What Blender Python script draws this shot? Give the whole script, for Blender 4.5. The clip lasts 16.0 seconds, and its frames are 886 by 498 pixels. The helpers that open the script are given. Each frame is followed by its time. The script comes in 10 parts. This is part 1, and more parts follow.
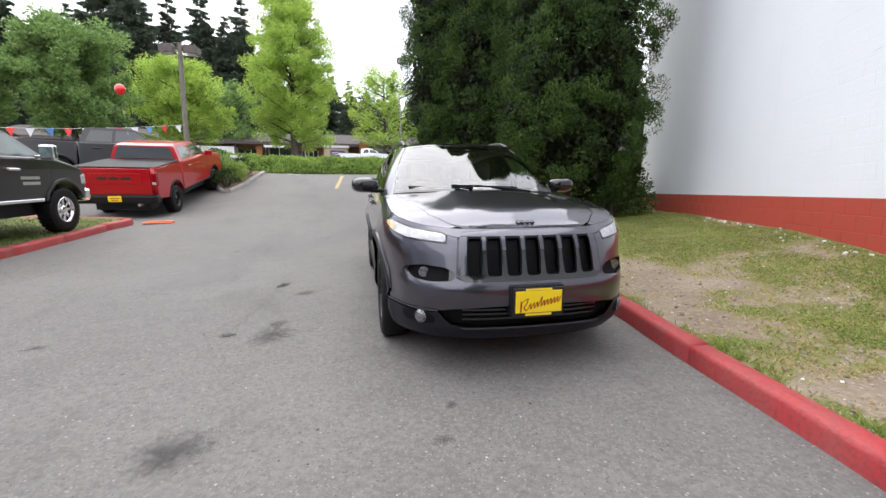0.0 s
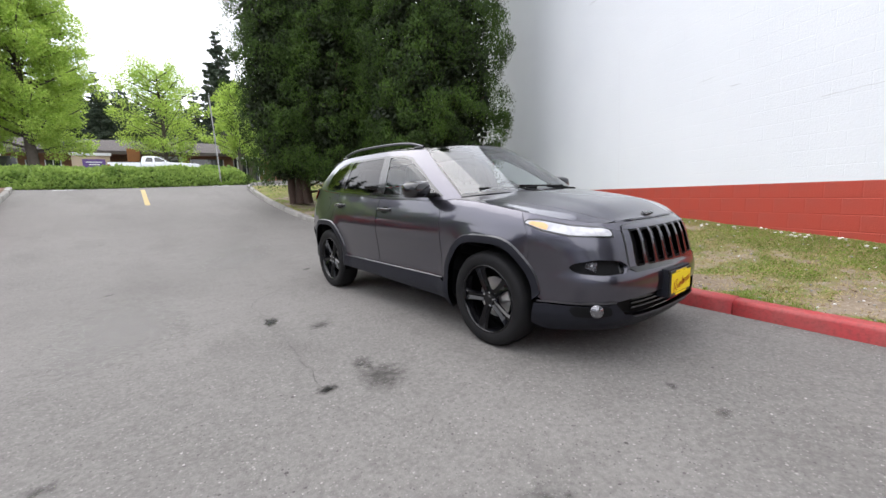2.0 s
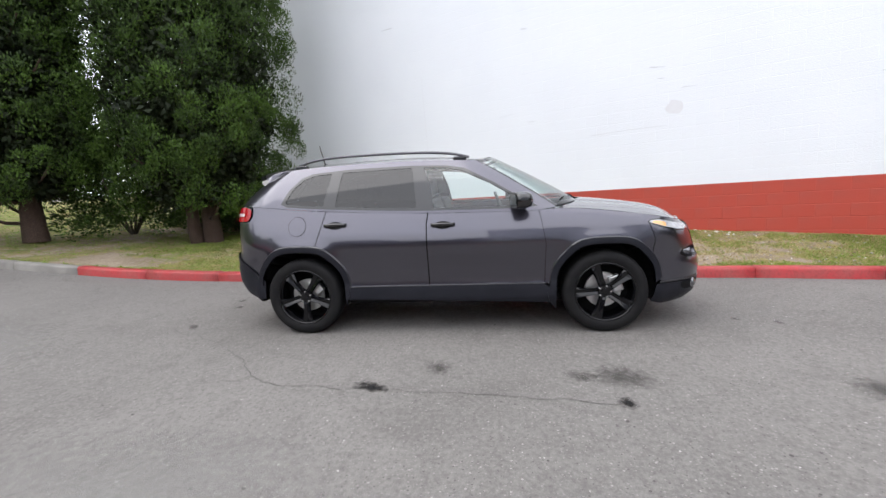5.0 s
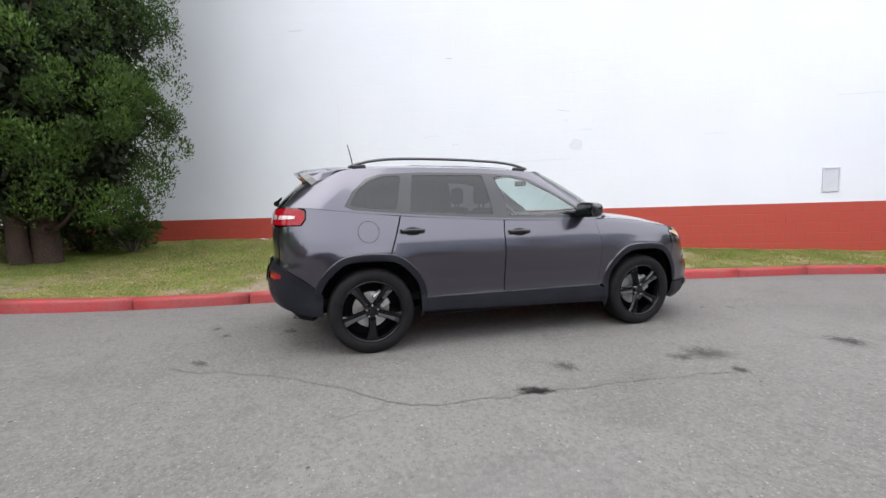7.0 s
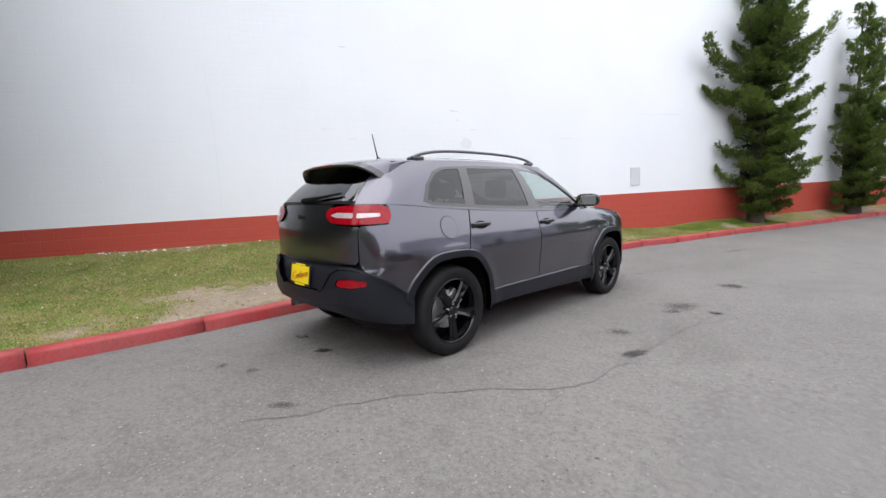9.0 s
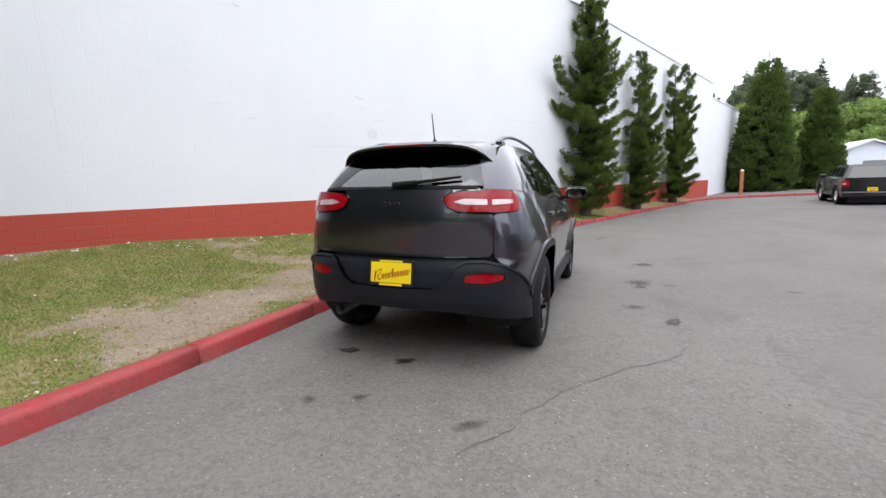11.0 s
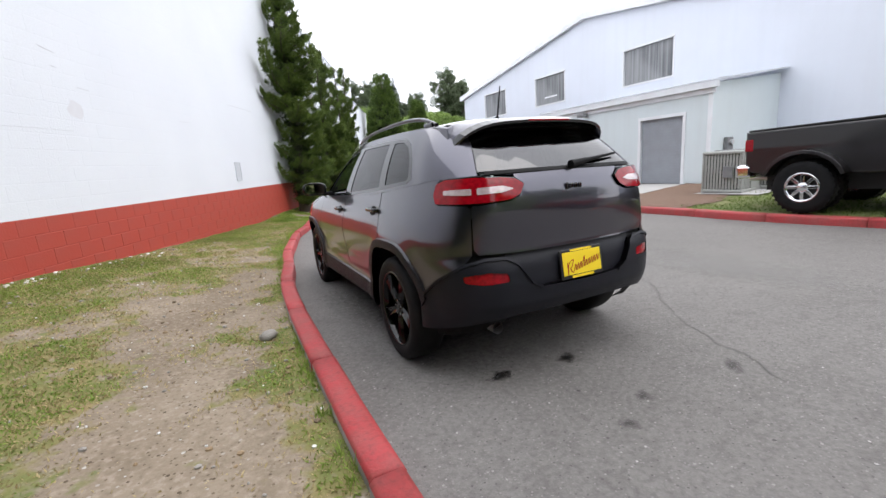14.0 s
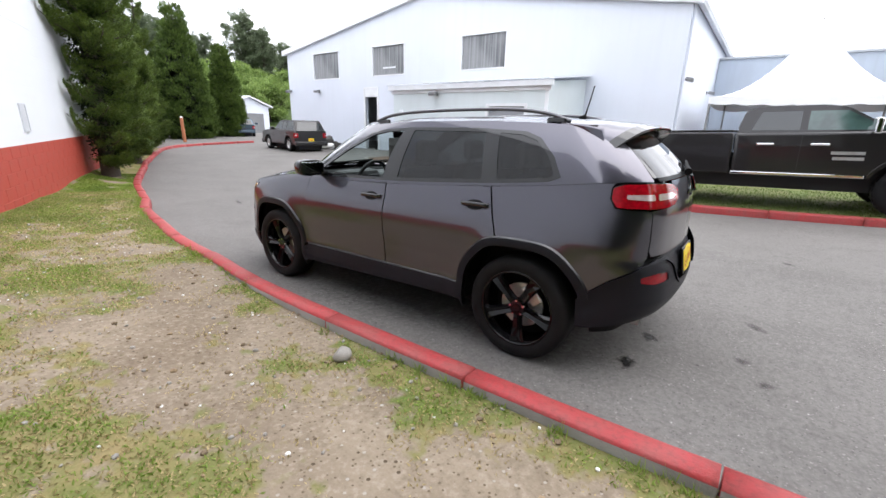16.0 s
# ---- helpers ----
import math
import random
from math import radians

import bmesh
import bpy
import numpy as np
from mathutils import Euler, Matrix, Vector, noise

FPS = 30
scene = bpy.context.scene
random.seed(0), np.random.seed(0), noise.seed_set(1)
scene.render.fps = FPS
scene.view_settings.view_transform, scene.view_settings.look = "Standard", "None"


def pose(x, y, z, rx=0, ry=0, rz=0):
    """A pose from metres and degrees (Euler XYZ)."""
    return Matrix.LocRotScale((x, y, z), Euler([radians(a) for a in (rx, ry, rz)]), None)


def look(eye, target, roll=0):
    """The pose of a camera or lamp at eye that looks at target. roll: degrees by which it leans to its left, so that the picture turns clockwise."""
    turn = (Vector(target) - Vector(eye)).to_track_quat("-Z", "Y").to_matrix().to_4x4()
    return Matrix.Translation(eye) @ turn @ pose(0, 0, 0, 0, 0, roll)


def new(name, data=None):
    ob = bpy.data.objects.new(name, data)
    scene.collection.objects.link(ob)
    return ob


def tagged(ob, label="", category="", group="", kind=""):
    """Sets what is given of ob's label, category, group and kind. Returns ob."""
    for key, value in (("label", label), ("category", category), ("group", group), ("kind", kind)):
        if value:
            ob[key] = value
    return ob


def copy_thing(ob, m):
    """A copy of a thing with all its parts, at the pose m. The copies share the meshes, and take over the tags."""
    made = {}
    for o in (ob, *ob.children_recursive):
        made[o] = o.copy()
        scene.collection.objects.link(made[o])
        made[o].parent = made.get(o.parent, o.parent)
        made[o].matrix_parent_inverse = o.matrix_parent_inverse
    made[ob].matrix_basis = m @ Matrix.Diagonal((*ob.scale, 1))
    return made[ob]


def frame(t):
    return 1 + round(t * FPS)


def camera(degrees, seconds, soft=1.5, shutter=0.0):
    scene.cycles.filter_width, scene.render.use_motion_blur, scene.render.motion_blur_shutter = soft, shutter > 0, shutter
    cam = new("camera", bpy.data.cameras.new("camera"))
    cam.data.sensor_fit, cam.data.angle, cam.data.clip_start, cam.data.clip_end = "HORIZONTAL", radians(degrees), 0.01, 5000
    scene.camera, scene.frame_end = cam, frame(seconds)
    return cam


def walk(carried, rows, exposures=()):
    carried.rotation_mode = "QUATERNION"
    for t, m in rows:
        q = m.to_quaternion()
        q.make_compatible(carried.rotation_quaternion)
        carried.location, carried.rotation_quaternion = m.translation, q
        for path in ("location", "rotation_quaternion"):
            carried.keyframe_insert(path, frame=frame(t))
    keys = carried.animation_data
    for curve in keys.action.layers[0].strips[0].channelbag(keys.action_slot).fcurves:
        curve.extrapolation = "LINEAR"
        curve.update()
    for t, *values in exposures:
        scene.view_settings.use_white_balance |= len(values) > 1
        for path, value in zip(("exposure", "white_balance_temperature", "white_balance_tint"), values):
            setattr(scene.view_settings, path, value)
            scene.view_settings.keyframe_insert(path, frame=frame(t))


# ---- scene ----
cam = camera(93.22, 16.0)
ROWS = [
    (0, (-1.082, -4.677, 1.116), (-0.680, -2.737, 0.839), 0.39),
    (0.5, (-1.596, -4.494, 1.089), (-0.965, -2.613, 0.838), -0.88),
    (1, (-2.098, -4.275, 1.090), (-1.180, -2.514, 0.848), -1.22),
    (1.5, (-2.604, -3.955, 1.095), (-1.512, -2.296, 0.861), -2.07),
    (2, (-3.062, -3.546, 1.114), (-1.816, -2.003, 0.854), -2.50),
    (2.5, (-3.473, -3.124, 1.154), (-2.011, -1.789, 0.873), -3.70),
    (3, (-3.796, -2.649, 1.187), (-2.157, -1.543, 0.887), -2.47),
    (3.5, (-4.110, -2.152, 1.213), (-2.338, -1.294, 0.861), -3.26),
    (4, (-4.318, -1.586, 1.246), (-2.471, -0.901, 0.903), -3.59),
    (4.5, (-4.506, -1.030, 1.276), (-2.593, -0.546, 0.949), -3.87),
    (4.7, (-4.558, -0.805, 1.293), (-2.621, -0.410, 0.989), -4.07),
    (6.8, (-4.394, 1.606, 1.269), (-2.473, 1.101, 1.036), -1.56),
    (7, (-4.338, 1.811, 1.253), (-2.438, 1.224, 1.041), -1.74),
    (7.5, (-4.132, 2.317, 1.253), (-2.327, 1.489, 1.014), -1.49),
    (8, (-3.879, 2.808, 1.277), (-2.205, 1.741, 1.033), -1.91),
    (8.5, (-3.539, 3.255, 1.287), (-1.955, 2.056, 1.063), -2.49),
    (9, (-3.199, 3.673, 1.306), (-1.766, 2.303, 1.046), -2.95),
    (9.2, (-3.050, 3.803, 1.288), (-1.668, 2.382, 1.021), -2.38),
    (11.3, (-0.998, 4.692, 1.307), (-0.449, 2.795, 0.992), -2.53),
    (11.5, (-0.770, 4.702, 1.289), (-0.343, 2.775, 0.969), -3.10),
    (12, (-0.230, 4.661, 1.307), (-0.058, 2.694, 0.990), -2.38),
    (12.5, (0.318, 4.605, 1.323), (0.261, 2.636, 0.975), -2.98),
    (13, (0.836, 4.449, 1.334), (0.532, 2.506, 0.970), -4.09),
    (13.5, (1.353, 4.280, 1.358), (0.735, 2.428, 0.925), -2.86),
    (14, (1.809, 4.026, 1.365), (0.938, 2.271, 0.962), -4.13),
    (14.5, (2.235, 3.685, 1.399), (1.120, 2.067, 1.025), -3.14),
    (15, (2.642, 3.341, 1.455), (1.333, 1.891, 1.028), -1.44),
    (15.5, (2.962, 2.948, 1.518), (1.508, 1.684, 0.983), 0.17),
    (16, (3.259, 2.518, 1.567), (1.718, 1.377, 0.999), 1.41),
]
EXPOSURES = [(0.0, 1.27), (4.5, 1.25), (8.5, 1.22), (11.5, 1.15), (13.5, 1.12), (15.0, 1.34), (16.0, 1.42)]
walk(cam, [(t, look(eye, target, roll)) for t, eye, target, roll in ROWS], [(t, stops, 6470, 12.5) for t, stops in EXPOSURES])

# ---- daylight: a bright overcast sky with a wide, weak sun behind the cloud ----
SUN_UP, SUN_ROUND = radians(64), radians(337)
world = bpy.data.worlds.new("sky")
scene.world = world
world.use_nodes = True
wn, wl = world.node_tree.nodes, world.node_tree.links
wn.clear()
w_out, w_bg = wn.new("ShaderNodeOutputWorld"), wn.new("ShaderNodeBackground")
w_sky = wn.new("ShaderNodeTexSky")
w_sky.sky_type, w_sky.sun_disc = "NISHITA", False
w_sky.sun_elevation, w_sky.sun_rotation = SUN_UP, SUN_ROUND
w_scale = wn.new("ShaderNodeVectorMath")
w_scale.operation = "SCALE"
w_scale.inputs["Scale"].default_value = 0.10
w_co, w_noise, w_ramp = wn.new("ShaderNodeTexCoord"), wn.new("ShaderNodeTexNoise"), wn.new("ShaderNodeValToRGB")
w_noise.inputs["Scale"].default_value, w_noise.inputs["Detail"].default_value = 2.2, 5.0
w_ramp.color_ramp.elements[0].position, w_ramp.color_ramp.elements[1].position = 0.3, 0.7
w_ramp.color_ramp.elements[0].color = (0.86, 0.90, 0.97, 1)
w_ramp.color_ramp.elements[1].color = (1.12, 1.13, 1.14, 1)
w_mix = wn.new("ShaderNodeMix")
w_mix.data_type = "RGBA"
w_mix.inputs[0].default_value = 0.88
wl.new(w_co.outputs["Generated"], w_noise.inputs["Vector"])
wl.new(w_noise.outputs["Fac"], w_ramp.inputs["Fac"])
wl.new(w_sky.outputs[0], w_scale.inputs[0])
wl.new(w_scale.outputs[0], w_mix.inputs[6])
wl.new(w_ramp.outputs[0], w_mix.inputs[7])
# an overcast sky is brightest overhead
w_sep, w_up, w_gain = wn.new("ShaderNodeSeparateXYZ"), wn.new("ShaderNodeMapRange"), wn.new("ShaderNodeVectorMath")
w_up.inputs["From Min"].default_value, w_up.inputs["From Max"].default_value = 0.0, 1.0
w_up.inputs["To Min"].default_value, w_up.inputs["To Max"].default_value = 0.92, 1.30
w_gain.operation = "SCALE"
wl.new(w_co.outputs["Generated"], w_sep.inputs[0])
wl.new(w_sep.outputs["Z"], w_up.inputs["Value"])
wl.new(w_mix.outputs[2], w_gain.inputs[0])
wl.new(w_up.outputs["Result"], w_gain.inputs["Scale"])
wl.new(w_gain.outputs[0], w_bg.inputs["Color"])
w_bg.inputs["Strength"].default_value = 1.0
wl.new(w_bg.outputs[0], w_out.inputs["Surface"])
sun = new("sun", bpy.data.lights.new("sun", "SUN"))
sun.data.energy, sun.data.angle, sun.data.color = 0.6, radians(60), (1.0, 0.97, 0.93)
sun.matrix_world = look((20 * math.cos(SUN_UP) * math.sin(SUN_ROUND), 20 * math.cos(SUN_UP) * math.cos(SUN_ROUND), 20 * math.sin(SUN_UP)), (0, 0, 0))

# ---- materials ----
def material(name, base, rough=0.8, metal=0.0, second=None, scale=6.0, amount=0.5, fine=None, fine_scale=120.0, bump=0.0, bump_scale=80.0,
             coat=0.0, spec=0.5, detail=4.0, vary=0.0, sharp=(0.35, 0.65), coords="Object", through_light=0.0):
    """A surface with stains at a large scale, grain at a fine one, relief, and a chance shade for every piece."""
    m = bpy.data.materials.new(name)
    m.use_nodes = True
    n, l = m.node_tree.nodes, m.node_tree.links
    b = n["Principled BSDF"]
    b.inputs["Roughness"].default_value, b.inputs["Metallic"].default_value = rough, metal
    b.inputs["Specular IOR Level"].default_value = spec
    b.inputs["Coat Weight"].default_value, b.inputs["Coat Roughness"].default_value = coat, 0.03
    co = n.new("ShaderNodeTexCoord")
    colour = n.new("ShaderNodeRGB")
    colour.outputs[0].default_value = (*base, 1)
    last = colour.outputs[0]

    def noise_fac(s, lo, hi, det):
        t, r = n.new("ShaderNodeTexNoise"), n.new("ShaderNodeMapRange")
        t.inputs["Scale"].default_value, t.inputs["Detail"].default_value = s, det
        r.inputs["From Min"].default_value, r.inputs["From Max"].default_value = lo, hi
        l.new(co.outputs[coords], t.inputs["Vector"])
        l.new(t.outputs["Fac"], r.inputs["Value"])
        return t.outputs["Fac"], r.outputs["Result"]

    def mixed(fac, gain, a, to):
        g, x = n.new("ShaderNodeMath"), n.new("ShaderNodeMix")
        g.operation = "MULTIPLY"
        g.inputs[1].default_value = gain
        l.new(fac, g.inputs[0])
        x.data_type = "RGBA"
        l.new(g.outputs[0], x.inputs[0])
        l.new(a, x.inputs[6])
        x.inputs[7].default_value = (*to, 1)
        return x.outputs[2]

    if second:
        _, f = noise_fac(scale, *sharp, detail)
        last = mixed(f, amount, last, second)
    if fine:
        _, f = noise_fac(fine_scale, 0.45, 0.7, 2.0)
        last = mixed(f, 0.6, last, fine)
    if vary:
        info, hsv, mr = n.new("ShaderNodeObjectInfo"), n.new("ShaderNodeHueSaturation"), n.new("ShaderNodeMapRange")
        mr.inputs["To Min"].default_value, mr.inputs["To Max"].default_value = 1 - vary, 1 + vary
        l.new(info.outputs["Random"], mr.inputs["Value"])
        l.new(mr.outputs["Result"], hsv.inputs["Value"])
        l.new(last, hsv.inputs["Color"])
        last = hsv.outputs["Color"]
    l.new(last, b.inputs["Base Color"])
    if bump:
        t, _ = noise_fac(bump_scale, 0, 1, 3.0)
        bp = n.new("ShaderNodeBump")
        bp.inputs["Strength"].default_value, bp.inputs["Distance"].default_value = bump, 0.01
        l.new(t, bp.inputs["Height"])
        l.new(bp.outputs[0], b.inputs["Normal"])
    return m


def glass(name, tint, rough=0.0, mirror=0.08):
    """Window glass: a thin pane that lets light straight through and mirrors more at a slant."""
    m = bpy.data.materials.new(name)
    m.use_nodes = True
    n, l = m.node_tree.nodes, m.node_tree.links
    n.clear()
    out, mix, tr, gl, lw, pw, mr = (n.new(k) for k in ("ShaderNodeOutputMaterial", "ShaderNodeMixShader", "ShaderNodeBsdfTransparent", "ShaderNodeBsdfGlossy", "ShaderNodeLayerWeight", "ShaderNodeMath", "ShaderNodeMapRange"))
    tr.inputs["Color"].default_value = (*tint, 1)
    gl.inputs["Roughness"].default_value = rough
    lw.inputs["Blend"].default_value = 0.5
    pw.operation = "POWER"
    pw.inputs[1].default_value = 4.6
    mr.inputs["To Min"].default_value = mirror
    l.new(lw.outputs["Facing"], pw.inputs[0])
    l.new(pw.outputs[0], mr.inputs["Value"])
    l.new(mr.outputs["Result"], mix.inputs[0])
    l.new(tr.outputs[0], mix.inputs[1])
    l.new(gl.outputs[0], mix.inputs[2])
    l.new(mix.outputs[0], out.inputs["Surface"])
    return m


M_ASPHALT = material("asphalt", (0.132, 0.125, 0.118), 0.85, second=(0.170, 0.161, 0.152), scale=0.45, amount=0.8, fine=(0.19, 0.182, 0.172), fine_scale=85, bump=0.5, bump_scale=120, spec=0.3)


def speckled(m, grains):
    """Stones of other shades set in a surface: (cell scale, size, colour)."""
    n, l = m.node_tree.nodes, m.node_tree.links
    b, co = n["Principled BSDF"], n.new("ShaderNodeTexCoord")
    last = b.inputs["Base Color"].links[0].from_socket
    for scale, size, colour in grains:
        v, c, x = n.new("ShaderNodeTexVoronoi"), n.new("ShaderNodeMath"), n.new("ShaderNodeMix")
        v.inputs["Scale"].default_value = scale
        c.operation = "LESS_THAN"
        c.inputs[1].default_value = size
        x.data_type = "RGBA"
        l.new(co.outputs["Object"], v.inputs["Vector"])
        l.new(v.outputs["Distance"], c.inputs[0])
        l.new(c.outputs[0], x.inputs[0])
        l.new(last, x.inputs[6])
        x.inputs[7].default_value = (*colour, 1)
        last = x.outputs[2]
    l.new(last, b.inputs["Base Color"])


def mottled(m, patches):
    """Soft blotches laid over a surface: (scale, stretch along y, low, high, colour, amount)."""
    n, l = m.node_tree.nodes, m.node_tree.links
    b, co = n["Principled BSDF"], n.new("ShaderNodeTexCoord")
    last = b.inputs["Base Color"].links[0].from_socket
    for scale, stretch, lo, hi, colour, amount in patches:
        mp, t, r, x = (n.new(k) for k in ("ShaderNodeMapping", "ShaderNodeTexNoise", "ShaderNodeMapRange", "ShaderNodeMix"))
        mp.inputs["Scale"].default_value = (1, 1 / stretch, 1)
        mp.inputs["Location"].default_value = (scale * 3.7, scale * 1.3, 0)
        t.inputs["Scale"].default_value, t.inputs["Detail"].default_value, t.inputs["Roughness"].default_value = scale, 6.0, 0.62
        r.inputs["From Min"].default_value, r.inputs["From Max"].default_value, r.inputs["To Max"].default_value = lo, hi, amount
        x.data_type = "RGBA"
        l.new(co.outputs["Object"], mp.inputs["Vector"])
        l.new(mp.outputs[0], t.inputs["Vector"])
        l.new(t.outputs["Fac"], r.inputs["Value"])
        l.new(r.outputs["Result"], x.inputs[0])
        l.new(last, x.inputs[6])
        x.inputs[7].default_value = (*colour, 1)
        last = x.outputs[2]
    l.new(last, b.inputs["Base Color"])


mottled(M_ASPHALT, [(1.1, 2.2, 0.50, 0.68, (0.112, 0.105, 0.099), 0.6), (6.0, 1.0, 0.50, 0.70, (0.108, 0.101, 0.095), 0.5), (34.0, 1.0, 0.50, 0.66, (0.094, 0.088, 0.083), 0.5), (34.0, 1.0, 0.50, 0.36, (0.20, 0.191, 0.180), 0.4)])
speckled(M_ASPHALT, [(38.0, 0.18, (0.205, 0.196, 0.185)), (27.0, 0.13, (0.088, 0.083, 0.078)), (9.0, 0.06, (0.07, 0.066, 0.062)), (3.1, 0.035, (0.06, 0.056, 0.053)), (17.0, 0.10, (0.26, 0.25, 0.235)), (7.3, 0.045, (0.36, 0.35, 0.33))])
M_KERB_RED = material("red_kerb_paint", (0.37, 0.030, 0.034), 0.6, second=(0.25, 0.075, 0.065), scale=5, amount=0.55, fine=(0.20, 0.03, 0.03), fine_scale=40, bump=0.3, bump_scale=60, vary=0.08)
M_KERB_GREY = material("kerb_concrete", (0.27, 0.26, 0.24), 0.9, second=(0.17, 0.16, 0.15), scale=3, amount=0.7, bump=0.4, bump_scale=50, vary=0.1)
M_WALL_WHITE = material("white_block_paint", (0.74, 0.765, 0.80), 0.75, second=(0.70, 0.725, 0.765), scale=0.7, amount=0.6, bump=0.25, bump_scale=45, vary=0.0)
M_WALL_RED = material("red_block_paint", (0.42, 0.052, 0.030), 0.7, second=(0.34, 0.07, 0.05), scale=2, amount=0.5, bump=0.3, bump_scale=45)

# ---- lie of the land ----
LAND_X = [(-60, 0.30), (-16, 0.22), (-11, 0.12), (-6.7, 0.03), (-4, -0.03), (-2.5, -0.025), (0, 0), (1.5, 0.02), (10, 0.08), (60, 0.20)]
LAND_Y = [(-150, 0), (-60, 0), (-36, -0.05), (-12, -0.18), (-4, -0.086), (0, 0), (3, 0.065), (5, 0.17), (6.5, 0.33), (9.5, 0.66), (12.9, 1.17),
          (16.4, 1.80), (18, 1.98), (30, 2.60), (60, 3.8), (150, 6.0)]


def land(x, y):
    """Height of the tarmac, or of the open ground, at a place."""
    ax, bx = next_pair(LAND_X)
    ay, by = next_pair(LAND_Y)
    dip = 0.25 * np.clip((-4 - x) / 2.5, 0, 1) * np.clip((y - 5.5) / 3, 0, 1) * np.clip((14.5 - y) / 3.5, 0, 1)
    return (sum(np.interp(x + d, ax, bx) for d in (-0.6, 0, 0.6)) + sum(np.interp(y + d, ay, by) for d in (-0.8, 0, 0.8))) / 3 - dip


def next_pair(table):
    return [p[0] for p in table], [p[1] for p in table]


WALL_A, WALL_B = 5.088, 0.440          # the white wall stands on x = A + B y
WALL_TURN = -math.degrees(math.atan(WALL_B))


def smooth(ob):
    for p in ob.data.polygons:
        p.use_smooth = True
    return ob


def put(name, bm, mat, parent=None, label=""):
    me = bpy.data.meshes.new(name)
    bm.to_mesh(me)
    bm.free()
    ob = new(name, me)
    for m in mat if isinstance(mat, (list, tuple)) else [mat]:
        me.materials.append(m)
    if parent:
        ob.parent = parent
    if label:
        ob["label"] = label
    return ob


def part(name, bm, mat, parent, label=""):
    return put(name, bm, mat, parent, label)


def mesh(name, verts, faces, mat, parent=None, label=""):
    me = bpy.data.meshes.new(name)
    me.from_pydata([tuple(v) for v in verts], [], faces)
    me.update()
    ob = new(name, me)
    for m in mat if isinstance(mat, (list, tuple)) else [mat]:
        me.materials.append(m)
    if parent:
        ob.parent = parent
    if label:
        ob["label"] = label
    return ob


def box(bm, x0, y0, z0, x1, y1, z1, bevel=0.0, m=None):
    """Adds a box, its edges rounded, to bm."""
    made = bmesh.ops.create_cube(bm, size=1.0)["verts"]
    bmesh.ops.transform(bm, verts=made, matrix=Matrix.Translation(((x0 + x1) / 2, (y0 + y1) / 2, (z0 + z1) / 2)) @ Matrix.Diagonal((x1 - x0, y1 - y0, z1 - z0, 1)))
    if bevel:
        edges = list({e for v in made for e in v.link_edges})
        made = list({v for f in bmesh.ops.bevel(bm, geom=edges, offset=bevel, segments=2, affect="EDGES", profile=0.5)["faces"] for v in f.verts})
    if m is not None:
        bmesh.ops.transform(bm, verts=made, matrix=m)
    return made


def boxed(name, x0, y0, z0, x1, y1, z1, mat, parent=None, label="", bevel=0.01):
    bm = bmesh.new()
    box(bm, x0, y0, z0, x1, y1, z1, bevel)
    return put(name, bm, mat, parent, label)


def thing(name, label, category, m=None, group="", kind=""):
    e = new(name)
    e.empty_display_size = 0.2
    if m is not None:
        e.matrix_world = m
    return tagged(e, label, category, group, kind)


def tube(bm, a, b, r0, r1=None, sides=12, caps=True):
    """A round bar from a to b."""
    a, b = Vector(a), Vector(b)
    q = (b - a).to_track_quat("Z", "Y").to_matrix().to_4x4()
    m = Matrix.Translation((a + b) / 2) @ q
    return bmesh.ops.create_cone(bm, cap_ends=caps, segments=sides, radius1=r0, radius2=r0 if r1 is None else r1, depth=(b - a).length, matrix=m)["verts"]


# ---- ground sheet ----
def spaced(lo, hi, near, step):
    out = list(np.arange(-near, near + step / 2, step))
    d, v = step, near
    while v < hi:
        d *= 1.35
        v += d
        out.append(min(v, hi))
    d, v = step, -near
    while v > lo:
        d *= 1.35
        v -= d
        out.insert(0, max(v, lo))
    return out


gxs, gys = spaced(-420, 420, 14, 0.4), spaced(-420, 420, 20, 0.4)
ground = mesh("ground", [(x, y, land(x, y)) for y in gys for x in gxs],
              [(j * len(gxs) + i, j * len(gxs) + i + 1, (j + 1) * len(gxs) + i + 1, (j + 1) * len(gxs) + i) for j in range(len(gys) - 1) for i in range(len(gxs) - 1)], M_ASPHALT)
smooth(ground)
tagged(ground, "grey worn asphalt of the service road and car park", "ground", kind="structure")

# ---- kerbs: lines of the road side of each kerb, the verge lies to their right ----
KERB_MAIN = [(-13.0, -26.2), (-10.9, -26.0), (-8.2, -25.2), (-6.2, -23.2), (-3.4, -17.2), (-2.55, -15.0), (-1.3, -11.8), (-0.60, -9.7), (0.04, -7.3), (0.42, -6.2),
             (0.78, -4.45), (0.98, -3.4), (1.12, -2.1), (1.23, -1.35), (1.31, -0.2), (1.34, 1.8), (1.34, 4.0), (1.37, 6.2), (1.48, 9.2), (1.60, 12.2), (1.90, 15.4), (2.4, 16.8), (3.6, 17.7), (6.0, 18.3)]


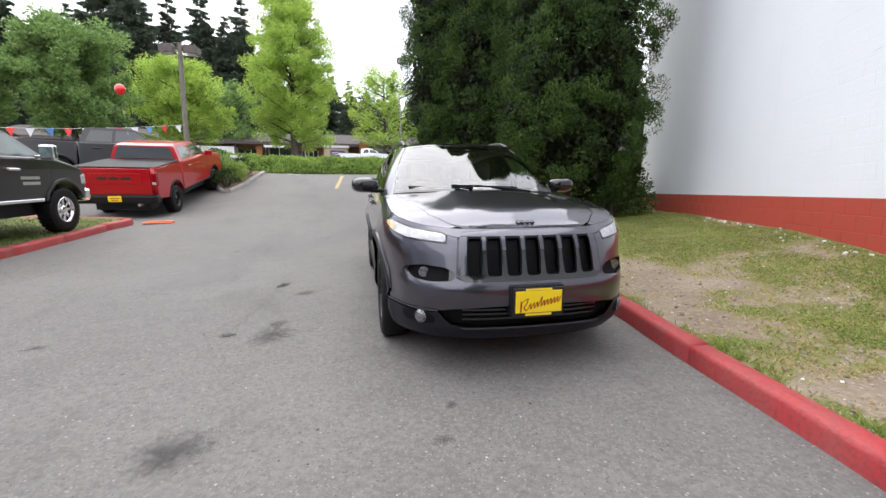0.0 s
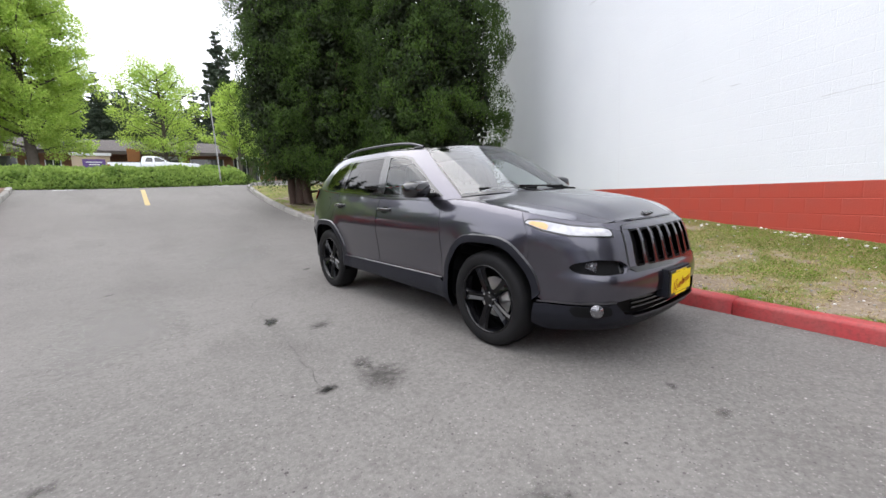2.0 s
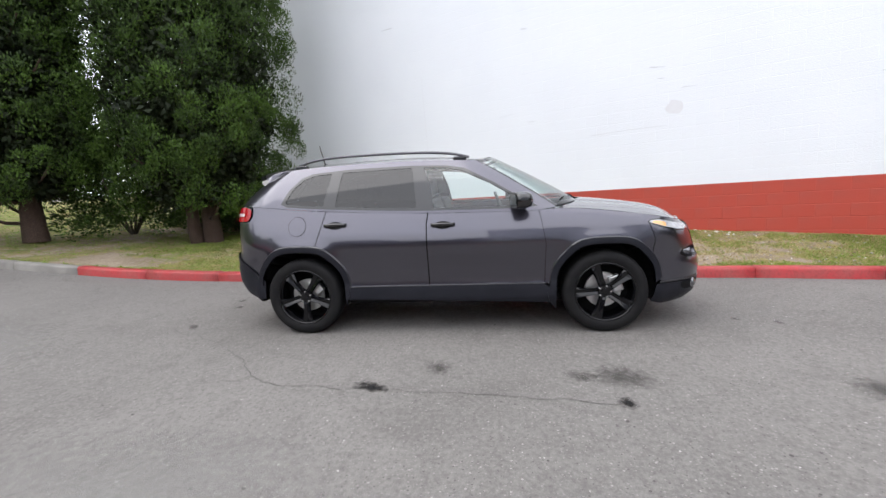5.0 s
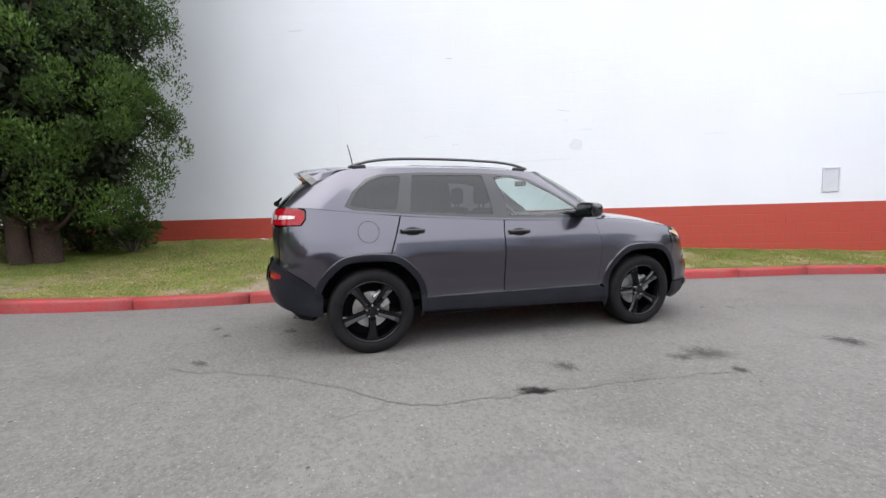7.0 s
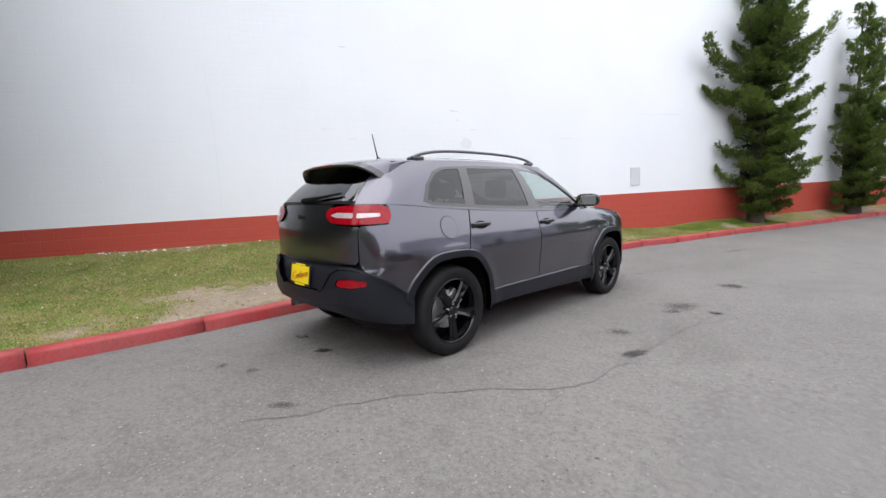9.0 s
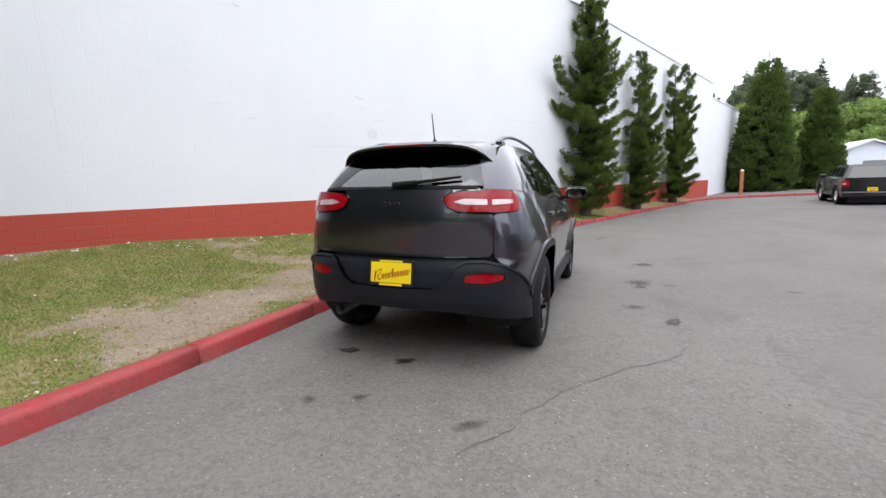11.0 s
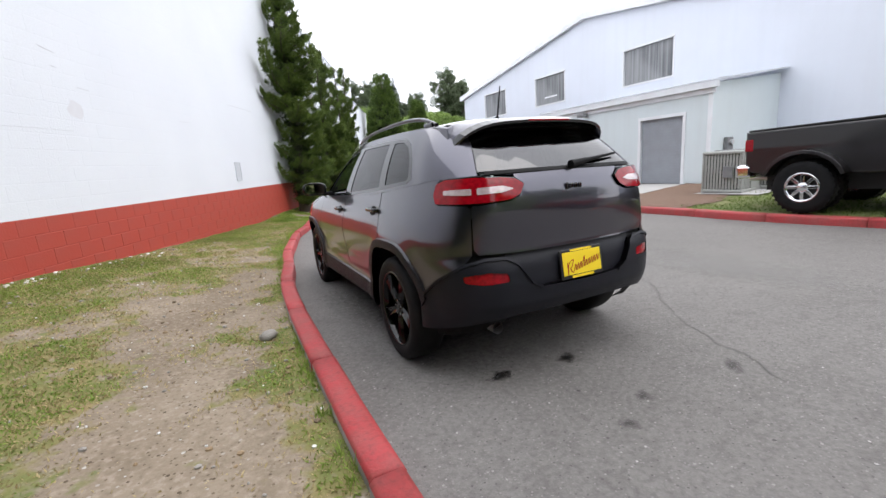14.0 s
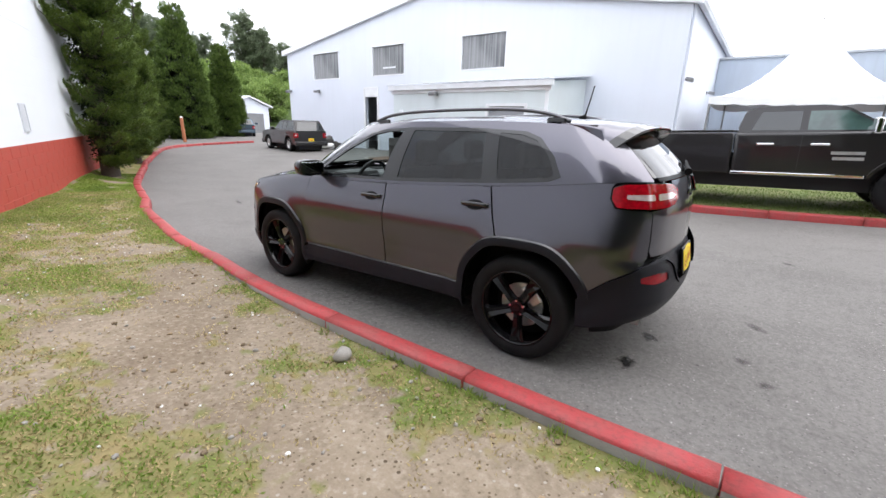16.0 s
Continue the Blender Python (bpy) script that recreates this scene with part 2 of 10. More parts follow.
def along(line, step):
    """Points at even steps on a rounded line through the given places."""
    p = [Vector(v) for v in line]
    fine = []
    for i in range(len(p) - 1):
        a, b, c, d = p[max(i - 1, 0)], p[i], p[i + 1], p[min(i + 2, len(p) - 1)]
        for k in range(24):
            t = k / 24
            fine.append(0.5 * ((2 * b) + (c - a) * t + (2 * a - 5 * b + 4 * c - d) * t * t + (3 * b - a - 3 * c + d) * t ** 3))
    fine.append(p[-1])
    out, left = [fine[0]], step
    for a, b in zip(fine, fine[1:]):
        gap = (b - a).length
        while gap >= left and gap > 1e-9:
            a = a + (b - a) * (left / gap)
            out.append(a)
            gap, left = (b - a).length, step
        left -= gap
    return out


def sides(line):
    """The unit vector to the right of the line at each of its points."""
    out = []
    for i in range(len(line)):
        d = line[min(i + 1, len(line) - 1)] - line[max(i - 1, 0)]
        d.normalize()
        out.append(Vector((d.y, -d.x)))
    return out


KERB_TOP, KERB_WIDE = 0.135, 0.165


def kerb(name, line, label, red, piece=1.25, flip=1):
    """A kerb of separate lengths with open joints."""
    top = thing(name, label, "kerb", kind="structure")
    pts = along(line, 0.25)
    nrm = sides(pts)
    per = int(piece / 0.25)
    rng = random.Random(len(pts))
    for s in range(0, len(pts) - 1, per):
        e = min(s + per, len(pts) - 1)
        verts, faces = [], []
        sink, lean = rng.uniform(-0.006, 0.006), rng.uniform(-0.006, 0.006)
        for i in range(s, e + 1):
            p, n = pts[i].copy(), nrm[i] * flip
            d = (pts[min(i + 1, len(pts) - 1)] - pts[max(i - 1, 0)]).normalized()
            p += d * (0.006 if i == s else -0.006 if i == e else 0)
            z = land(p.x, p.y)
            for off, h in ((0.0, -0.08), (0.008, KERB_TOP - 0.035), (0.018, KERB_TOP - 0.010), (0.04, KERB_TOP), (KERB_WIDE - 0.02, KERB_TOP), (KERB_WIDE, KERB_TOP - 0.02), (KERB_WIDE, -0.08)):
                q = p + n * (off + lean)
                wob = 0.004 * noise.noise((q.x * 3, q.y * 3, off * 20)) if h > 0 else 0
                verts.append((q.x, q.y, z + h + (sink if h > 0 else 0) + wob))
        k = 7
        for i in range(e - s):
            for j in range(k - 1):
                f = (i * k + j, i * k + j + 1, (i + 1) * k + j + 1, (i + 1) * k + j)
                faces.append(f if flip < 0 else f[::-1])
        faces += [tuple(range(k)), tuple(range((e - s) * k, (e - s) * k + k))[::-1]]
        mid = pts[(s + e) // 2]
        piece_ob = smooth(mesh("kerb_stone", verts, faces, [M_KERB_RED if red(mid) else M_KERB_GREY, M_KERB_GREY], top))
        for i, p in enumerate(piece_ob.data.polygons):
            p.material_index = 1 if i % (k - 1) == 5 and i < (e - s) * (k - 1) else 0
    return top


kerb("kerb_main", KERB_MAIN, "worn red-painted concrete kerb turning to bare grey beyond the trees", lambda p: p.y < 6.2)
KERB_ISLAND = [(-8.6, 6.9), (-7.2, 6.95), (-6.45, 6.75), (-6.16, 6.1), (-6.22, 4.4), (-6.16, 2.6), (-6.05, 1.0), (-6.05, -0.3), (-6.15, -1.2), (-6.26, -3.3), (-6.55, -3.95), (-7.1, -4.2)]
kerb("kerb_island", KERB_ISLAND, "red-painted kerb round the grass strip beneath the parked pickup", lambda p: True, flip=1)
KERB_BED = [(-6.95, -5.6), (-7.15, -6.0), (-7.6, -6.75), (-8.6, -8.9), (-9.5, -10.9), (-10.05, -11.9), (-10.6, -12.35), (-11.1, -12.2)]
kerb("kerb_bed", KERB_BED, "kerb of the mulch bed, red at its near end and grey beyond", lambda p: p.y > -7.2, flip=1)


# ---- verge between kerb and white wall ----
BASE_Y = [(-60, -0.1), (-30, 0.06), (-10.3, 0.11), (-9.2, 0.05), (-6.4, 0.15), (-4.0, 0.265), (-2.7, 0.37), (-1.3, 0.45), (0.3, 0.56), (4.2, 0.58), (6.9, 0.53), (9, 0.95), (16, 1.95), (20, 2.2)]


def wall_base(y):
    return np.interp(y, *next_pair(BASE_Y))


def verge_height(x, y):
    """Soil and grass level between the kerb and the wall."""
    kx = np.interp(y, [p[1] for p in KERB_MAIN[3:21]], [p[0] for p in KERB_MAIN[3:21]]) + KERB_WIDE
    wx = max(WALL_A + WALL_B * y, kx + 0.4)
    s = min(max((x - kx) / (wx - kx), 0), 1.2)
    low = land(kx, y) + KERB_TOP - 0.03 - 0.05 * np.interp(y, [-2, 0, 3.2, 5], [0, 1, 1, 0.3])
    return low + (wall_base(y) - low) * s ** 1.6 + 0.022 * noise.noise((x * 1.7, y * 1.7, 0.3)) * min(1, s * 6)


def kerb_x(y):
    return np.interp(y, [p[1] for p in KERB_MAIN[3:21]], [p[0] for p in KERB_MAIN[3:21]]) + KERB_WIDE


def lush(x, y):
    """How grassy the verge is at a place: bare by the kerb, patchy further in, green under the far conifers and past the trees."""
    away = x - kerb_x(y)
    zone = np.interp(y, [-24, -12, -10.5, -6.5, -5, -3.5, 1.8, 2.9, 5, 6.2, 8, 10, 12, 16], [0.45, 0.40, 0.62, 0.62, 0.42, 0.32, 0.26, 0.60, 0.58, 0.34, 0.16, 0.30, 0.62, 0.7])
    edge = np.interp(away, [0, 0.10, 0.35, 1.2, 2.0, 3.4, 4.4], [-0.10, -0.22, -0.46, -0.34, 0.0, 0.14, 0.06])
    patch = 0.62 * noise.noise((x * 0.55, y * 0.55, 2.0)) + 0.60 * noise.noise((x * 1.5, y * 1.5, 5.0)) + 0.42 * noise.noise((x * 4, y * 4, 9.0)) + 0.22 * noise.noise((x * 9, y * 9, 4.0))
    worn = -0.26 * np.interp(y, [-0.6, 0.3, 2.2, 3.0], [0, 1, 1, 0]) * np.interp(away, [0, 1.3, 1.9], [1, 1, 0])
    return 0.33 + zone + edge + worn + patch


def verge_material():
    m = material("verge_soil", (0.265, 0.216, 0.162), 0.95, second=(0.165, 0.126, 0.090), scale=1.3, amount=0.9, fine=(0.26, 0.215, 0.16), fine_scale=38, bump=0.8, bump_scale=30, spec=0.1)
    mottled(m, [(5.0, 1.0, 0.54, 0.72, (0.16, 0.125, 0.088), 0.7), (26.0, 1.0, 0.54, 0.68, (0.14, 0.11, 0.08), 0.5), (26.0, 1.0, 0.48, 0.34, (0.36, 0.31, 0.25), 0.5)])
    speckled(m, [(16.0, 0.13, (0.33, 0.30, 0.26)), (11.0, 0.10, (0.09, 0.068, 0.046)), (28.0, 0.18, (0.13, 0.10, 0.068)), (5.0, 0.05, (0.42, 0.40, 0.36))])
    n, l = m.node_tree.nodes, m.node_tree.links
    b = n["Principled BSDF"]
    last = b.inputs["Base Color"].links[0].from_socket
    at, co, ns, add, st, x = (n.new(k) for k in ("ShaderNodeAttribute", "ShaderNodeTexCoord", "ShaderNodeTexNoise", "ShaderNodeMath", "ShaderNodeMapRange", "ShaderNodeMix"))
    at.attribute_name = "lush"
    ns.inputs["Scale"].default_value, ns.inputs["Detail"].default_value = 9.0, 8.0
    add.operation = "MULTIPLY_ADD"
    add.inputs[1].default_value = 1.5
    st.inputs["From Min"].default_value, st.inputs["From Max"].default_value = 0.90, 1.12
    st.inputs["To Max"].default_value = 0.9
    l.new(co.outputs["Object"], ns.inputs["Vector"])
    l.new(ns.outputs["Fac"], add.inputs[0])
    l.new(at.outputs["Fac"], add.inputs[2])
    l.new(add.outputs[0], st.inputs["Value"])
    ramp, n2 = n.new("ShaderNodeValToRGB"), n.new("ShaderNodeTexNoise")
    n2.inputs["Scale"].default_value, n2.inputs["Detail"].default_value, n2.inputs["Roughness"].default_value = 3.0, 10.0, 0.68
    ramp.color_ramp.elements[0].position, ramp.color_ramp.elements[1].position = 0.35, 0.65
    ramp.color_ramp.elements[0].color, ramp.color_ramp.elements[1].color = (0.092, 0.135, 0.026, 1), (0.245, 0.190, 0.090, 1)
    l.new(co.outputs["Object"], n2.inputs["Vector"])
    l.new(n2.outputs["Fac"], ramp.inputs["Fac"])
    x.data_type = "RGBA"
    l.new(st.outputs["Result"], x.inputs[0])
    l.new(last, x.inputs[6])
    l.new(ramp.outputs[0], x.inputs[7])
    l.new(x.outputs[2], b.inputs["Base Color"])
    return m


M_GRASS_SOIL = verge_material()
vy = np.arange(-24.2, 16.0, 0.16)
verts, faces, wide = [], [], 44
for y in vy:
    kx = kerb_x(y) - 0.03
    wx = WALL_A + WALL_B * y + 0.05 if y < 8 else 8.2 + (y - 8) * 0.9
    for i in range(wide + 1):
        x = kx + (wx - kx) * (i / wide)
        verts.append((x, y, verge_height(x, y)))
for j in range(len(vy) - 1):
    for i in range(wide):
        a = j * (wide + 1) + i
        faces.append((a, a + 1, a + wide + 2, a + wide + 1))
verge = smooth(mesh("ground_verge", verts, faces, M_GRASS_SOIL))
verge.data.attributes.new("lush", "FLOAT", "POINT").data.foreach_set("value", [lush(v[0], v[1]) for v in verts])
tagged(verge, "patchy dry grass and bare sandy soil between kerb and wall", "grass", kind="structure")
# ---- the long white block wall with its red base ----
M_CRACK = material("crack_line", (0.46, 0.465, 0.48), 0.9)
M_PATCH = material("pinkish_patch", (0.66, 0.66, 0.685), 0.8, second=(0.71, 0.725, 0.755), scale=6, amount=0.7)
M_CHIP = material("paint_chip", (0.62, 0.60, 0.57), 0.8, second=(0.4, 0.37, 0.33), scale=8, amount=0.8, vary=0.25)
WALL_COS = math.cos(radians(WALL_TURN))
WALL_M = Matrix.Translation((WALL_A, 0, 0)) @ Matrix.Rotation(radians(WALL_TURN), 4, "Z")
WALL_TOP, BAND_TOP, BLOCK_L, BLOCK_H = 7.42, 1.061, 0.4064, 0.2032


def wall_box(bm, y0, z0, y1, z1, x0=0.012, x1=0.30):
    box(bm, x0, y0 / WALL_COS, z0, x1, y1 / WALL_COS, z1)


bm = bmesh.new()
wall_box(bm, -29.4, BAND_TOP, 9.0, WALL_TOP)
wall_box(bm, -37.6, -0.6, -29.62, 6.5)
wall_box(bm, -29.62, BAND_TOP, -29.4, 6.5)
wall_east = put("wall_east", bm, M_WALL_WHITE)
wall_east.matrix_world = WALL_M
tagged(wall_east, "tall white-painted block wall with hairline cracks above a red base", "wall", kind="structure")
bm = bmesh.new()
wall_box(bm, -29.6, -0.6, 9.0, BAND_TOP)
put("red_base", bm, M_WALL_RED, wall_east, "red-painted base band of the wall")
bm = bmesh.new()
wall_box(bm, -29.5, WALL_TOP, 9.1, WALL_TOP + 0.06, -0.03, 0.34)
wall_box(bm, -37.7, 6.5, -29.52, 6.56, -0.03, 0.34)
put("coping", bm, M_WALL_WHITE, wall_east)


def block_face(y0, z0, l, h, proud, back=0.0128):
    """Front and rounded rim of one block, standing proud of the joints."""
    g, b = 0.0025, 0.006
    v = [(back, y0 + g, z0 + g), (back, y0 + l - g, z0 + g), (back, y0 + l - g, z0 + h - g), (back, y0 + g, z0 + h - g),
         (proud, y0 + g + b, z0 + g + b), (proud, y0 + l - g - b, z0 + g + b), (proud, y0 + l - g - b, z0 + h - g - b), (proud, y0 + g + b, z0 + h - g - b)]
    return v, [(4, 7, 6, 5), (0, 4, 5, 1), (1, 5, 6, 2), (2, 6, 7, 3), (3, 7, 4, 0)]


rng = random.Random(5)
one_v, one_f = block_face(0, 0, BLOCK_L, BLOCK_H, 0.0085)
block_mesh = bpy.data.meshes.new("block")
block_mesh.from_pydata(one_v, [], one_f)
block_mesh.materials.append(M_WALL_RED)
far_v, far_f, near = [], [], 0
white_v, white_f = [], []
for row in range(-6, 31):
    z0 = BAND_TOP + row * BLOCK_H
    s = -37.6 / WALL_COS + (row % 2) * BLOCK_L / 2
    while s < 9.0 / WALL_COS - BLOCK_L:
        y = s * WALL_COS
        if row < 0 and y > -29.5 and z0 + BLOCK_H > wall_base(y) + 0.02:
            if -12.0 < y < 7.4 and near < 300:
                near += 1
                ob = new("block", block_mesh)
                ob.parent = wall_east
                ob.location = (rng.uniform(-0.0012, 0.0012), s, z0)
            else:
                v, f = block_face(s, z0, BLOCK_L, BLOCK_H, 0.0085)
                far_f += [tuple(i + len(far_v) for i in q) for q in f]
                far_v += v
        elif row >= 0 and z0 + BLOCK_H <= (WALL_TOP if y > -29.4 else 6.5) and y > -22:
            v, f = block_face(s, z0, BLOCK_L, BLOCK_H, 0.0116 + rng.uniform(-0.0005, 0.0002))
            white_f += [tuple(i + len(white_v) for i in q) for q in f]
            white_v += v
        s += BLOCK_L
far = mesh("far_blocks", far_v, far_f, M_WALL_RED, wall_east)
far["kind"] = "stuff"
far = mesh("white_blocks", white_v, white_f, M_WALL_WHITE, wall_east)
far["kind"] = "stuff"


def wall_line(name, pts, wide, mat, out=0.001):
    """A thin flat mark along the wall through (y, z) places."""
    v, f = [], []
    rng = random.Random(int(pts[0][0] * 100))
    fine = []
    for (a, b), (c, d) in zip(pts, pts[1:]):
        k = max(2, int(math.hypot(c - a, d - b) / 0.05))
        fine += [(a + (c - a) * i / k, b + (d - b) * i / k + rng.uniform(-0.006, 0.006)) for i in range(k)]
    fine.append(pts[-1])
    for i, (y, z) in enumerate(fine):
        w = wide * 0.6 * rng.uniform(0.4, 1.2) * (0.3 if i in (0, len(fine) - 1) else 1)
        v += [(0.0095 - out, y / WALL_COS, z - w / 2), (0.0095 - out, y / WALL_COS, z + w / 2)]
    f = [(2 * i, 2 * i + 1, 2 * i + 3, 2 * i + 2) for i in range(len(fine) - 1)]
    return mesh(name, v, f, mat, wall_east)


for pts, w in (([(-3.27, 3.17), (-3.52, 3.13)], 0.022), ([(-3.4, 2.96), (-3.5, 2.95)], 0.018), ([(-3.72, 2.74), (-3.95, 2.74)], 0.012), ([(-2.33, 2.11), (-2.73, 2.13), (-3.12, 2.14), (-3.55, 2.14)], 0.009),
               ([(-8.2, 3.17), (-9.6, 3.18)], 0.01), ([(-6.0, 2.53), (-6.4, 2.54)], 0.012), ([(-1.13, 4.38), (-1.26, 4.36)], 0.03), ([(1.77, 5.18), (2.07, 5.19)], 0.018),
               ([(-0.65, 2.73), (-0.98, 2.76)], 0.008), ([(-1.19, 2.55), (-1.37, 2.54)], 0.012)):
    wall_line("crack", pts, w, M_CRACK)
bm = bmesh.new()
pv = []
for i in range(18):
    a = i / 18 * math.tau
    r = 0.13 * (1 + 0.35 * noise.noise((math.cos(a) * 1.5, math.sin(a) * 1.5, 4.0)))
    pv.append(bm.verts.new((0.0085, -3.65 / WALL_COS + r * math.cos(a), 2.43 + r * math.sin(a))))
bm.faces.new(pv)
part("repair_patch", bm, M_PATCH, wall_east, "pinkish grey repair patch")
v = [(0.0085, 1.10 / WALL_COS + dx + 0.012 * math.sin(z * 2.1), z) for z in np.arange(1.1, 3.96, 0.2) for dx in (0, 0.006)]
mesh("hairline", v, [(2 * i, 2 * i + 1, 2 * i + 3, 2 * i + 2) for i in range(len(v) // 2 - 1)], M_PATCH, wall_east)

# painted-over vent cover on the wall
vent = thing("vent_cover", "grey-white painted rectangular vent cover on the block wall", "vent", WALL_M @ Matrix.Translation((0, -8.21 / WALL_COS, 1.515)))
M_VENT = material("vent_paint", (0.57, 0.59, 0.625), 0.6, second=(0.53, 0.55, 0.585), scale=4)
bm = bmesh.new()
for a in ((-0.16, -0.24, -0.135, 0.24), (0.135, -0.24, 0.16, 0.24), (-0.134, -0.24, 0.134, -0.215), (-0.134, 0.215, 0.134, 0.24)):
    box(bm, -0.012, a[0], a[1], 0.012, a[2], a[3])
part("frame", bm, M_VENT, vent)
for i in range(10):
    bm = bmesh.new()
    box(bm, -0.003, -0.134, -0.003, 0.012, 0.134, 0.003, m=Matrix.Translation((0, 0, -0.19 + i * 0.042)) @ Matrix.Rotation(radians(-35), 4, "Y"))
    part("slat", bm, M_VENT, vent)
part("backing", (lambda b: (box(b, -0.0015, -0.134, -0.215, 0.010, 0.134, 0.215), b)[1])(bmesh.new()), M_VENT, vent)
# ---- the parked sport utility car: its skin is laid out on a ring round the body and on a second ring round the glasshouse ----
from mathutils.geometry import delaunay_2d_cdt


def carpaint(name, base, flake):
    m = material(name, base, 0.28, 0.90, second=flake, scale=900, amount=0.5, detail=1.0, coat=1.0, spec=0.3)
    m.node_tree.nodes["Principled BSDF"].inputs["Coat IOR"].default_value = 1.62
    return m


M_PAINT = carpaint("graphite_metallic_paint", (0.058, 0.056, 0.073), (0.098, 0.094, 0.121))
M_CLAD = material("black_body_plastic", (0.012, 0.0125, 0.017), 0.42, second=(0.018, 0.0185, 0.024), scale=3, amount=0.6, bump=0.12, bump_scale=500, spec=0.16)
M_EDGE = material("satin_dark_edge", (0.026, 0.026, 0.031), 0.28, 0.3, coat=0.3)
M_GLOSS = material("gloss_black", (0.007, 0.007, 0.008), 0.12, coat=0.6, spec=0.5)
M_DARK = material("matt_black", (0.005, 0.005, 0.0055), 0.7, spec=0.15)
M_SLOT = material("slot_black", (0.003, 0.003, 0.0035), 0.5, spec=0.12)
M_TYRE = material("tyre_rubber", (0.010, 0.010, 0.011), 0.6, second=(0.018, 0.0175, 0.017), scale=9, amount=0.5, bump=0.2, bump_scale=90, spec=0.12)
M_RIM = material("black_alloy", (0.004, 0.004, 0.005), 0.08, spec=0.38)
M_STEEL = material("machined_steel", (0.62, 0.62, 0.62), 0.4, 0.9, second=(0.45, 0.43, 0.41), scale=14, amount=0.5)
M_CHROME = material("chrome", (0.75, 0.76, 0.78), 0.07, 1.0)
M_MIRROR = material("mirror_silver", (0.34, 0.37, 0.38), 0.02, 1.0)
M_RAIL = material("satin_dark_rail", (0.10, 0.10, 0.11), 0.3, 0.8, coat=0.3)
M_RED_LENS = material("red_lamp_lens", (0.32, 0.003, 0.010), 0.10, second=(0.13, 0.0015, 0.005), scale=45, amount=0.6, coat=0.25, spec=0.25)
M_CLEAR_LENS = material("clear_lamp_lens", (0.60, 0.50, 0.50), 0.12, 0.2, second=(0.36, 0.26, 0.27), scale=30, amount=0.6, coat=1.0)
M_AMBER = material("amber_lamp", (0.78, 0.42, 0.16), 0.15, coat=1.0)
M_LAMP_WHITE = material("headlamp_reflector", (0.52, 0.52, 0.54), 0.2, 0.2, second=(0.26, 0.26, 0.29), scale=22, amount=0.6, coat=0.8)
M_FOG = material("fog_lamp_glass", (0.10, 0.10, 0.11), 0.10, 0.75, second=(0.62, 0.62, 0.65), scale=40, amount=0.5, coat=0.3)
M_SEAT = material("grey_seat_cloth", (0.045, 0.045, 0.048), 0.85, second=(0.07, 0.07, 0.072), scale=40, amount=0.4)
M_DASH = material("dark_dash_plastic", (0.03, 0.03, 0.032), 0.6, second=(0.05, 0.05, 0.05), scale=20, amount=0.4)
M_YELLOW = material("yellow_plate", (0.85, 0.62, 0.01), 0.45, second=(0.75, 0.55, 0.02), scale=8, amount=0.3)
M_PLATE_RED = material("plate_red_ink", (0.45, 0.02, 0.02), 0.5)
M_PLATE_BLACK = material("plate_frame_black", (0.012, 0.012, 0.012), 0.4)
G_CLEAR = glass("car_glass_clear", (0.66, 0.76, 0.74), mirror=0.09)
G_SCREEN = glass("windscreen_glass", (0.70, 0.80, 0.78), mirror=0.16)
G_HATCH = glass("hatch_glass", (0.05, 0.052, 0.058), mirror=0.13)
G_TINT = glass("car_glass_privacy", (0.05, 0.052, 0.058), mirror=0.065)

OUT = [(0.0, -2.315), (0.25, -2.305), (0.45, -2.275), (0.62, -2.205), (0.75, -2.085), (0.84, -1.92), (0.895, -1.68), (0.918, -1.35), (0.924, -0.8), (0.925, 0.0), (0.925, 0.8),
       (0.918, 1.35), (0.895, 1.70), (0.845, 1.95), (0.75, 2.10), (0.60, 2.185), (0.40, 2.225), (0.20, 2.242), (0.0, 2.248)]
RING = along(OUT, 0.01)
RING_N = sides(RING)                       # points outwards
RX, RY, RS = np.array([p.x for p in RING]), np.array([p.y for p in RING]), np.arange(len(RING)) * 0.01
RING_LEN = RS[-1]
HALF = len(RING) // 2


def s_front(x):
    """Place on the ring of a point on the nose at x from the middle."""
    k = RX[:HALF].argmax()
    return math.copysign(np.interp(abs(x), RX[:k], RS[:k]), x)


def s_side(y):
    return np.interp(y, RY, RS)


def s_rear(x):
    k = HALF + RX[HALF:].argmax()
    return math.copysign(np.interp(-abs(x), -RX[k:], RS[k:]), x) if x else RING_LEN


PROFILE_FRONT = [(0.18, 0.20), (0.24, 0.08), (0.30, 0.03), (0.36, 0.015), (0.50, 0.0), (0.57, 0.0), (0.61, 0.018), (0.64, 0.035), (0.80, 0.075), (0.88, 0.105), (0.94, 0.16)]
PROFILE_SIDE = [(0.20, 0.085), (0.26, 0.05), (0.34, 0.022), (0.44, 0.026), (0.48, 0.034), (0.62, 0.024), (0.74, 0.006), (0.81, 0.0), (0.87, 0.004), (0.93, 0.016), (0.99, 0.035), (1.06, 0.060), (1.12, 0.083), (1.25, 0.13)]
PROFILE_REAR = [(0.26, 0.24), (0.34, 0.12), (0.42, 0.04), (0.50, 0.005), (0.62, 0.0), (0.72, 0.012), (0.765, 0.035), (0.790, 0.052), (0.83, 0.053), (0.92, 0.050), (1.02, 0.049), (1.10, 0.060), (1.18, 0.082), (1.26, 0.112)]
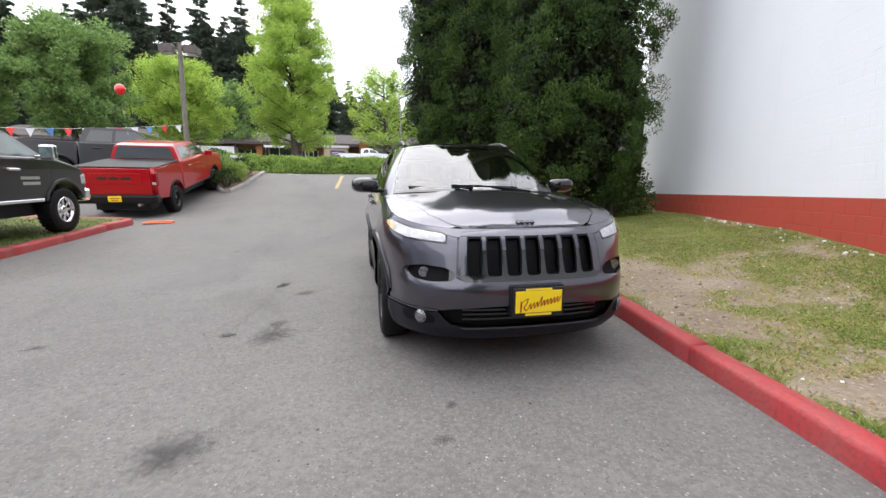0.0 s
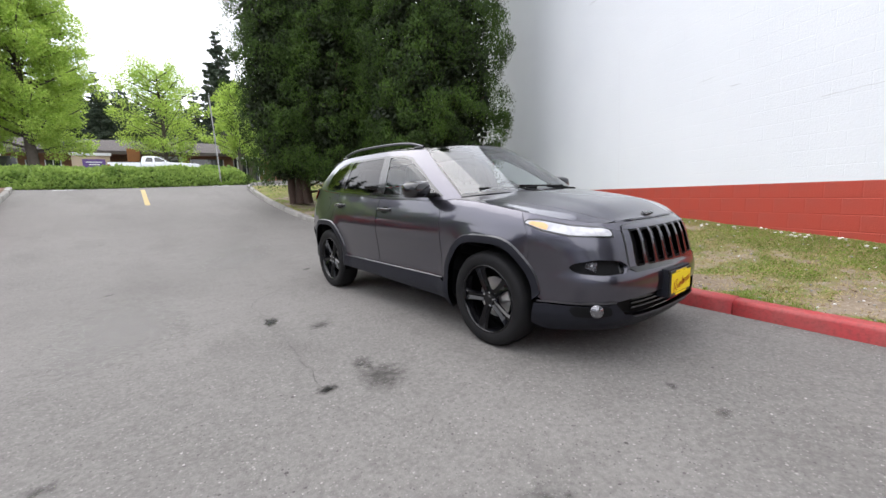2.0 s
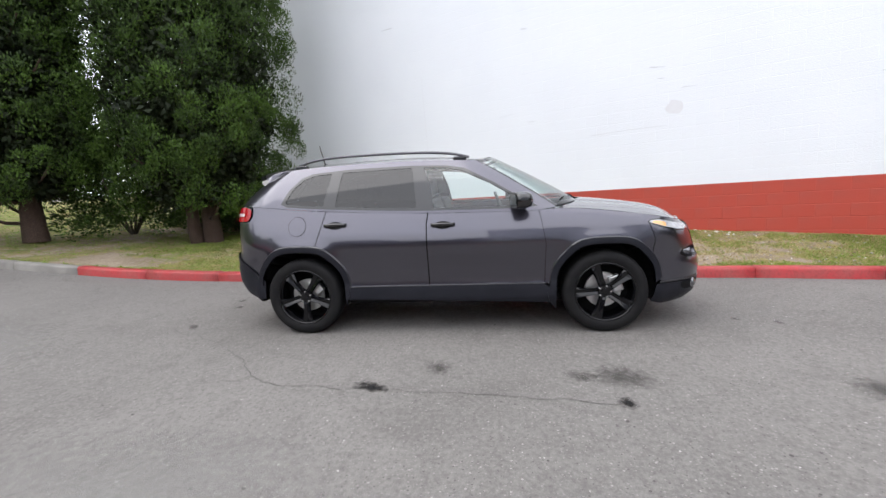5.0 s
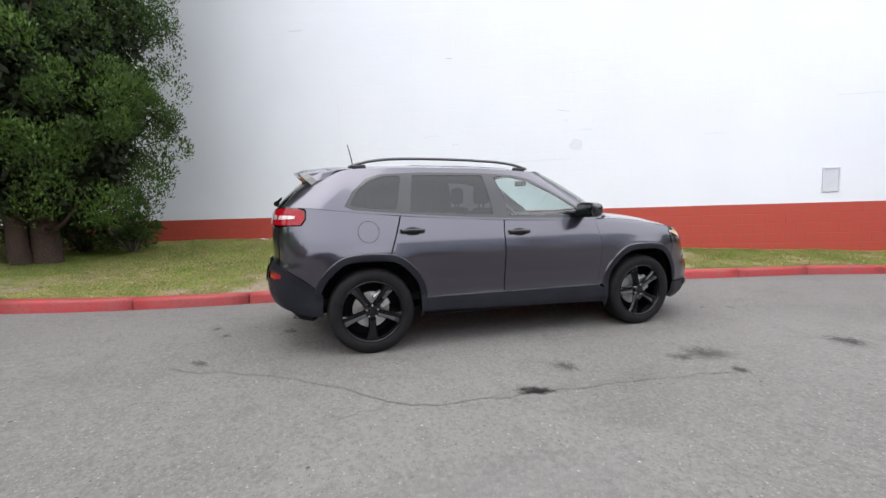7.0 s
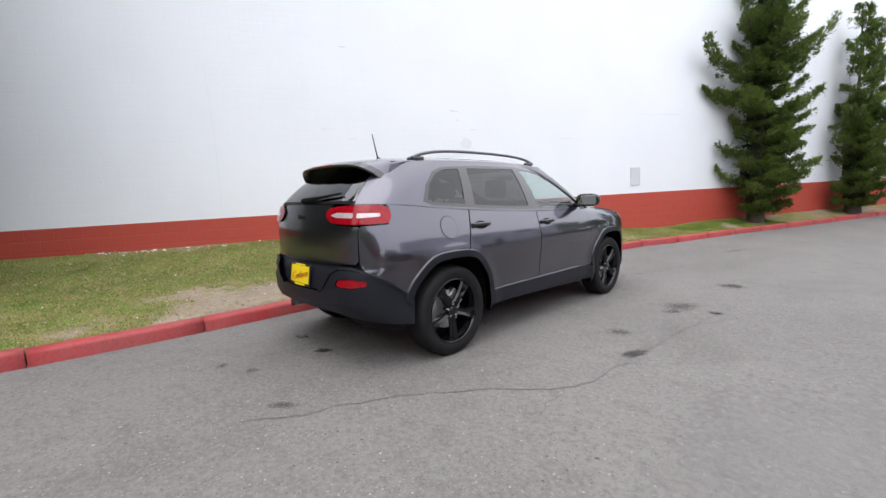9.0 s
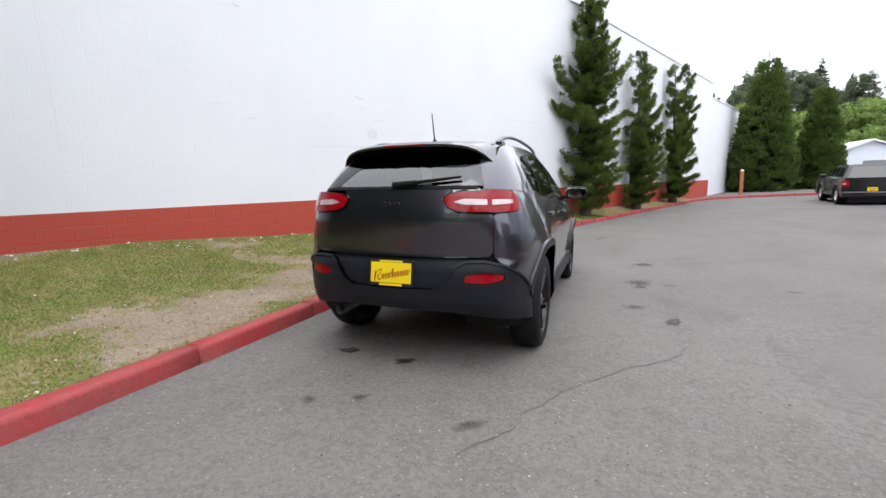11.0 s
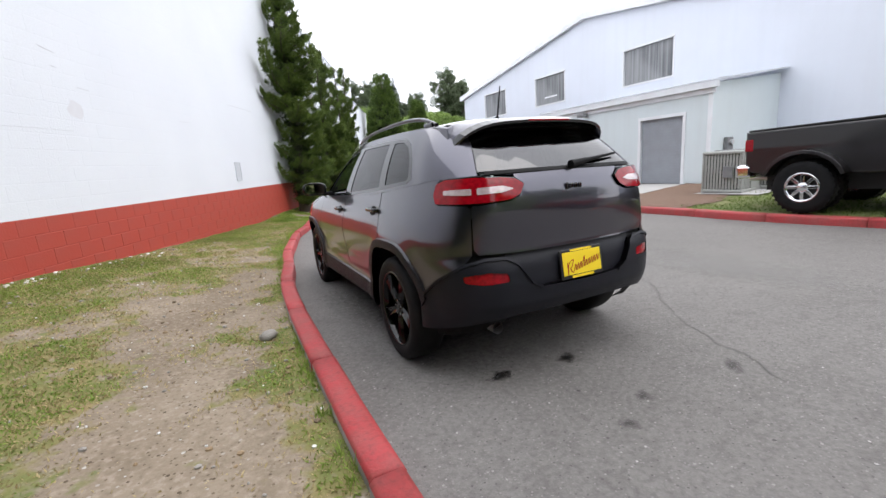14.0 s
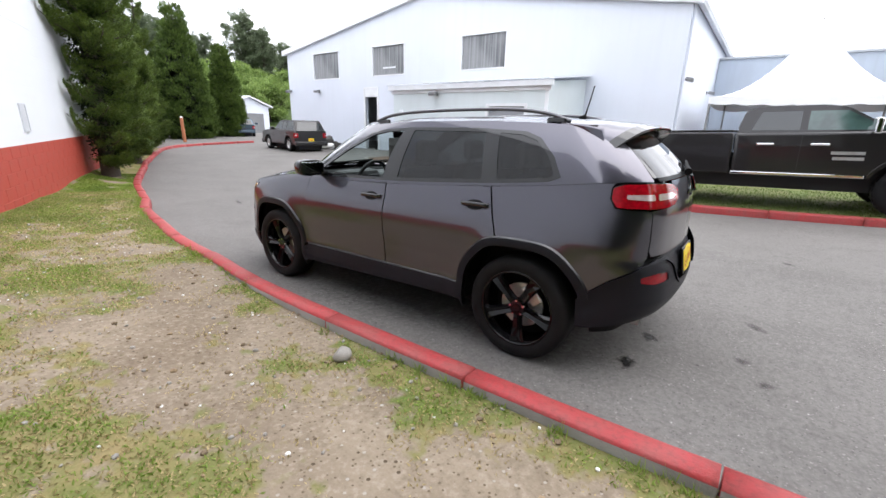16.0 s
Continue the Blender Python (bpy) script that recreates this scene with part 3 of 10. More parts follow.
TOP_Y = [(-2.32, 0.925), (-2.15, 0.935), (-2.0, 0.955), (-1.8, 0.995), (-1.5, 1.045), (-1.2, 1.085), (-0.95, 1.10), (-0.75, 1.085), (0.15, 1.10), (1.1, 1.150), (1.6, 1.195), (1.9, 1.225), (2.3, 1.235)]


def ease(a, b, v):
    t = min(max((v - a) / (b - a), 0), 1)
    return t * t * (3 - 2 * t)


def curve_at(v, table):
    """Smooth reading of a table."""
    a, b = next_pair(table)
    return sum(np.interp(v + d, a, b) for d in (-0.012, -0.006, 0, 0.006, 0.012)) / 5


S_F0, S_F1, S_R0, S_R1 = s_front(0.60), s_side(-1.70), s_side(1.78), s_rear(0.55)
WHEELS, WHEEL_Z, TYRE_R = (-1.35, 1.385), 0.358, 0.362


def top_at(s):
    y = np.interp(abs(s), RS, RY)
    return sum(np.interp(y + d, *next_pair(TOP_Y)) for d in (-0.08, 0, 0.08)) / 3


def skin(s, z, off=0.0):
    """A point of the lower body: s metres round the ring from the nose, at height z, off metres proud of the skin."""
    a = abs(s)
    if a > RING_LEN:
        a, s = 2 * RING_LEN - a, -s
    i = min(max(a / 0.01, 0), len(RING) - 1.001)
    k, f = int(i), i - int(i)
    p = RING[k].lerp(RING[k + 1], f)
    n = RING_N[k].lerp(RING_N[k + 1], f).normalized()
    wf, wr = 1 - ease(S_F0, S_F1, a), ease(S_R0, S_R1, a)
    inset = wf * curve_at(z, PROFILE_FRONT) + wr * curve_at(z, PROFILE_REAR) + (1 - wf - wr) * curve_at(z, PROFILE_SIDE)
    gap = top_at(a) - z
    inset += 0.022 * math.exp(-max(gap, -0.02) / 0.028) * (1 - wr) * (1 - ease(-1.2, -0.6, p.y))
    for wy in WHEELS:
        r = math.hypot(p.y - wy, z - WHEEL_Z)
        inset -= 0.016 * math.exp(-((r - 0.46) / 0.075) ** 2) * (1 - wf * 0.6) * (1 - wr)
    p = p + n * (off - inset)
    return Vector((p.x if s >= 0 else -p.x, p.y, z))


# plan of the bonnet and wing tops
EDGE = [skin(v, top_at(v)) for v in np.arange(0, s_side(-0.55), 0.02)]
EDGE_Y, EDGE_X = [e.y for e in EDGE], [e.x for e in EDGE]
HOOD_Z = [(-2.30, 0.90), (-2.16, 0.925), (-2.10, 0.965), (-2.0, 1.015), (-1.9, 1.052), (-1.66, 1.09), (-1.4, 1.122), (-1.2, 1.14), (-0.8, 1.17)]


def bonnet(x, y, off=0.0):
    xe = np.interp(y, EDGE_Y, EDGE_X)
    ze = np.interp(y, EDGE_Y, [e.z for e in EDGE])
    zc = sum(np.interp(y + d, *next_pair(HOOD_Z)) for d in (-0.05, 0, 0.05)) / 3
    q = min(abs(x) / max(xe, 0.50), 1.0)
    bulge = 0.012 * (1 - ease(0.30, 0.46, abs(x))) * ease(-2.15, -1.95, y)
    return Vector((x, y, ze + (max(zc, ze) - ze) * (1 - q ** 2.6) + bulge + off))


# glasshouse: knots of its foot and of the roof's edge
def foot(y):
    s = s_side(y)
    return skin(s, top_at(s))


def foot_rear(x):
    s = s_rear(x)
    return skin(s, top_at(s))


FOOT = [Vector((0, -1.235, 1.135)), Vector((0.34, -1.205, 1.133)), Vector((0.60, -1.10, 1.125)), Vector((0.775, -0.93, 1.105))] + [foot(y) for y in (-0.72, -0.3, 0.3, 0.9, 1.3, 1.6, 1.85)] + [foot_rear(0.62), foot_rear(0.33), foot_rear(0.0)]
ROOF = [Vector(v) for v in ((0, -0.42, 1.592), (0.29, -0.40, 1.588), (0.50, -0.34, 1.572), (0.580, -0.24, 1.556), (0.605, -0.08, 1.562), (0.622, 0.14, 1.572), (0.632, 0.40, 1.577), (0.632, 0.88, 1.575), (0.622, 1.20, 1.568),
                            (0.605, 1.42, 1.558), (0.575, 1.60, 1.545), (0.48, 1.72, 1.535), (0.26, 1.775, 1.548), (0.0, 1.79, 1.552))]


def rounded(pts, per=20):
    out = []
    for i in range(len(pts) - 1):
        a, b, c, d = pts[max(i - 1, 0)], pts[i], pts[i + 1], pts[min(i + 2, len(pts) - 1)]
        for k in range(per):
            t = k / per
            out.append(0.5 * ((2 * b) + (c - a) * t + (2 * a - 5 * b + 4 * c - d) * t * t + (3 * b - a - 3 * c + d) * t ** 3))
    return out + [pts[-1]]


FOOT_P, ROOF_P = rounded(FOOT), rounded(ROOF)
FOOT_S = np.concatenate([[0], np.cumsum([(b - a).length for a, b in zip(FOOT_P, FOOT_P[1:])])])
HOUSE_LEN = FOOT_S[-1]


def house(s, w, off=0.0):
    """A point of the glasshouse: s metres round its foot from the middle of the windscreen, w from 0 at the foot to 0.5 at the roof."""
    a = min(abs(s), HOUSE_LEN)
    if abs(s) > HOUSE_LEN:
        a, s = 2 * HOUSE_LEN - abs(s), -s
    i = np.interp(a, FOOT_S, range(len(FOOT_P)))
    k = min(int(i), len(FOOT_P) - 2)
    f = i - k
    lo, hi = FOOT_P[k].lerp(FOOT_P[k + 1], f), ROOF_P[k].lerp(ROOF_P[k + 1], f)
    d = FOOT_P[k + 1] - FOOT_P[k]
    d = Vector((d.y, -d.x, 0)).normalized()
    t = w / 0.5
    p = lo.lerp(hi, t) + d * (0.07 * t * (1 - t) + off) * 1.0
    p.z += 0.03 * t * (1 - t)
    return Vector((p.x if s >= 0 else -p.x, p.y, p.z))


S_A, S_C = FOOT_S[60], FOOT_S[220]


def sw(y, z):
    """Where the side of the glasshouse passes over y at height z."""
    best = None
    for s in np.arange(S_A - 0.25, S_C + 0.1, 0.02):
        lo, hi = 0.0, 0.5
        for _ in range(12):
            mid = (lo + hi) / 2
            lo, hi = (mid, hi) if house(s, mid).z < z else (lo, mid)
        dy = house(s, lo).y - y
        if best is None or abs(dy) < abs(best[0]):
            best = (dy, s, lo)
    return best[1], best[2]


def inside(p, poly):
    x, y, hit = p[0], p[1], False
    for (x0, y0), (x1, y1) in zip(poly, poly[1:] + poly[:1]):
        if (y0 > y) != (y1 > y) and x < (x1 - x0) * (y - y0) / (y1 - y0) + x0:
            hit = not hit
    return hit


def soften(poly, r):
    """Rounds the corners of an outline."""
    out = []
    for i, b in enumerate(poly):
        a, c = Vector(poly[i - 1]), Vector(poly[(i + 1) % len(poly)])
        b = Vector(b)
        u, v = a - b, c - b
        ra, rc = min(r, u.length * 0.45), min(r, v.length * 0.45)
        p, q = b + u.normalized() * ra, b + v.normalized() * rc
        for k in range(6):
            t = k / 5
            out.append(tuple((1 - t) ** 2 * p + 2 * t * (1 - t) * b + t * t * q))
    return out


def shrink(poly, d):
    """Moves an outline inwards by d."""
    area = sum(a[0] * b[1] - b[0] * a[1] for a, b in zip(poly, poly[1:] + poly[:1]))
    out = []
    for i, b in enumerate(poly):
        u, v = Vector(b) - Vector(poly[i - 1]), Vector(poly[(i + 1) % len(poly)]) - Vector(b)
        if u.length < 1e-7 or v.length < 1e-7:
            continue
        u.normalize(), v.normalize()
        n = Vector((-u.y - v.y, u.x + v.x))
        if n.length < 1e-6:
            continue
        n.normalize()
        k = d / max(0.5, abs(n.dot(Vector((-u.y, u.x)))))
        p = Vector(b) + n * (k if area > 0 else -k)
        out.append((p.x, p.y))
    return out


def walked(poly, step):
    out = []
    for a, b in zip(poly, poly[1:] + poly[:1]):
        n = max(1, int(math.ceil(math.hypot(b[0] - a[0], b[1] - a[1]) / step)))
        out += [(a[0] + (b[0] - a[0]) * k / n, a[1] + (b[1] - a[1]) * k / n) for k in range(n)]
    return out


def sheet(place, poly, holes=(), off=0.0, step=0.04, gap=0.0011, thick=0.014, flip=False):
    """Vertices, faces and normals of a panel cut to an outline on one of the skins."""
    poly = walked(shrink(poly, gap), step)
    holes = [walked(h, step) for h in holes]
    loops = [poly] + holes
    pts, edges = [], []
    for loop in loops:
        k = len(pts)
        pts += [Vector(p) for p in loop]
        edges += [(k + i, k + (i + 1) % len(loop)) for i in range(len(loop))]
    rim = len(pts)
    xs, ys = [p[0] for p in poly], [p[1] for p in poly]
    near = step * 0.45
    arr = np.array([tuple(p) for p in pts])
    for gx in np.arange(min(xs) + step / 2, max(xs), step):
        for gy in np.arange(min(ys) + step / 2, max(ys), step):
            if inside((gx, gy), poly) and not any(inside((gx, gy), h) for h in holes) and np.hypot(arr[:, 0] - gx, arr[:, 1] - gy).min() > near:
                pts.append(Vector((gx, gy)))
    co, _, tri, *_ = delaunay_2d_cdt(pts, edges, [], 0, 1e-6)
    faces = []
    for f in tri:
        cx, cy = sum(co[i].x for i in f) / len(f), sum(co[i].y for i in f) / len(f)
        if inside((cx, cy), poly) and not any(inside((cx, cy), h) for h in holes):
            faces.append(tuple(f))
    verts, normals = [], []
    for c in co:
        p = place(c.x, c.y, off)
        n = (place(c.x + 0.004, c.y, off) - place(c.x - 0.004, c.y, off)).cross(place(c.x, c.y + 0.004, off) - place(c.x, c.y - 0.004, off)).normalized()
        verts.append(p)
        normals.append(-n if flip else n)
    turned = 0.0
    for f in faces:
        a, b, c = (verts[i] for i in f[:3])
        turned += (b - a).cross(c - a).dot(normals[f[0]])
    if turned < 0:
        faces = [f[::-1] for f in faces]
    if thick:
        for loop in loops:
            idx = [min(range(len(co)), key=lambda i, p=p: (co[i] - Vector(p)).length_squared) for p in loop]
            k = len(verts)
            for i in idx:
                inward = verts[i] - normals[i] * thick
                verts += [verts[i].copy(), inward]
                normals += [normals[i], normals[i]]
            n = len(idx)
            for i in range(n):
                j = (i + 1) % n
                faces.append((k + 2 * i, k + 2 * i + 1, k + 2 * j + 1, k + 2 * j))
    return verts, faces, normals


def emit(name, sheets, mat, parent, label="", mirror=False):
    """One mesh from one or more sheets, shaded by the true slope of the skin."""
    verts, faces, normals = [], [], []
    for v, f, n in sheets:
        k = len(verts)
        verts += [(-p.x if mirror else p.x, p.y, p.z) for p in v]
        normals += [(-p.x if mirror else p.x, p.y, p.z) for p in n]
        faces += [tuple(i + k for i in (q[::-1] if mirror else q)) for q in f]
    ob = mesh(name, verts, faces, mat, parent, label)
    smooth(ob)
    ob.data.normals_split_custom_set_from_vertices(normals)
    return ob


def both(name, sheets, mat, parent, label=""):
    return emit(name, sheets, mat, parent, label), emit(name, sheets, mat, parent, label, True)


def arch_radius(a):
    """The wheel openings are squared off: a flat top, slanting shoulders and upright sides, with rounded corners."""
    c, s = abs(math.cos(a)), math.sin(a)
    sides_ = [s / 0.445, (0.735 * c + 0.679 * s) / 0.466, c / 0.43, 1 / 0.55]
    return sum(max(v, 0.0) ** 14 for v in sides_) ** (-1 / 14)


def arch(wy, out, a0, a1, n=18):
    """Part of a wheel opening, widened by out."""
    return [(s_side(wy + (arch_radius(a) + out) * math.cos(a)), WHEEL_Z + (arch_radius(a) + out) * math.sin(a)) for a in np.linspace(radians(a0), radians(a1), n)]


def raised(lo, hi, deep):
    """The skin with a sloping edge: deep metres proud along one line, flush along the other; s runs along, the second number across."""
    def place(u, v, off=0.0):
        s, z = (a + (b - a) * v for a, b in zip(lo(u), hi(u)))
        return skin(s, z, off + deep * (1 - v))
    return place


def wheel(parent, m, label=""):
    """A tyre on a five-spoke black rim, with brake disc and hub; its outer face looks along +x."""
    e = new("wheel")
    e.parent, e.matrix_basis, e.empty_display_size = parent, m, 0.1
    prof = [(-0.10, 0.258), (-0.112, 0.276), (-0.114, 0.312), (-0.104, 0.342), (-0.085, 0.356), (-0.04, TYRE_R), (0.04, TYRE_R), (0.085, 0.356), (0.104, 0.342), (0.114, 0.312), (0.112, 0.276), (0.10, 0.258)]
    n = 56
    vs = [(x, r * math.cos(2 * math.pi * i / n), r * math.sin(2 * math.pi * i / n)) for i in range(n) for x, r in prof]
    k = len(prof)
    fs = [(i * k + j, i * k + j + 1, (i + 1) % n * k + j + 1, (i + 1) % n * k + j) for i in range(n) for j in range(k - 1)]
    smooth(mesh("tyre", vs, [f[::-1] for f in fs], M_TYRE, e))
    prof = [(0.102, 0.261), (0.108, 0.254), (0.098, 0.246), (0.03, 0.234), (-0.09, 0.234), (-0.10, 0.261)]
    k = len(prof)
    vs = [(x, r * math.cos(2 * math.pi * i / n), r * math.sin(2 * math.pi * i / n)) for i in range(n) for x, r in prof]
    fs = [(i * k + j, i * k + j + 1, (i + 1) % n * k + j + 1, (i + 1) % n * k + j) for i in range(n) for j in range(k - 1)]
    rim = smooth(mesh("rim", vs, fs, M_RIM, e, "gloss black alloy rim"))
    for q in range(5):
        bm = bmesh.new()
        rows = [(0.035, 0.040, 0.072, 0.03), (0.075, 0.036, 0.084, 0.03), (0.14, 0.038, 0.090, 0.028), (0.205, 0.050, 0.095, 0.022), (0.244, 0.064, 0.094, 0.02)]
        grid = []
        for r, w, x, d in rows:
            grid.append([bm.verts.new(v) for v in ((x - d, -w * 0.92, r), (x - 0.016, -w * 0.88, r), (x, -w * 0.62, r), (x - 0.014, 0, r), (x, w * 0.62, r), (x - 0.016, w * 0.88, r), (x - d, w * 0.92, r))])
        for a, b in zip(grid, grid[1:]):
            for j in range(6):
                bm.faces.new((a[j], a[j + 1], b[j + 1], b[j]))
        bmesh.ops.recalc_face_normals(bm, faces=bm.faces)
        bmesh.ops.rotate(bm, verts=bm.verts, matrix=Matrix.Rotation(2 * math.pi * q / 5, 3, "X"))
        put("spoke", bm, M_RIM, e)
    bm = bmesh.new()
    tube(bm, (0.03, 0, 0), (0.078, 0, 0), 0.062, 0.052, 24)
    tube(bm, (0.078, 0, 0), (0.084, 0, 0), 0.030, 0.026, 20)
    put("hub_cap", bm, M_RIM, e)
    for q in range(5):
        bm = bmesh.new()
        a = 2 * math.pi * (q + 0.5) / 5
        tube(bm, (0.05, 0.05 * math.sin(a), 0.05 * math.cos(a)), (0.083, 0.05 * math.sin(a), 0.05 * math.cos(a)), 0.009, 0.008, 6)
        put("wheel_nut", bm, M_CHROME, e)
    bm = bmesh.new()
    tube(bm, (-0.02, 0, 0), (0.0, 0, 0), 0.155, 0.155, 36)
    put("brake_disc", bm, M_STEEL, e)
    bm = bmesh.new()
    box(bm, -0.03, 0.07, -0.06, 0.03, 0.165, 0.09, 0.012)
    put("brake_calliper", bm, M_STEEL, e)
    # dark disc added behind the spokes, standing in for shade in the wheel well
    bm = bmesh.new()
    tube(bm, (-0.10, 0, 0), (-0.085, 0, 0), 0.236, 0.236, 36)
    put("dust_shield", bm, M_DARK, e)
    return e


def squiggle(bm, half, height, y0, seed):
    """A slanting pen line like unreadable script: a tall capital loop, then low waves, in the plane y = y0."""
    pts = [(-half, 0.9 * height), (-half + 0.02, -0.1 * height), (-half + 0.012, 0.75 * height), (-half + 0.045, 0.95 * height), (-half + 0.04, 0.45 * height), (-half + 0.03, 0.35 * height), (-half + 0.058, -0.05 * height)]
    x, k = -half + 0.07, 0
    while x < half:
        pts.append((x, (0.5 if k % 2 == 0 else 0.0) * height + (0.35 * height if k == 6 else 0)))
        x += 0.0095 if k % 2 else 0.0125
        k += 1
    line = rounded([Vector((px, 0, pz)) for px, pz in pts], 6)
    for a, b in zip(line, line[1:]):
        d = b - a
        if d.length < 1e-5:
            continue
        n = Vector((-d.z, 0, d.x)).normalized() * 0.0032
        lift = Vector((0, 0, -height * 0.42))
        quad = [p + lift + Vector((0.28 * p.z, y0, 0.20 * p.x)) for p in (a - n - d * 0.15, b - n + d * 0.15, b + n + d * 0.15, a + n - d * 0.15)]
        bm.faces.new([bm.verts.new(p) for p in quad])
    bmesh.ops.solidify(bm, geom=bm.faces[:], thickness=0.0008)


def number_plate(parent, name, m, label):
    """A yellow dealer plate in a black frame, with script-like strokes and a line of small marks."""
    e = new(name)
    e.parent, e.matrix_basis, e.empty_display_size = parent, m, 0.1
    e["label"] = label
    bm = bmesh.new()
    box(bm, -0.165, -0.006, -0.088, 0.165, 0.006, 0.088, 0.005)
    put("plate_frame", bm, M_PLATE_BLACK, e)
    bm = bmesh.new()
    box(bm, -0.150, -0.0095, -0.066, 0.150, -0.0045, 0.070, 0.002)
    put("plate_sheet", bm, M_YELLOW, e, "yellow sheet")
    bm = bmesh.new()
    squiggle(bm, 0.135, 0.075, -0.0105, 4)
    put("script", bm, M_PLATE_RED, e, "red script strokes")
    bm = bmesh.new()
    box(bm, -0.085, -0.0075, 0.0725, 0.085, -0.0055, 0.084)
    put("frame_band", bm, M_YELLOW, e)
    bm = bmesh.new()
    box(bm, -0.085, -0.0075, -0.085, 0.085, -0.0055, -0.070)
    put("frame_band", bm, M_YELLOW, e)
    return e


def emblem(parent, m):
    """The maker's badge as four plain black shapes."""
    bm = bmesh.new()
    for x, w, h in ((-0.052, 0.020, 0.042), (-0.022, 0.026, 0.030), (0.012, 0.026, 0.030), (0.046, 0.026, 0.030)):
        box(bm, x - w / 2, -0.006, -h / 2, x + w / 2, 0.004, h / 2, 0.006)
    bmesh.ops.transform(bm, verts=bm.verts, matrix=m)
    return put("badge", bm, M_GLOSS, parent, "gloss black badge")


F, D, R = (lambda x, z: (s_front(x), z)), (lambda y, z: (s_side(y), z)), (lambda x, z: (s_rear(x), z))


def top_line(y0, y1, n=12, drop=0.0):
    return [(s_side(y), top_at(s_side(y)) - drop) for y in np.linspace(y0, y1, n)]


def mirrored(poly):
    """Closes a half outline given from the middle out and back with its mirror image."""
    return poly + [(-a, b) for a, b in poly[::-1]]


def wrapped(poly):
    """The same for outlines that meet in the middle of the tail."""
    return poly + [(2 * RING_LEN - a, b) for a, b in poly[::-1]]


def build_car(m):
    car = thing("parked_suv", "dark graphite metallic five-door SUV with black wheels parked beside the kerb", "car", m)
    body = new("body")
    body.parent, body.empty_display_size = car, 0.1
    body["label"] = "dark graphite metallic body shell"
    # inner shell, so that gaps and openings look dark
    for sgn in (1, -1):
        vs, fs = [], []
        ss = np.linspace(s_front(0.55), s_rear(0.50), 90)
        zs = np.linspace(0.30, 1.0, 10)
        for s in ss:
            y = np.interp(s, RS, RY)
            for z in np.linspace(0.30, min(1.0, top_at(s) - 0.05), 10):
                near = min(math.hypot(y - wy, z - WHEEL_Z) for wy in WHEELS)
                p = skin(s, z, -0.03 - (0.26 if near < 0.46 else 0))
                vs.append((p.x * sgn, p.y, p.z))
        k = len(zs)
        fs = [(i * k + j, (i + 1) * k + j, (i + 1) * k + j + 1, i * k + j + 1) for i in range(len(ss) - 1) for j in range(k - 1)]
        mesh("inner_liner", vs, fs, M_DARK, car)
    bm = bmesh.new()
    box(bm, -0.72, -2.0, 0.24, 0.72, 1.55, 0.34, 0.03)
    put("underfloor", bm, M_DARK, car)

    # --- sides ---
    rocker = 0.455
    up = lambda pts, lo: [p for p in pts if p[1] >= lo]
    bumper_cut = -1.80
    fender = [D(-0.838, 0.455), D(-0.853, 0.80), D(-0.825, 0.98)] + top_line(-0.804, -1.66, 14, 0.002) + [D(-1.708, 0.928), D(-1.750, 0.80)] + arch(-1.35, 0.02, 140, 12.5, 30)
    hood_line = [(0.435, -2.100), (0.50, -2.03), (0.60, -1.90), (0.67, -1.60), (0.725, -1.25), (0.735, -1.02)]
    ey = lambda y: np.interp(y, EDGE_Y, EDGE_X)
    wing_top = [(x + 0.003, y) for x, y in hood_line[2:]] + [(ey(y) - 0.001, y) for y in np.linspace(-0.90, -1.90, 15)]
    wing_nose = [(x + 0.003, y) for x, y in hood_line[:3]] + [(ey(y) - 0.001, y) for y in np.linspace(-1.90, -2.09, 10) if ey(y) > 0.46]
    both("fender", [sheet(skin, fender), sheet(bonnet, wing_top, step=0.05, gap=0.0), sheet(bonnet, wing_nose, step=0.04, gap=0.0)], M_PAINT, body)
    door_f = [D(-0.835, rocker + 0.004), D(-0.850, 0.80), D(-0.822, 0.98)] + top_line(-0.80, 0.165, 12, 0.003) + [D(0.180, 1.0), D(0.178, rocker + 0.004)]
    both("front_door", [sheet(skin, door_f)], M_PAINT, body)
    rear_edge = arch(1.385, 0.02, 109, 168, 18)
    door_r = [D(0.186, rocker + 0.004), D(0.188, 1.0)] + top_line(0.175, 1.12, 12, 0.003) + [D(1.165, 1.0)] + rear_edge
    door_r = [p for p in door_r]
    both("rear_door", [sheet(skin, door_r)], M_PAINT, body)
    quarter_arch = arch(1.385, 0.02, 24, 108, 20)
    quarter = [D(1.80, 0.545), D(1.95, 0.66), R(0.74, 0.755), R(0.70, 0.80), R(0.694, 1.06)] + [R(0.72, 1.073), D(1.940, 1.081), D(1.906, 1.135), D(1.911, 1.200), D(1.935, 1.222)] + top_line(1.935, 1.13, 12, 0.003) + [D(1.175, 1.0)] + quarter_arch[::-1]
    both("rear_quarter", [sheet(skin, quarter)], M_PAINT, body)
    for sgn in (False, True):
        # fuel flap only on the passenger's side
        if sgn:
            c = D(1.40, 1.025)
            emit("fuel_flap", [sheet(skin, [(c[0] + 0.085 * math.cos(a), c[1] + 0.085 * math.sin(a)) for a in np.linspace(0, 6.28, 30)[:-1]], off=0.0045, gap=0.0, thick=0.003)], M_PAINT, body, "", sgn)
            ring = [[(c[0] + q * math.cos(a), c[1] + q * math.sin(a)) for a in np.linspace(0, 6.28, 30)[:-1]] for q in (0.089, 0.084)]
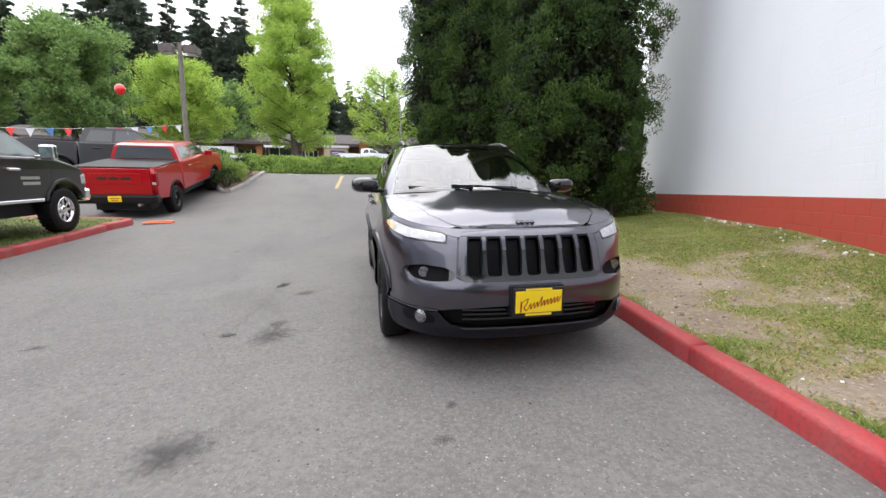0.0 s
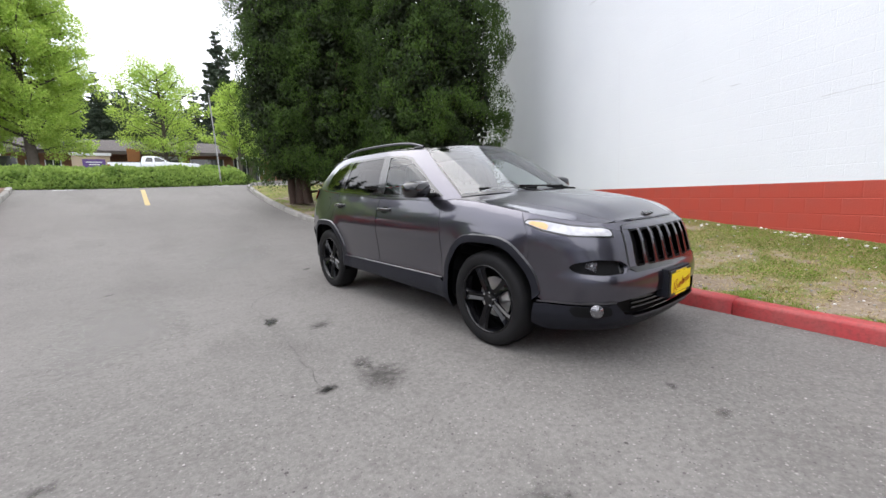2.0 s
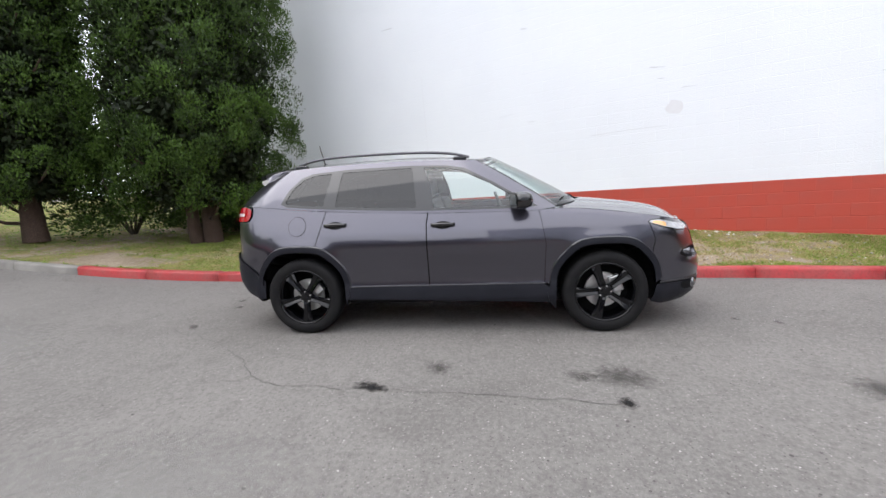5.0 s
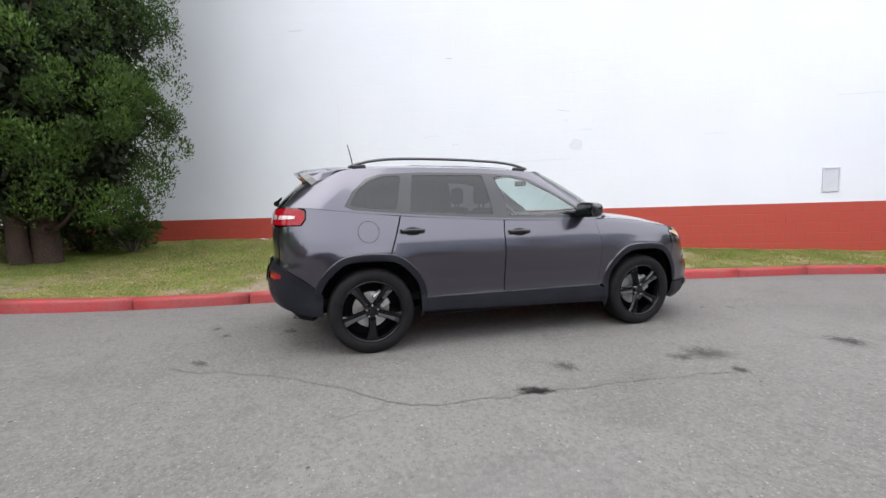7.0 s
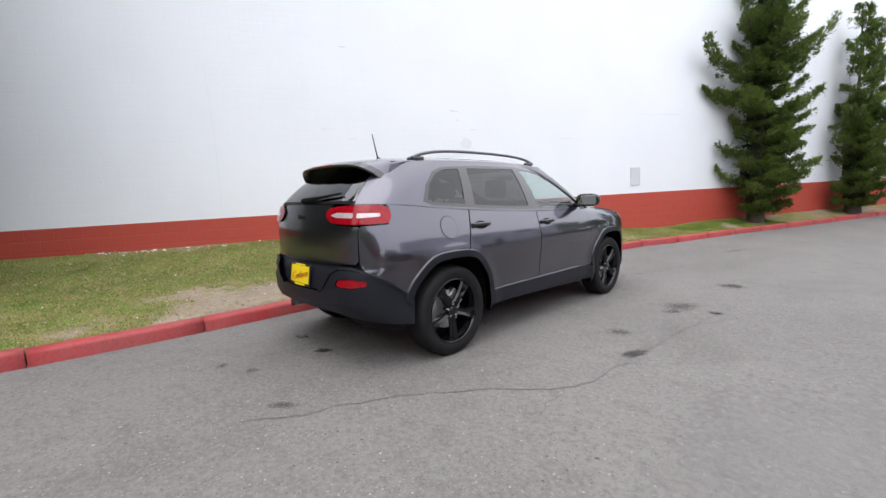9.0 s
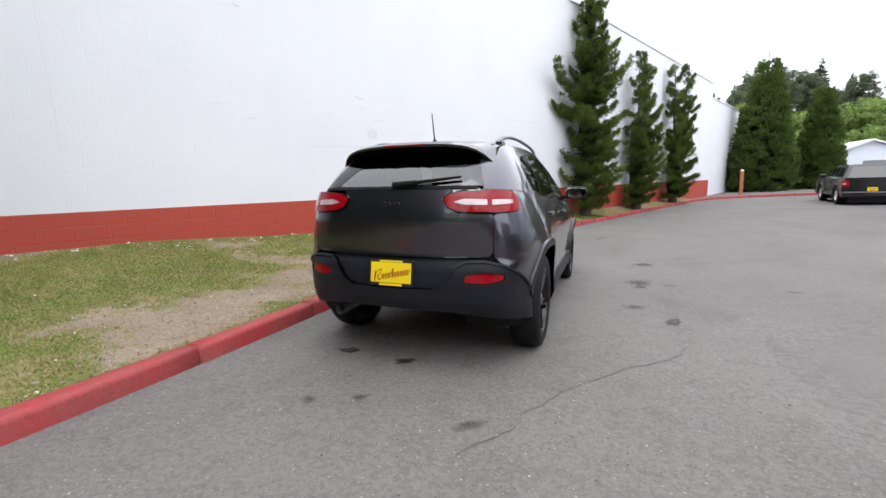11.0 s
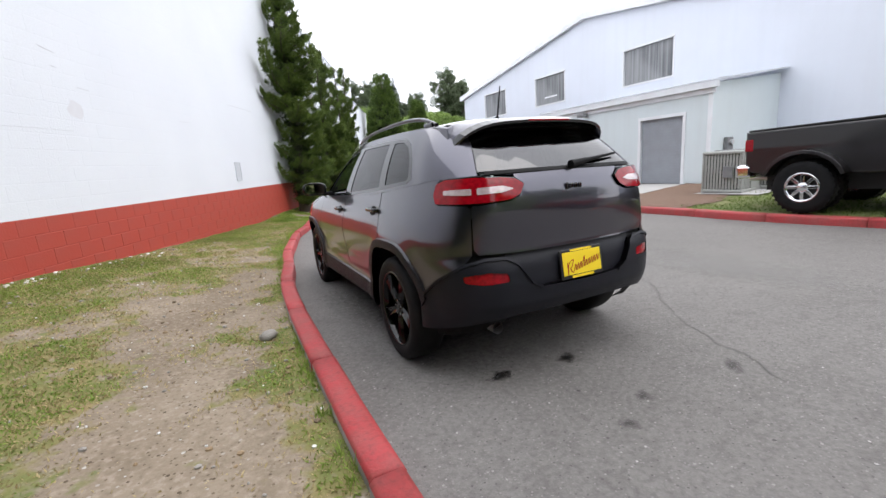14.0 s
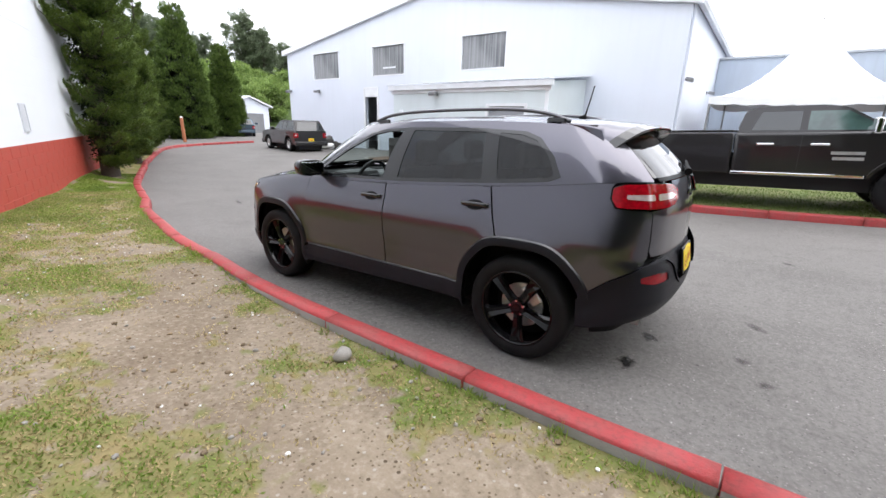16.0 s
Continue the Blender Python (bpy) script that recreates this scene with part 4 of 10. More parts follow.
            emit("flap_seam", [sheet(skin, ring[0], [ring[1]], off=0.0022, gap=0.0, thick=0)], M_DARK, body, "", sgn)
    sill = [D(-0.88, 0.278), D(-0.835, rocker - 0.004), D(0.93, rocker - 0.004), D(0.975, 0.335)]
    both("sill_cladding", [sheet(skin, sill, off=0.012, step=0.05)], M_CLAD, body, "matt black sill cladding")
    ledge = raised(lambda u: D(u, rocker - 0.003), lambda u: D(u, rocker + 0.004), 0.012)
    both("sill_trim", [sheet(ledge, [(-0.84, 0.0), (0.93, 0.0), (0.93, 1.0), (-0.84, 1.0)], gap=0, step=0.2, thick=0)], M_EDGE, body, "chamfered edge of the sill cladding")
    for wy, a0, a1, nm in ((-1.35, 166, 8, "front"), (1.385, 172, 20, "rear")):
        outer = arch(wy, 0.042, a0, a1, 34)
        low_in = arch(wy, -0.012, a1 - (28 if nm == "front" else 4), a0 + (4 if nm == "front" else 20), 34)
        extra = [D(-0.835, 0.44), D(-0.88, 0.282)] if nm == "front" else []
        both("arch_trim", [sheet(skin, outer + extra + low_in, off=0.014, gap=0, step=0.035, thick=0.06)], M_CLAD, body, "dark plastic wheel-arch trim")
        lo_a, hi_a = radians(min(a0, a1) + 2), radians(max(a0, a1) - 2)
        turn = lambda u: math.degrees(u)
        edge_place = raised(lambda u, wy=wy: arch(wy, 0.040, turn(u), turn(u), 1)[0], lambda u, wy=wy: arch(wy, 0.050, turn(u), turn(u), 1)[0], 0.0145)
        both("arch_edge", [sheet(edge_place, [(lo_a, 0.0), (hi_a, 0.0), (hi_a, 1.0), (lo_a, 1.0)], gap=0, step=0.09, thick=0)], M_EDGE, body, "chamfered edge of the arch trim")

    # --- nose ---
    lamp = [F(0.575, 0.850), F(0.62, 0.850), D(-2.0, 0.866), D(-1.83, 0.902), D(-1.70, 0.946), D(-1.715, 0.968), D(-1.80, 0.970), D(-2.0, 0.930), F(0.62, 0.906), F(0.58, 0.892)]
    bumper = [(0.0, 0.468), (s_front(0.28), 0.465), F(0.50, 0.452), F(0.60, 0.438), F(0.70, 0.425), D(-1.86, 0.425), D(-1.785, 0.46)] + arch(-1.35, 0.022, 166, 141, 9) + \
             [D(-1.752, 0.80), D(-1.71, 0.937), D(-1.83, 0.895), D(-2.0, 0.859), F(0.62, 0.843), F(0.572, 0.842), F(0.572, 0.892), F(0.497, 0.880), F(0.497, 0.64), F(0.44, 0.618), (0.0, 0.612)]
    pod = soften([F(0.515, 0.622), F(0.66, 0.612), D(-2.055, 0.625), D(-1.99, 0.655), D(-2.02, 0.690), F(0.70, 0.712), F(0.56, 0.700), F(0.50, 0.665)], 0.03)
    pod_m = [(-a, b) for a, b in pod]
    emit("front_bumper", [sheet(skin, mirrored(bumper[::-1]), [pod, pod_m], thick=0.03)], M_PAINT, body)
    both("headlamp_pod", [sheet(skin, pod, off=-0.035, gap=-0.004, thick=0)], M_GLOSS, body, "black recess with a projector lamp")
    p = skin(s_front(0.66), 0.662, -0.02)
    for sg in (1, -1):
        bm = bmesh.new()
        tube(bm, (sg * 0.665, p.y + 0.14, 0.662), (sg * 0.668, p.y + 0.028, 0.662), 0.030, 0.033, 20)
        put("projector_lamp", bm, M_FOG, body)
    edge = shrink(pod, -0.010)
    both("pod_lip", [sheet(skin, edge, [pod], off=0.006, gap=0, thick=0.012)], M_PAINT, body)
    both("headlamp", [sheet(skin, soften(lamp, 0.02), off=0.001, thick=0.02)], M_LAMP_WHITE, body, "clear headlamp")
    both("headlamp_surround", [sheet(skin, shrink(soften(lamp, 0.02), -0.004), [shrink(soften(lamp, 0.02), 0.004)], off=0.003, gap=0)], M_GLOSS, body, "black headlamp border")
    both("turn_signal", [sheet(skin, soften([D(-1.86, 0.903), D(-1.80, 0.921), D(-1.73, 0.944), D(-1.745, 0.958), D(-1.82, 0.952), D(-1.865, 0.936)], 0.015), off=0.004, gap=0, thick=0.004)], M_AMBER, body, "amber turn signal")
    slots = []
    for i in range(7):
        x = (i - 3) * 0.1275
        hw = 0.0495
        slots.append(soften([(s_front(x - hw * 0.86), 0.652), (s_front(x + hw * 0.86), 0.652), (s_front(x + hw), 0.76), (s_front(x + hw), 0.884), (s_front(x - hw), 0.884), (s_front(x - hw), 0.76)], 0.02))
    grille = [(0.0, 0.616), F(0.44, 0.622), F(0.492, 0.65), F(0.494, 0.86), F(0.46, 0.908), F(0.25, 0.920), (0.0, 0.923)]
    emit("grille", [sheet(skin, mirrored(grille[::-1]), slots, off=0.003, gap=-0.004, step=0.03, thick=0.035)], M_GLOSS, body, "gloss black bars of the seven-slot grille")
    band = [(0.0, 0.8875), F(0.484, 0.8875), F(0.46, 0.908), F(0.25, 0.920), (0.0, 0.923)]
    emit("grille_brow", [sheet(skin, mirrored(band[::-1]), off=0.0065, gap=0, thick=0.003, step=0.03)], M_PAINT, body, "painted brow over the grille")
    for i in range(8):
        x = (i - 3.5) * 0.1275
        a, b, low = (x - 0.0125, x + 0.0125, 0.805) if 0 < i < 7 else ((x - 0.040, x + 0.011, 0.655) if i == 0 else (x - 0.011, x + 0.040, 0.655))
        emit("bar_cap", [sheet(skin, [(s_front(a), low), (s_front(b), low), (s_front(b), 0.886), (s_front(a), 0.886)], off=0.0065, gap=0, thick=0.003, step=0.03)], M_PAINT, body, "painted top of a grille bar")
    for sl in slots:
        emit("grille_slot", [sheet(skin, shrink(sl, -0.006), off=-0.030, gap=0, thick=0, step=0.03), sheet(skin, shrink(sl, -0.002), [shrink(sl, 0.009)], off=0.004, gap=0, thick=0.03, step=0.03),
                             sheet(skin, soften([(sl[0][0] * 0 + min(a for a, b in sl) + 0.012, 0.668), (max(a for a, b in sl) - 0.012, 0.668), (max(a for a, b in sl) - 0.012, 0.682), (min(a for a, b in sl) + 0.012, 0.682)], 0.004), off=-0.012, gap=0, thick=0.01)], M_SLOT, body, "black slot")
    intake = [(0.0, 0.335), F(0.42, 0.345), F(0.53, 0.362), F(0.585, 0.405), F(0.52, 0.442), F(0.28, 0.456), (0.0, 0.460)]
    emit("lower_grille", [sheet(skin, mirrored(intake[::-1]), off=-0.05, gap=-0.02, thick=0)], M_DARK, body, "black lower air intake")
    for i, z in enumerate((0.372, 0.404, 0.432)):
        bar = [(0.0, z), F(0.46, z), F(0.46, z + 0.012), (0.0, z + 0.012)]
        emit("intake_bar", [sheet(skin, mirrored(bar[::-1]), off=-0.03, gap=0, thick=0.01)], M_GLOSS, body)
    fog = soften([F(0.615, 0.352), F(0.70, 0.340), D(-2.03, 0.345), D(-2.00, 0.385), D(-2.02, 0.412), F(0.70, 0.414), F(0.63, 0.412)], 0.03)
    both("fog_recess", [sheet(skin, fog, off=0.0065, gap=0, thick=0.004)], M_DARK, body, "black fog lamp recess")
    skirt = [(0.0, 0.225), F(0.50, 0.235), D(-2.05, 0.235), D(-1.86, 0.225), D(-1.74, 0.26), D(-1.775, 0.415), D(-1.86, 0.418), F(0.70, 0.418), F(0.60, 0.430), F(0.575, 0.398), F(0.53, 0.352), F(0.42, 0.332), (0.0, 0.322)]
    emit("front_skirt", [sheet(skin, mirrored(skirt[::-1]), off=0.004, thick=0.03)], M_CLAD, body, "matt black lower bumper")
    lip = [(0.0, 0.312), F(0.45, 0.322), F(0.47, 0.334), (0.0, 0.325)]
    emit("skid_lip", [sheet(skin, mirrored(lip[::-1]), off=0.014, gap=0, thick=0.012)], M_RAIL, body, "satin grey lip")
    for sg in (1, -1):
        q = skin(s_front(0.70), 0.385)
        bm = bmesh.new()
        dn = Vector((0.72, -0.70, 0)).normalized()
        q = Vector((q.x, q.y, q.z))
        tube(bm, q - dn * 0.06, q + dn * 0.012, 0.040, 0.042, 24)
        tube(bm, q + dn * 0.012, q + dn * 0.018, 0.036, 0.033, 24)
        for v in bm.verts:
            v.co.x *= sg
        if sg < 0:
            bmesh.ops.reverse_faces(bm, faces=bm.faces)
        smooth(put("fog_lamp", bm, M_FOG, body, "round clear fog lamp"))
    both("bumper_crease", [sheet(skin, [F(0.60, 0.444), D(-1.80, 0.437), D(-1.80, 0.426), F(0.60, 0.432)], off=0.006, gap=0, thick=0.008)], M_RAIL, body)
    number_plate(car, "front_plate", pose(0.0, skin(0, 0.50).y - 0.035, 0.500, 0, 0, 0), "yellow dealer plate in a black frame")
    bm = bmesh.new()
    box(bm, -0.17, skin(0, 0.5).y - 0.028, 0.405, 0.17, skin(0, 0.5).y + 0.05, 0.60, 0.008)
    put("plate_bracket", bm, M_CLAD, car)
    hood = [(0.0, -2.143), (0.25, -2.132), (0.38, -2.116)] + [(x - 0.003, y) for x, y in hood_line[1:]] + [(0.62, -1.115), (0.34, -1.205), (0.0, -1.232)]
    emit("bonnet", [sheet(bonnet, hood + [(-a, b) for a, b in hood[::-1]][1:-1], gap=0.0, step=0.05)], M_PAINT, body)
    # closing strip between bonnet edge, grille and headlamps
    upper = [skin(s_front(x), top_at(s_front(x))) for x in (0.0, 0.12, 0.25, 0.35, 0.46)]
    foot_low = [skin(s_front(x), z) for x, z in ((0.0, 0.905), (0.12, 0.905), (0.25, 0.902), (0.35, 0.896), (0.46, 0.872))]
    tops = sorted([(s_front(0.48), 0.878), (s_front(0.60), 0.897), (s_side(-2.0), 0.916), (s_side(-1.80), 0.956), (s_side(-1.715), 0.952), (s_side(-1.58), 0.960)])
    for q in np.linspace(s_front(0.48), s_side(-1.58), 26):
        v = skin(q, np.interp(q, [k[0] for k in tops], [k[1] for k in tops]), -0.007)
        foot_low.append(v + Vector((0, -0.006, 0)))
        upper.append(skin(q, top_at(q)) - Vector((0, 0, 0.001)))
    vs = [v for a, b in zip(upper, foot_low) for v in (a, b - Vector((0, -0.006, 0)))]
    k = len(upper)
    vs = vs + [Vector((-v.x, v.y, v.z)) for v in vs]
    fs = [(2 * i, 2 * i + 1, 2 * i + 3, 2 * i + 2) for i in range(k - 1)]
    fs += [tuple(2 * k + j for j in f[::-1]) for f in fs]
    smooth(mesh("nose_panel", vs, fs, M_PAINT, body))
    emblem(body, Matrix.Translation(bonnet(0.0, -2.112, 0.008)) @ Matrix.Rotation(radians(-58), 4, "X"))
    bm = bmesh.new()
    box(bm, -0.70, -1.22, 1.06, 0.70, -0.98, 1.10, 0.02)
    put("cowl", bm, M_DARK, body)

    # --- glasshouse ---
    s_a = FOOT_S[57]
    screen = [(0.0, 0.006), (s_a, 0.006), (s_a + 0.012, 0.25), (s_a, 0.492), (0.0, 0.492)]
    emit("windscreen", [sheet(house, mirrored(screen[::-1]), off=0.002, gap=0, thick=0.004, step=0.05)], G_SCREEN, body, "windscreen")
    emit("screen_border", [sheet(house, mirrored(screen[::-1]), [shrink(mirrored(screen[::-1]), 0.022)], off=0.003, gap=0, thick=0)], M_GLOSS, body)
    dlo = [sw(-0.80, 1.125), sw(-0.55, 1.112), sw(0.17, 1.122), sw(1.1, 1.170), sw(1.52, 1.205), sw(1.585, 1.235), sw(1.50, 1.36), sw(1.40, 1.465), sw(1.28, 1.505), sw(0.9, 1.528), sw(0.3, 1.530), sw(0.0, 1.515), sw(-0.16, 1.485), sw(-0.40, 1.36), sw(-0.62, 1.225)]
    side = [(s_a + 0.004, 0.0), (S_C - 0.02, 0.0), (S_C + 0.01, 0.25), (S_C + 0.03, 0.5), (s_a + 0.004, 0.5)]
    both("window_frame", [sheet(house, side, [dlo], gap=0, thick=0.01, step=0.05)], M_PAINT, body)
    w_front = soften([sw(-0.70, 1.142), sw(-0.52, 1.134), sw(0.115, 1.142), sw(0.215, 1.508), sw(0.0, 1.494), sw(-0.14, 1.466), sw(-0.38, 1.343), sw(-0.58, 1.222)], 0.02)
    w_rear = soften([sw(0.265, 1.150), sw(1.045, 1.190), sw(0.98, 1.500), sw(0.325, 1.510)], 0.02)
    w_quarter = soften([sw(1.16, 1.200), sw(1.50, 1.228), sw(1.545, 1.245), sw(1.46, 1.365), sw(1.37, 1.452), sw(1.26, 1.486), sw(1.085, 1.497)], 0.02)
    both("window_trim", [sheet(house, dlo, [w_front, w_rear, w_quarter], off=0.001, gap=-0.001, thick=0.012, step=0.04)], M_GLOSS, body, "gloss black window surround")
    emit("front_side_window", [sheet(house, w_front, off=-0.003, gap=-0.004, thick=0.004, step=0.06)], G_CLEAR, body, "clear side glass", True)
    both("rear_side_window", [sheet(house, w_rear, off=-0.003, gap=-0.004, thick=0.004, step=0.06)], G_TINT, body, "dark privacy glass")
    both("quarter_window", [sheet(house, w_quarter, off=-0.003, gap=-0.004, thick=0.004, step=0.06)], G_TINT, body, "dark privacy glass")
    s_d = S_C + 0.02
    hole = [(HOUSE_LEN - 0.60, 0.03), (HOUSE_LEN + 0.60, 0.03), (HOUSE_LEN + 0.545, 0.47), (HOUSE_LEN - 0.545, 0.47)]
    emit("hatch_window", [sheet(house, hole, gap=0, thick=0.004, step=0.06)], G_HATCH, body, "dark hatch glass")
    surround = [(s_d, 0.0), (2 * HOUSE_LEN - s_d, 0.0), (2 * HOUSE_LEN - s_d - 0.03, 0.5), (s_d + 0.03, 0.5)]
    emit("hatch_window_surround", [sheet(house, surround, [hole], off=-0.001, gap=0.002, thick=0.01, step=0.05)], M_SLOT, body, "gloss black hatch surround")

    # --- roof ---
    def roof(x, y, off=0.0):
        xe = np.interp(y, ROOF_Y, ROOF_X)
        ze = np.interp(y, ROOF_Y, ROOF_Z)
        q = min(abs(x) / max(xe, 0.05), 1)
        return Vector((x, y, ze + 0.052 * (1 - q ** 2.4) * ease(-0.5, 0.1, y) * (1 - 0.55 * ease(1.3, 1.85, y)) + off))
    ROOF_Y, ROOF_X, ROOF_Z = [p.y for p in ROOF_P], [p.x for p in ROOF_P], [p.z for p in ROOF_P]
    k0, k1 = 0, len(ROOF_P) - 1
    plan = [(p.x, p.y) for p in ROOF_P[::4]]
    emit("roof_panel", [sheet(roof, plan + [(-a, b) for a, b in plan[::-1]][1:-1], gap=0, thick=0.0, step=0.06)], M_PAINT, body)
    sun_glass = soften([(0.43, -0.27), (0.45, 0.2), (0.45, 0.95), (-0.45, 0.95), (-0.45, 0.2), (-0.43, -0.27)], 0.06)
    emit("sunroof", [sheet(roof, sun_glass, off=0.004, gap=0, thick=0.008, step=0.08)], M_GLOSS, body, "black glass sunroof")
    for sg in (1, -1):
        rail = new("roof_rail")
        rail.parent, rail.empty_display_size = body, 0.1
        path = [Vector((0.555, -0.20, 1.585)), Vector((0.562, -0.02, 1.628)), Vector((0.568, 0.25, 1.650)), Vector((0.572, 0.7, 1.658)), Vector((0.566, 1.12, 1.650)), Vector((0.555, 1.36, 1.622)), Vector((0.545, 1.52, 1.572))]
        path = rounded(path, 6)
        vs, fs = [], []
        for i, p in enumerate(path):
            d = (path[min(i + 1, len(path) - 1)] - path[max(i - 1, 0)]).normalized()
            upv = Vector((1, 0, 0)).cross(d).normalized()
            for a in range(8):
                c, s_ = math.cos(a * math.pi / 4), math.sin(a * math.pi / 4)
                q = p + Vector((1, 0, 0)) * 0.016 * c + upv * 0.013 * s_
                vs.append((sg * q.x, q.y, q.z))
        fs = [(i * 8 + j, i * 8 + (j + 1) % 8, (i + 1) * 8 + (j + 1) % 8, (i + 1) * 8 + j) for i in range(len(path) - 1) for j in range(8)]
        smooth(mesh("rail_bar", vs, fs if sg < 0 else [f[::-1] for f in fs], M_RAIL, rail))
        for y0, y1 in ((-0.18, -0.05), (1.37, 1.50)):
            bm = bmesh.new()
            zb = roof(0.555, (y0 + y1) / 2).z - 0.01
            box(bm, sg * 0.560 - 0.014, y0, zb, sg * 0.560 + 0.014, y1, zb + 0.040, 0.012)
            put("rail_foot", bm, M_GLOSS, rail)
    # spoiler over the hatch glass
    n = 25
    vs, fs = [], []
    for i in range(n):
        x = -0.60 + 1.20 * i / (n - 1)
        q = abs(x) / 0.60
        y_lip, z_lip = 1.985 - 0.06 * q ** 2 - 0.10 * q ** 7, 1.540 - 0.026 * q ** 2 - 0.105 * q ** 7
        root = roof(x * 0.99, 1.50 - 0.02 * q, 0.004)
        mid = Vector((x * 0.98, 1.74, 1.582 - 0.022 * q ** 2.2 - 0.045 * q ** 7))
        sec = [root, root.lerp(mid, 0.55) + Vector((0, 0, 0.006)), mid, Vector((x, y_lip - 0.06, z_lip + 0.022)), Vector((x, y_lip, z_lip)), Vector((x, y_lip - 0.006, z_lip - 0.016)), Vector((x * 0.98, y_lip - 0.10, z_lip - 0.030)), Vector((x * 0.95, 1.79 - 0.03 * q, 1.475 - 0.05 * q ** 2 - 0.05 * q ** 7))]
        vs += [tuple(p) for p in sec]
    k = 8
    for i in range(n - 1):
        for j in range(k - 1):
            fs.append((i * k + j, (i + 1) * k + j, (i + 1) * k + j + 1, i * k + j + 1))
    fs += [tuple(range(k)), tuple(range((n - 1) * k, n * k))[::-1]]
    sp = smooth(mesh("spoiler", vs, fs, [M_PAINT, M_GLOSS], body, "roof spoiler with a black underside"))
    for p_ in sp.data.polygons:
        p_.material_index = 1 if p_.index % (k - 1) >= 3 and p_.index < (n - 1) * (k - 1) else 0
        p_.use_smooth = p_.index % (k - 1) < 3 and p_.index < (n - 1) * (k - 1)
    bm = bmesh.new()
    box(bm, -0.16, 1.945, 1.530, 0.16, 1.985, 1.541, 0.003)
    put("brake_light", bm, M_RED_LENS, body, "red high brake light")
    bm = bmesh.new()
    tube(bm, (0, 1.40, 1.600), (0, 1.43, 1.628), 0.030, 0.014, 16)
    tube(bm, (0, 1.425, 1.625), (0, 1.475, 1.835), 0.006, 0.004, 8)
    smooth(put("antenna", bm, M_DARK, body, "short black roof antenna"))

    # --- tail ---
    lamp_out = soften([R(0.362, 1.172), R(0.395, 1.118), R(0.46, 1.093), R(0.60, 1.085), R(0.74, 1.085), D(1.945, 1.090), D(1.915, 1.135), D(1.920, 1.195), D(1.99, 1.218), R(0.68, 1.222), R(0.50, 1.214), R(0.42, 1.205)], 0.010)
    both("tail_lamp", [sheet(skin, lamp_out, off=0.016, gap=0, thick=0.03, step=0.03)], M_RED_LENS, body, "red tail lamp with a clear strip")
    clear = soften([R(0.43, 1.150), R(0.50, 1.134), R(0.655, 1.130), R(0.655, 1.166), R(0.50, 1.170)], 0.012)
    both("reversing_lamp", [sheet(skin, clear, off=0.020, gap=0, thick=0.006, step=0.03)], M_CLEAR_LENS, body, "clear reversing strip")
    clear2 = soften([R(0.685, 1.130), R(0.74, 1.132), D(2.0, 1.138), D(2.0, 1.162), R(0.74, 1.164), R(0.685, 1.164)], 0.01)
    both("reversing_lamp_end", [sheet(skin, clear2, off=0.020, gap=0, thick=0.006, step=0.03)], M_CLEAR_LENS, body)
    both("lamp_border", [sheet(skin, shrink(lamp_out, -0.004), [shrink(lamp_out, 0.002)], off=0.010, gap=0, thick=0.02, step=0.03)], M_GLOSS, body, "black lamp border")
    hatch = [(RING_LEN, 0.792), R(0.40, 0.792), R(0.665, 0.797), R(0.691, 0.83), R(0.691, 1.070), R(0.60, 1.075), R(0.455, 1.083), R(0.388, 1.110), R(0.352, 1.172), R(0.41, 1.213), R(0.41, 1.228), (RING_LEN, 1.232)]
    emit("hatch", [sheet(skin, hatch + [(2 * RING_LEN - a, b) for a, b in hatch[::-1]][1:-1])], M_PAINT, body)
    emblem(body, Matrix.Translation(skin(RING_LEN, 1.135, 0.006)) @ Matrix.Rotation(math.pi, 4, "Z"))
    bump = [(RING_LEN, 0.44), R(0.45, 0.435), R(0.68, 0.40), D(1.95, 0.36), D(1.785, 0.34), D(1.775, 0.52), D(1.80, 0.538), D(1.94, 0.65), R(0.74, 0.748), R(0.62, 0.775), R(0.50, 0.772), R(0.44, 0.735), R(0.36, 0.625), R(0.30, 0.588), (RING_LEN, 0.583)]
    refl = soften([R(0.50, 0.640), R(0.64, 0.632), R(0.745, 0.650), R(0.750, 0.690), R(0.62, 0.705), R(0.51, 0.690)], 0.02)
    refl_m = [(2 * RING_LEN - a, b) for a, b in refl]
    emit("rear_bumper", [sheet(skin, bump + [(2 * RING_LEN - a, b) for a, b in bump[::-1]][1:-1], [refl, refl_m], off=0.004, thick=0.03)], M_CLAD, body, "matt black rear bumper")
    ridge = [R(0.30, 0.578), R(0.37, 0.618), R(0.45, 0.732), R(0.51, 0.765), R(0.63, 0.768), R(0.745, 0.742), D(1.95, 0.645), D(1.80, 0.530)]
    ridge_up = [(a, b + 0.016) for a, b in ridge[::-1]]
    both("bumper_ridge", [sheet(skin, ridge + ridge_up, off=0.014, gap=0, thick=0.014, step=0.03)], M_CLAD, body)
    both("rear_reflector", [sheet(skin, refl, off=-0.004, gap=0.002, thick=0.004)], M_RED_LENS, body, "red bumper reflector")
    well = [(RING_LEN, 0.585), R(0.30, 0.590), R(0.36, 0.627), R(0.44, 0.737), R(0.50, 0.775), R(0.62, 0.778), R(0.66, 0.79), (RING_LEN, 0.79)]
    emit("plate_well", [sheet(skin, well + [(2 * RING_LEN - a, b) for a, b in well[::-1]][1:-1], off=-0.028, gap=-0.006, thick=0)], M_CLAD, body)
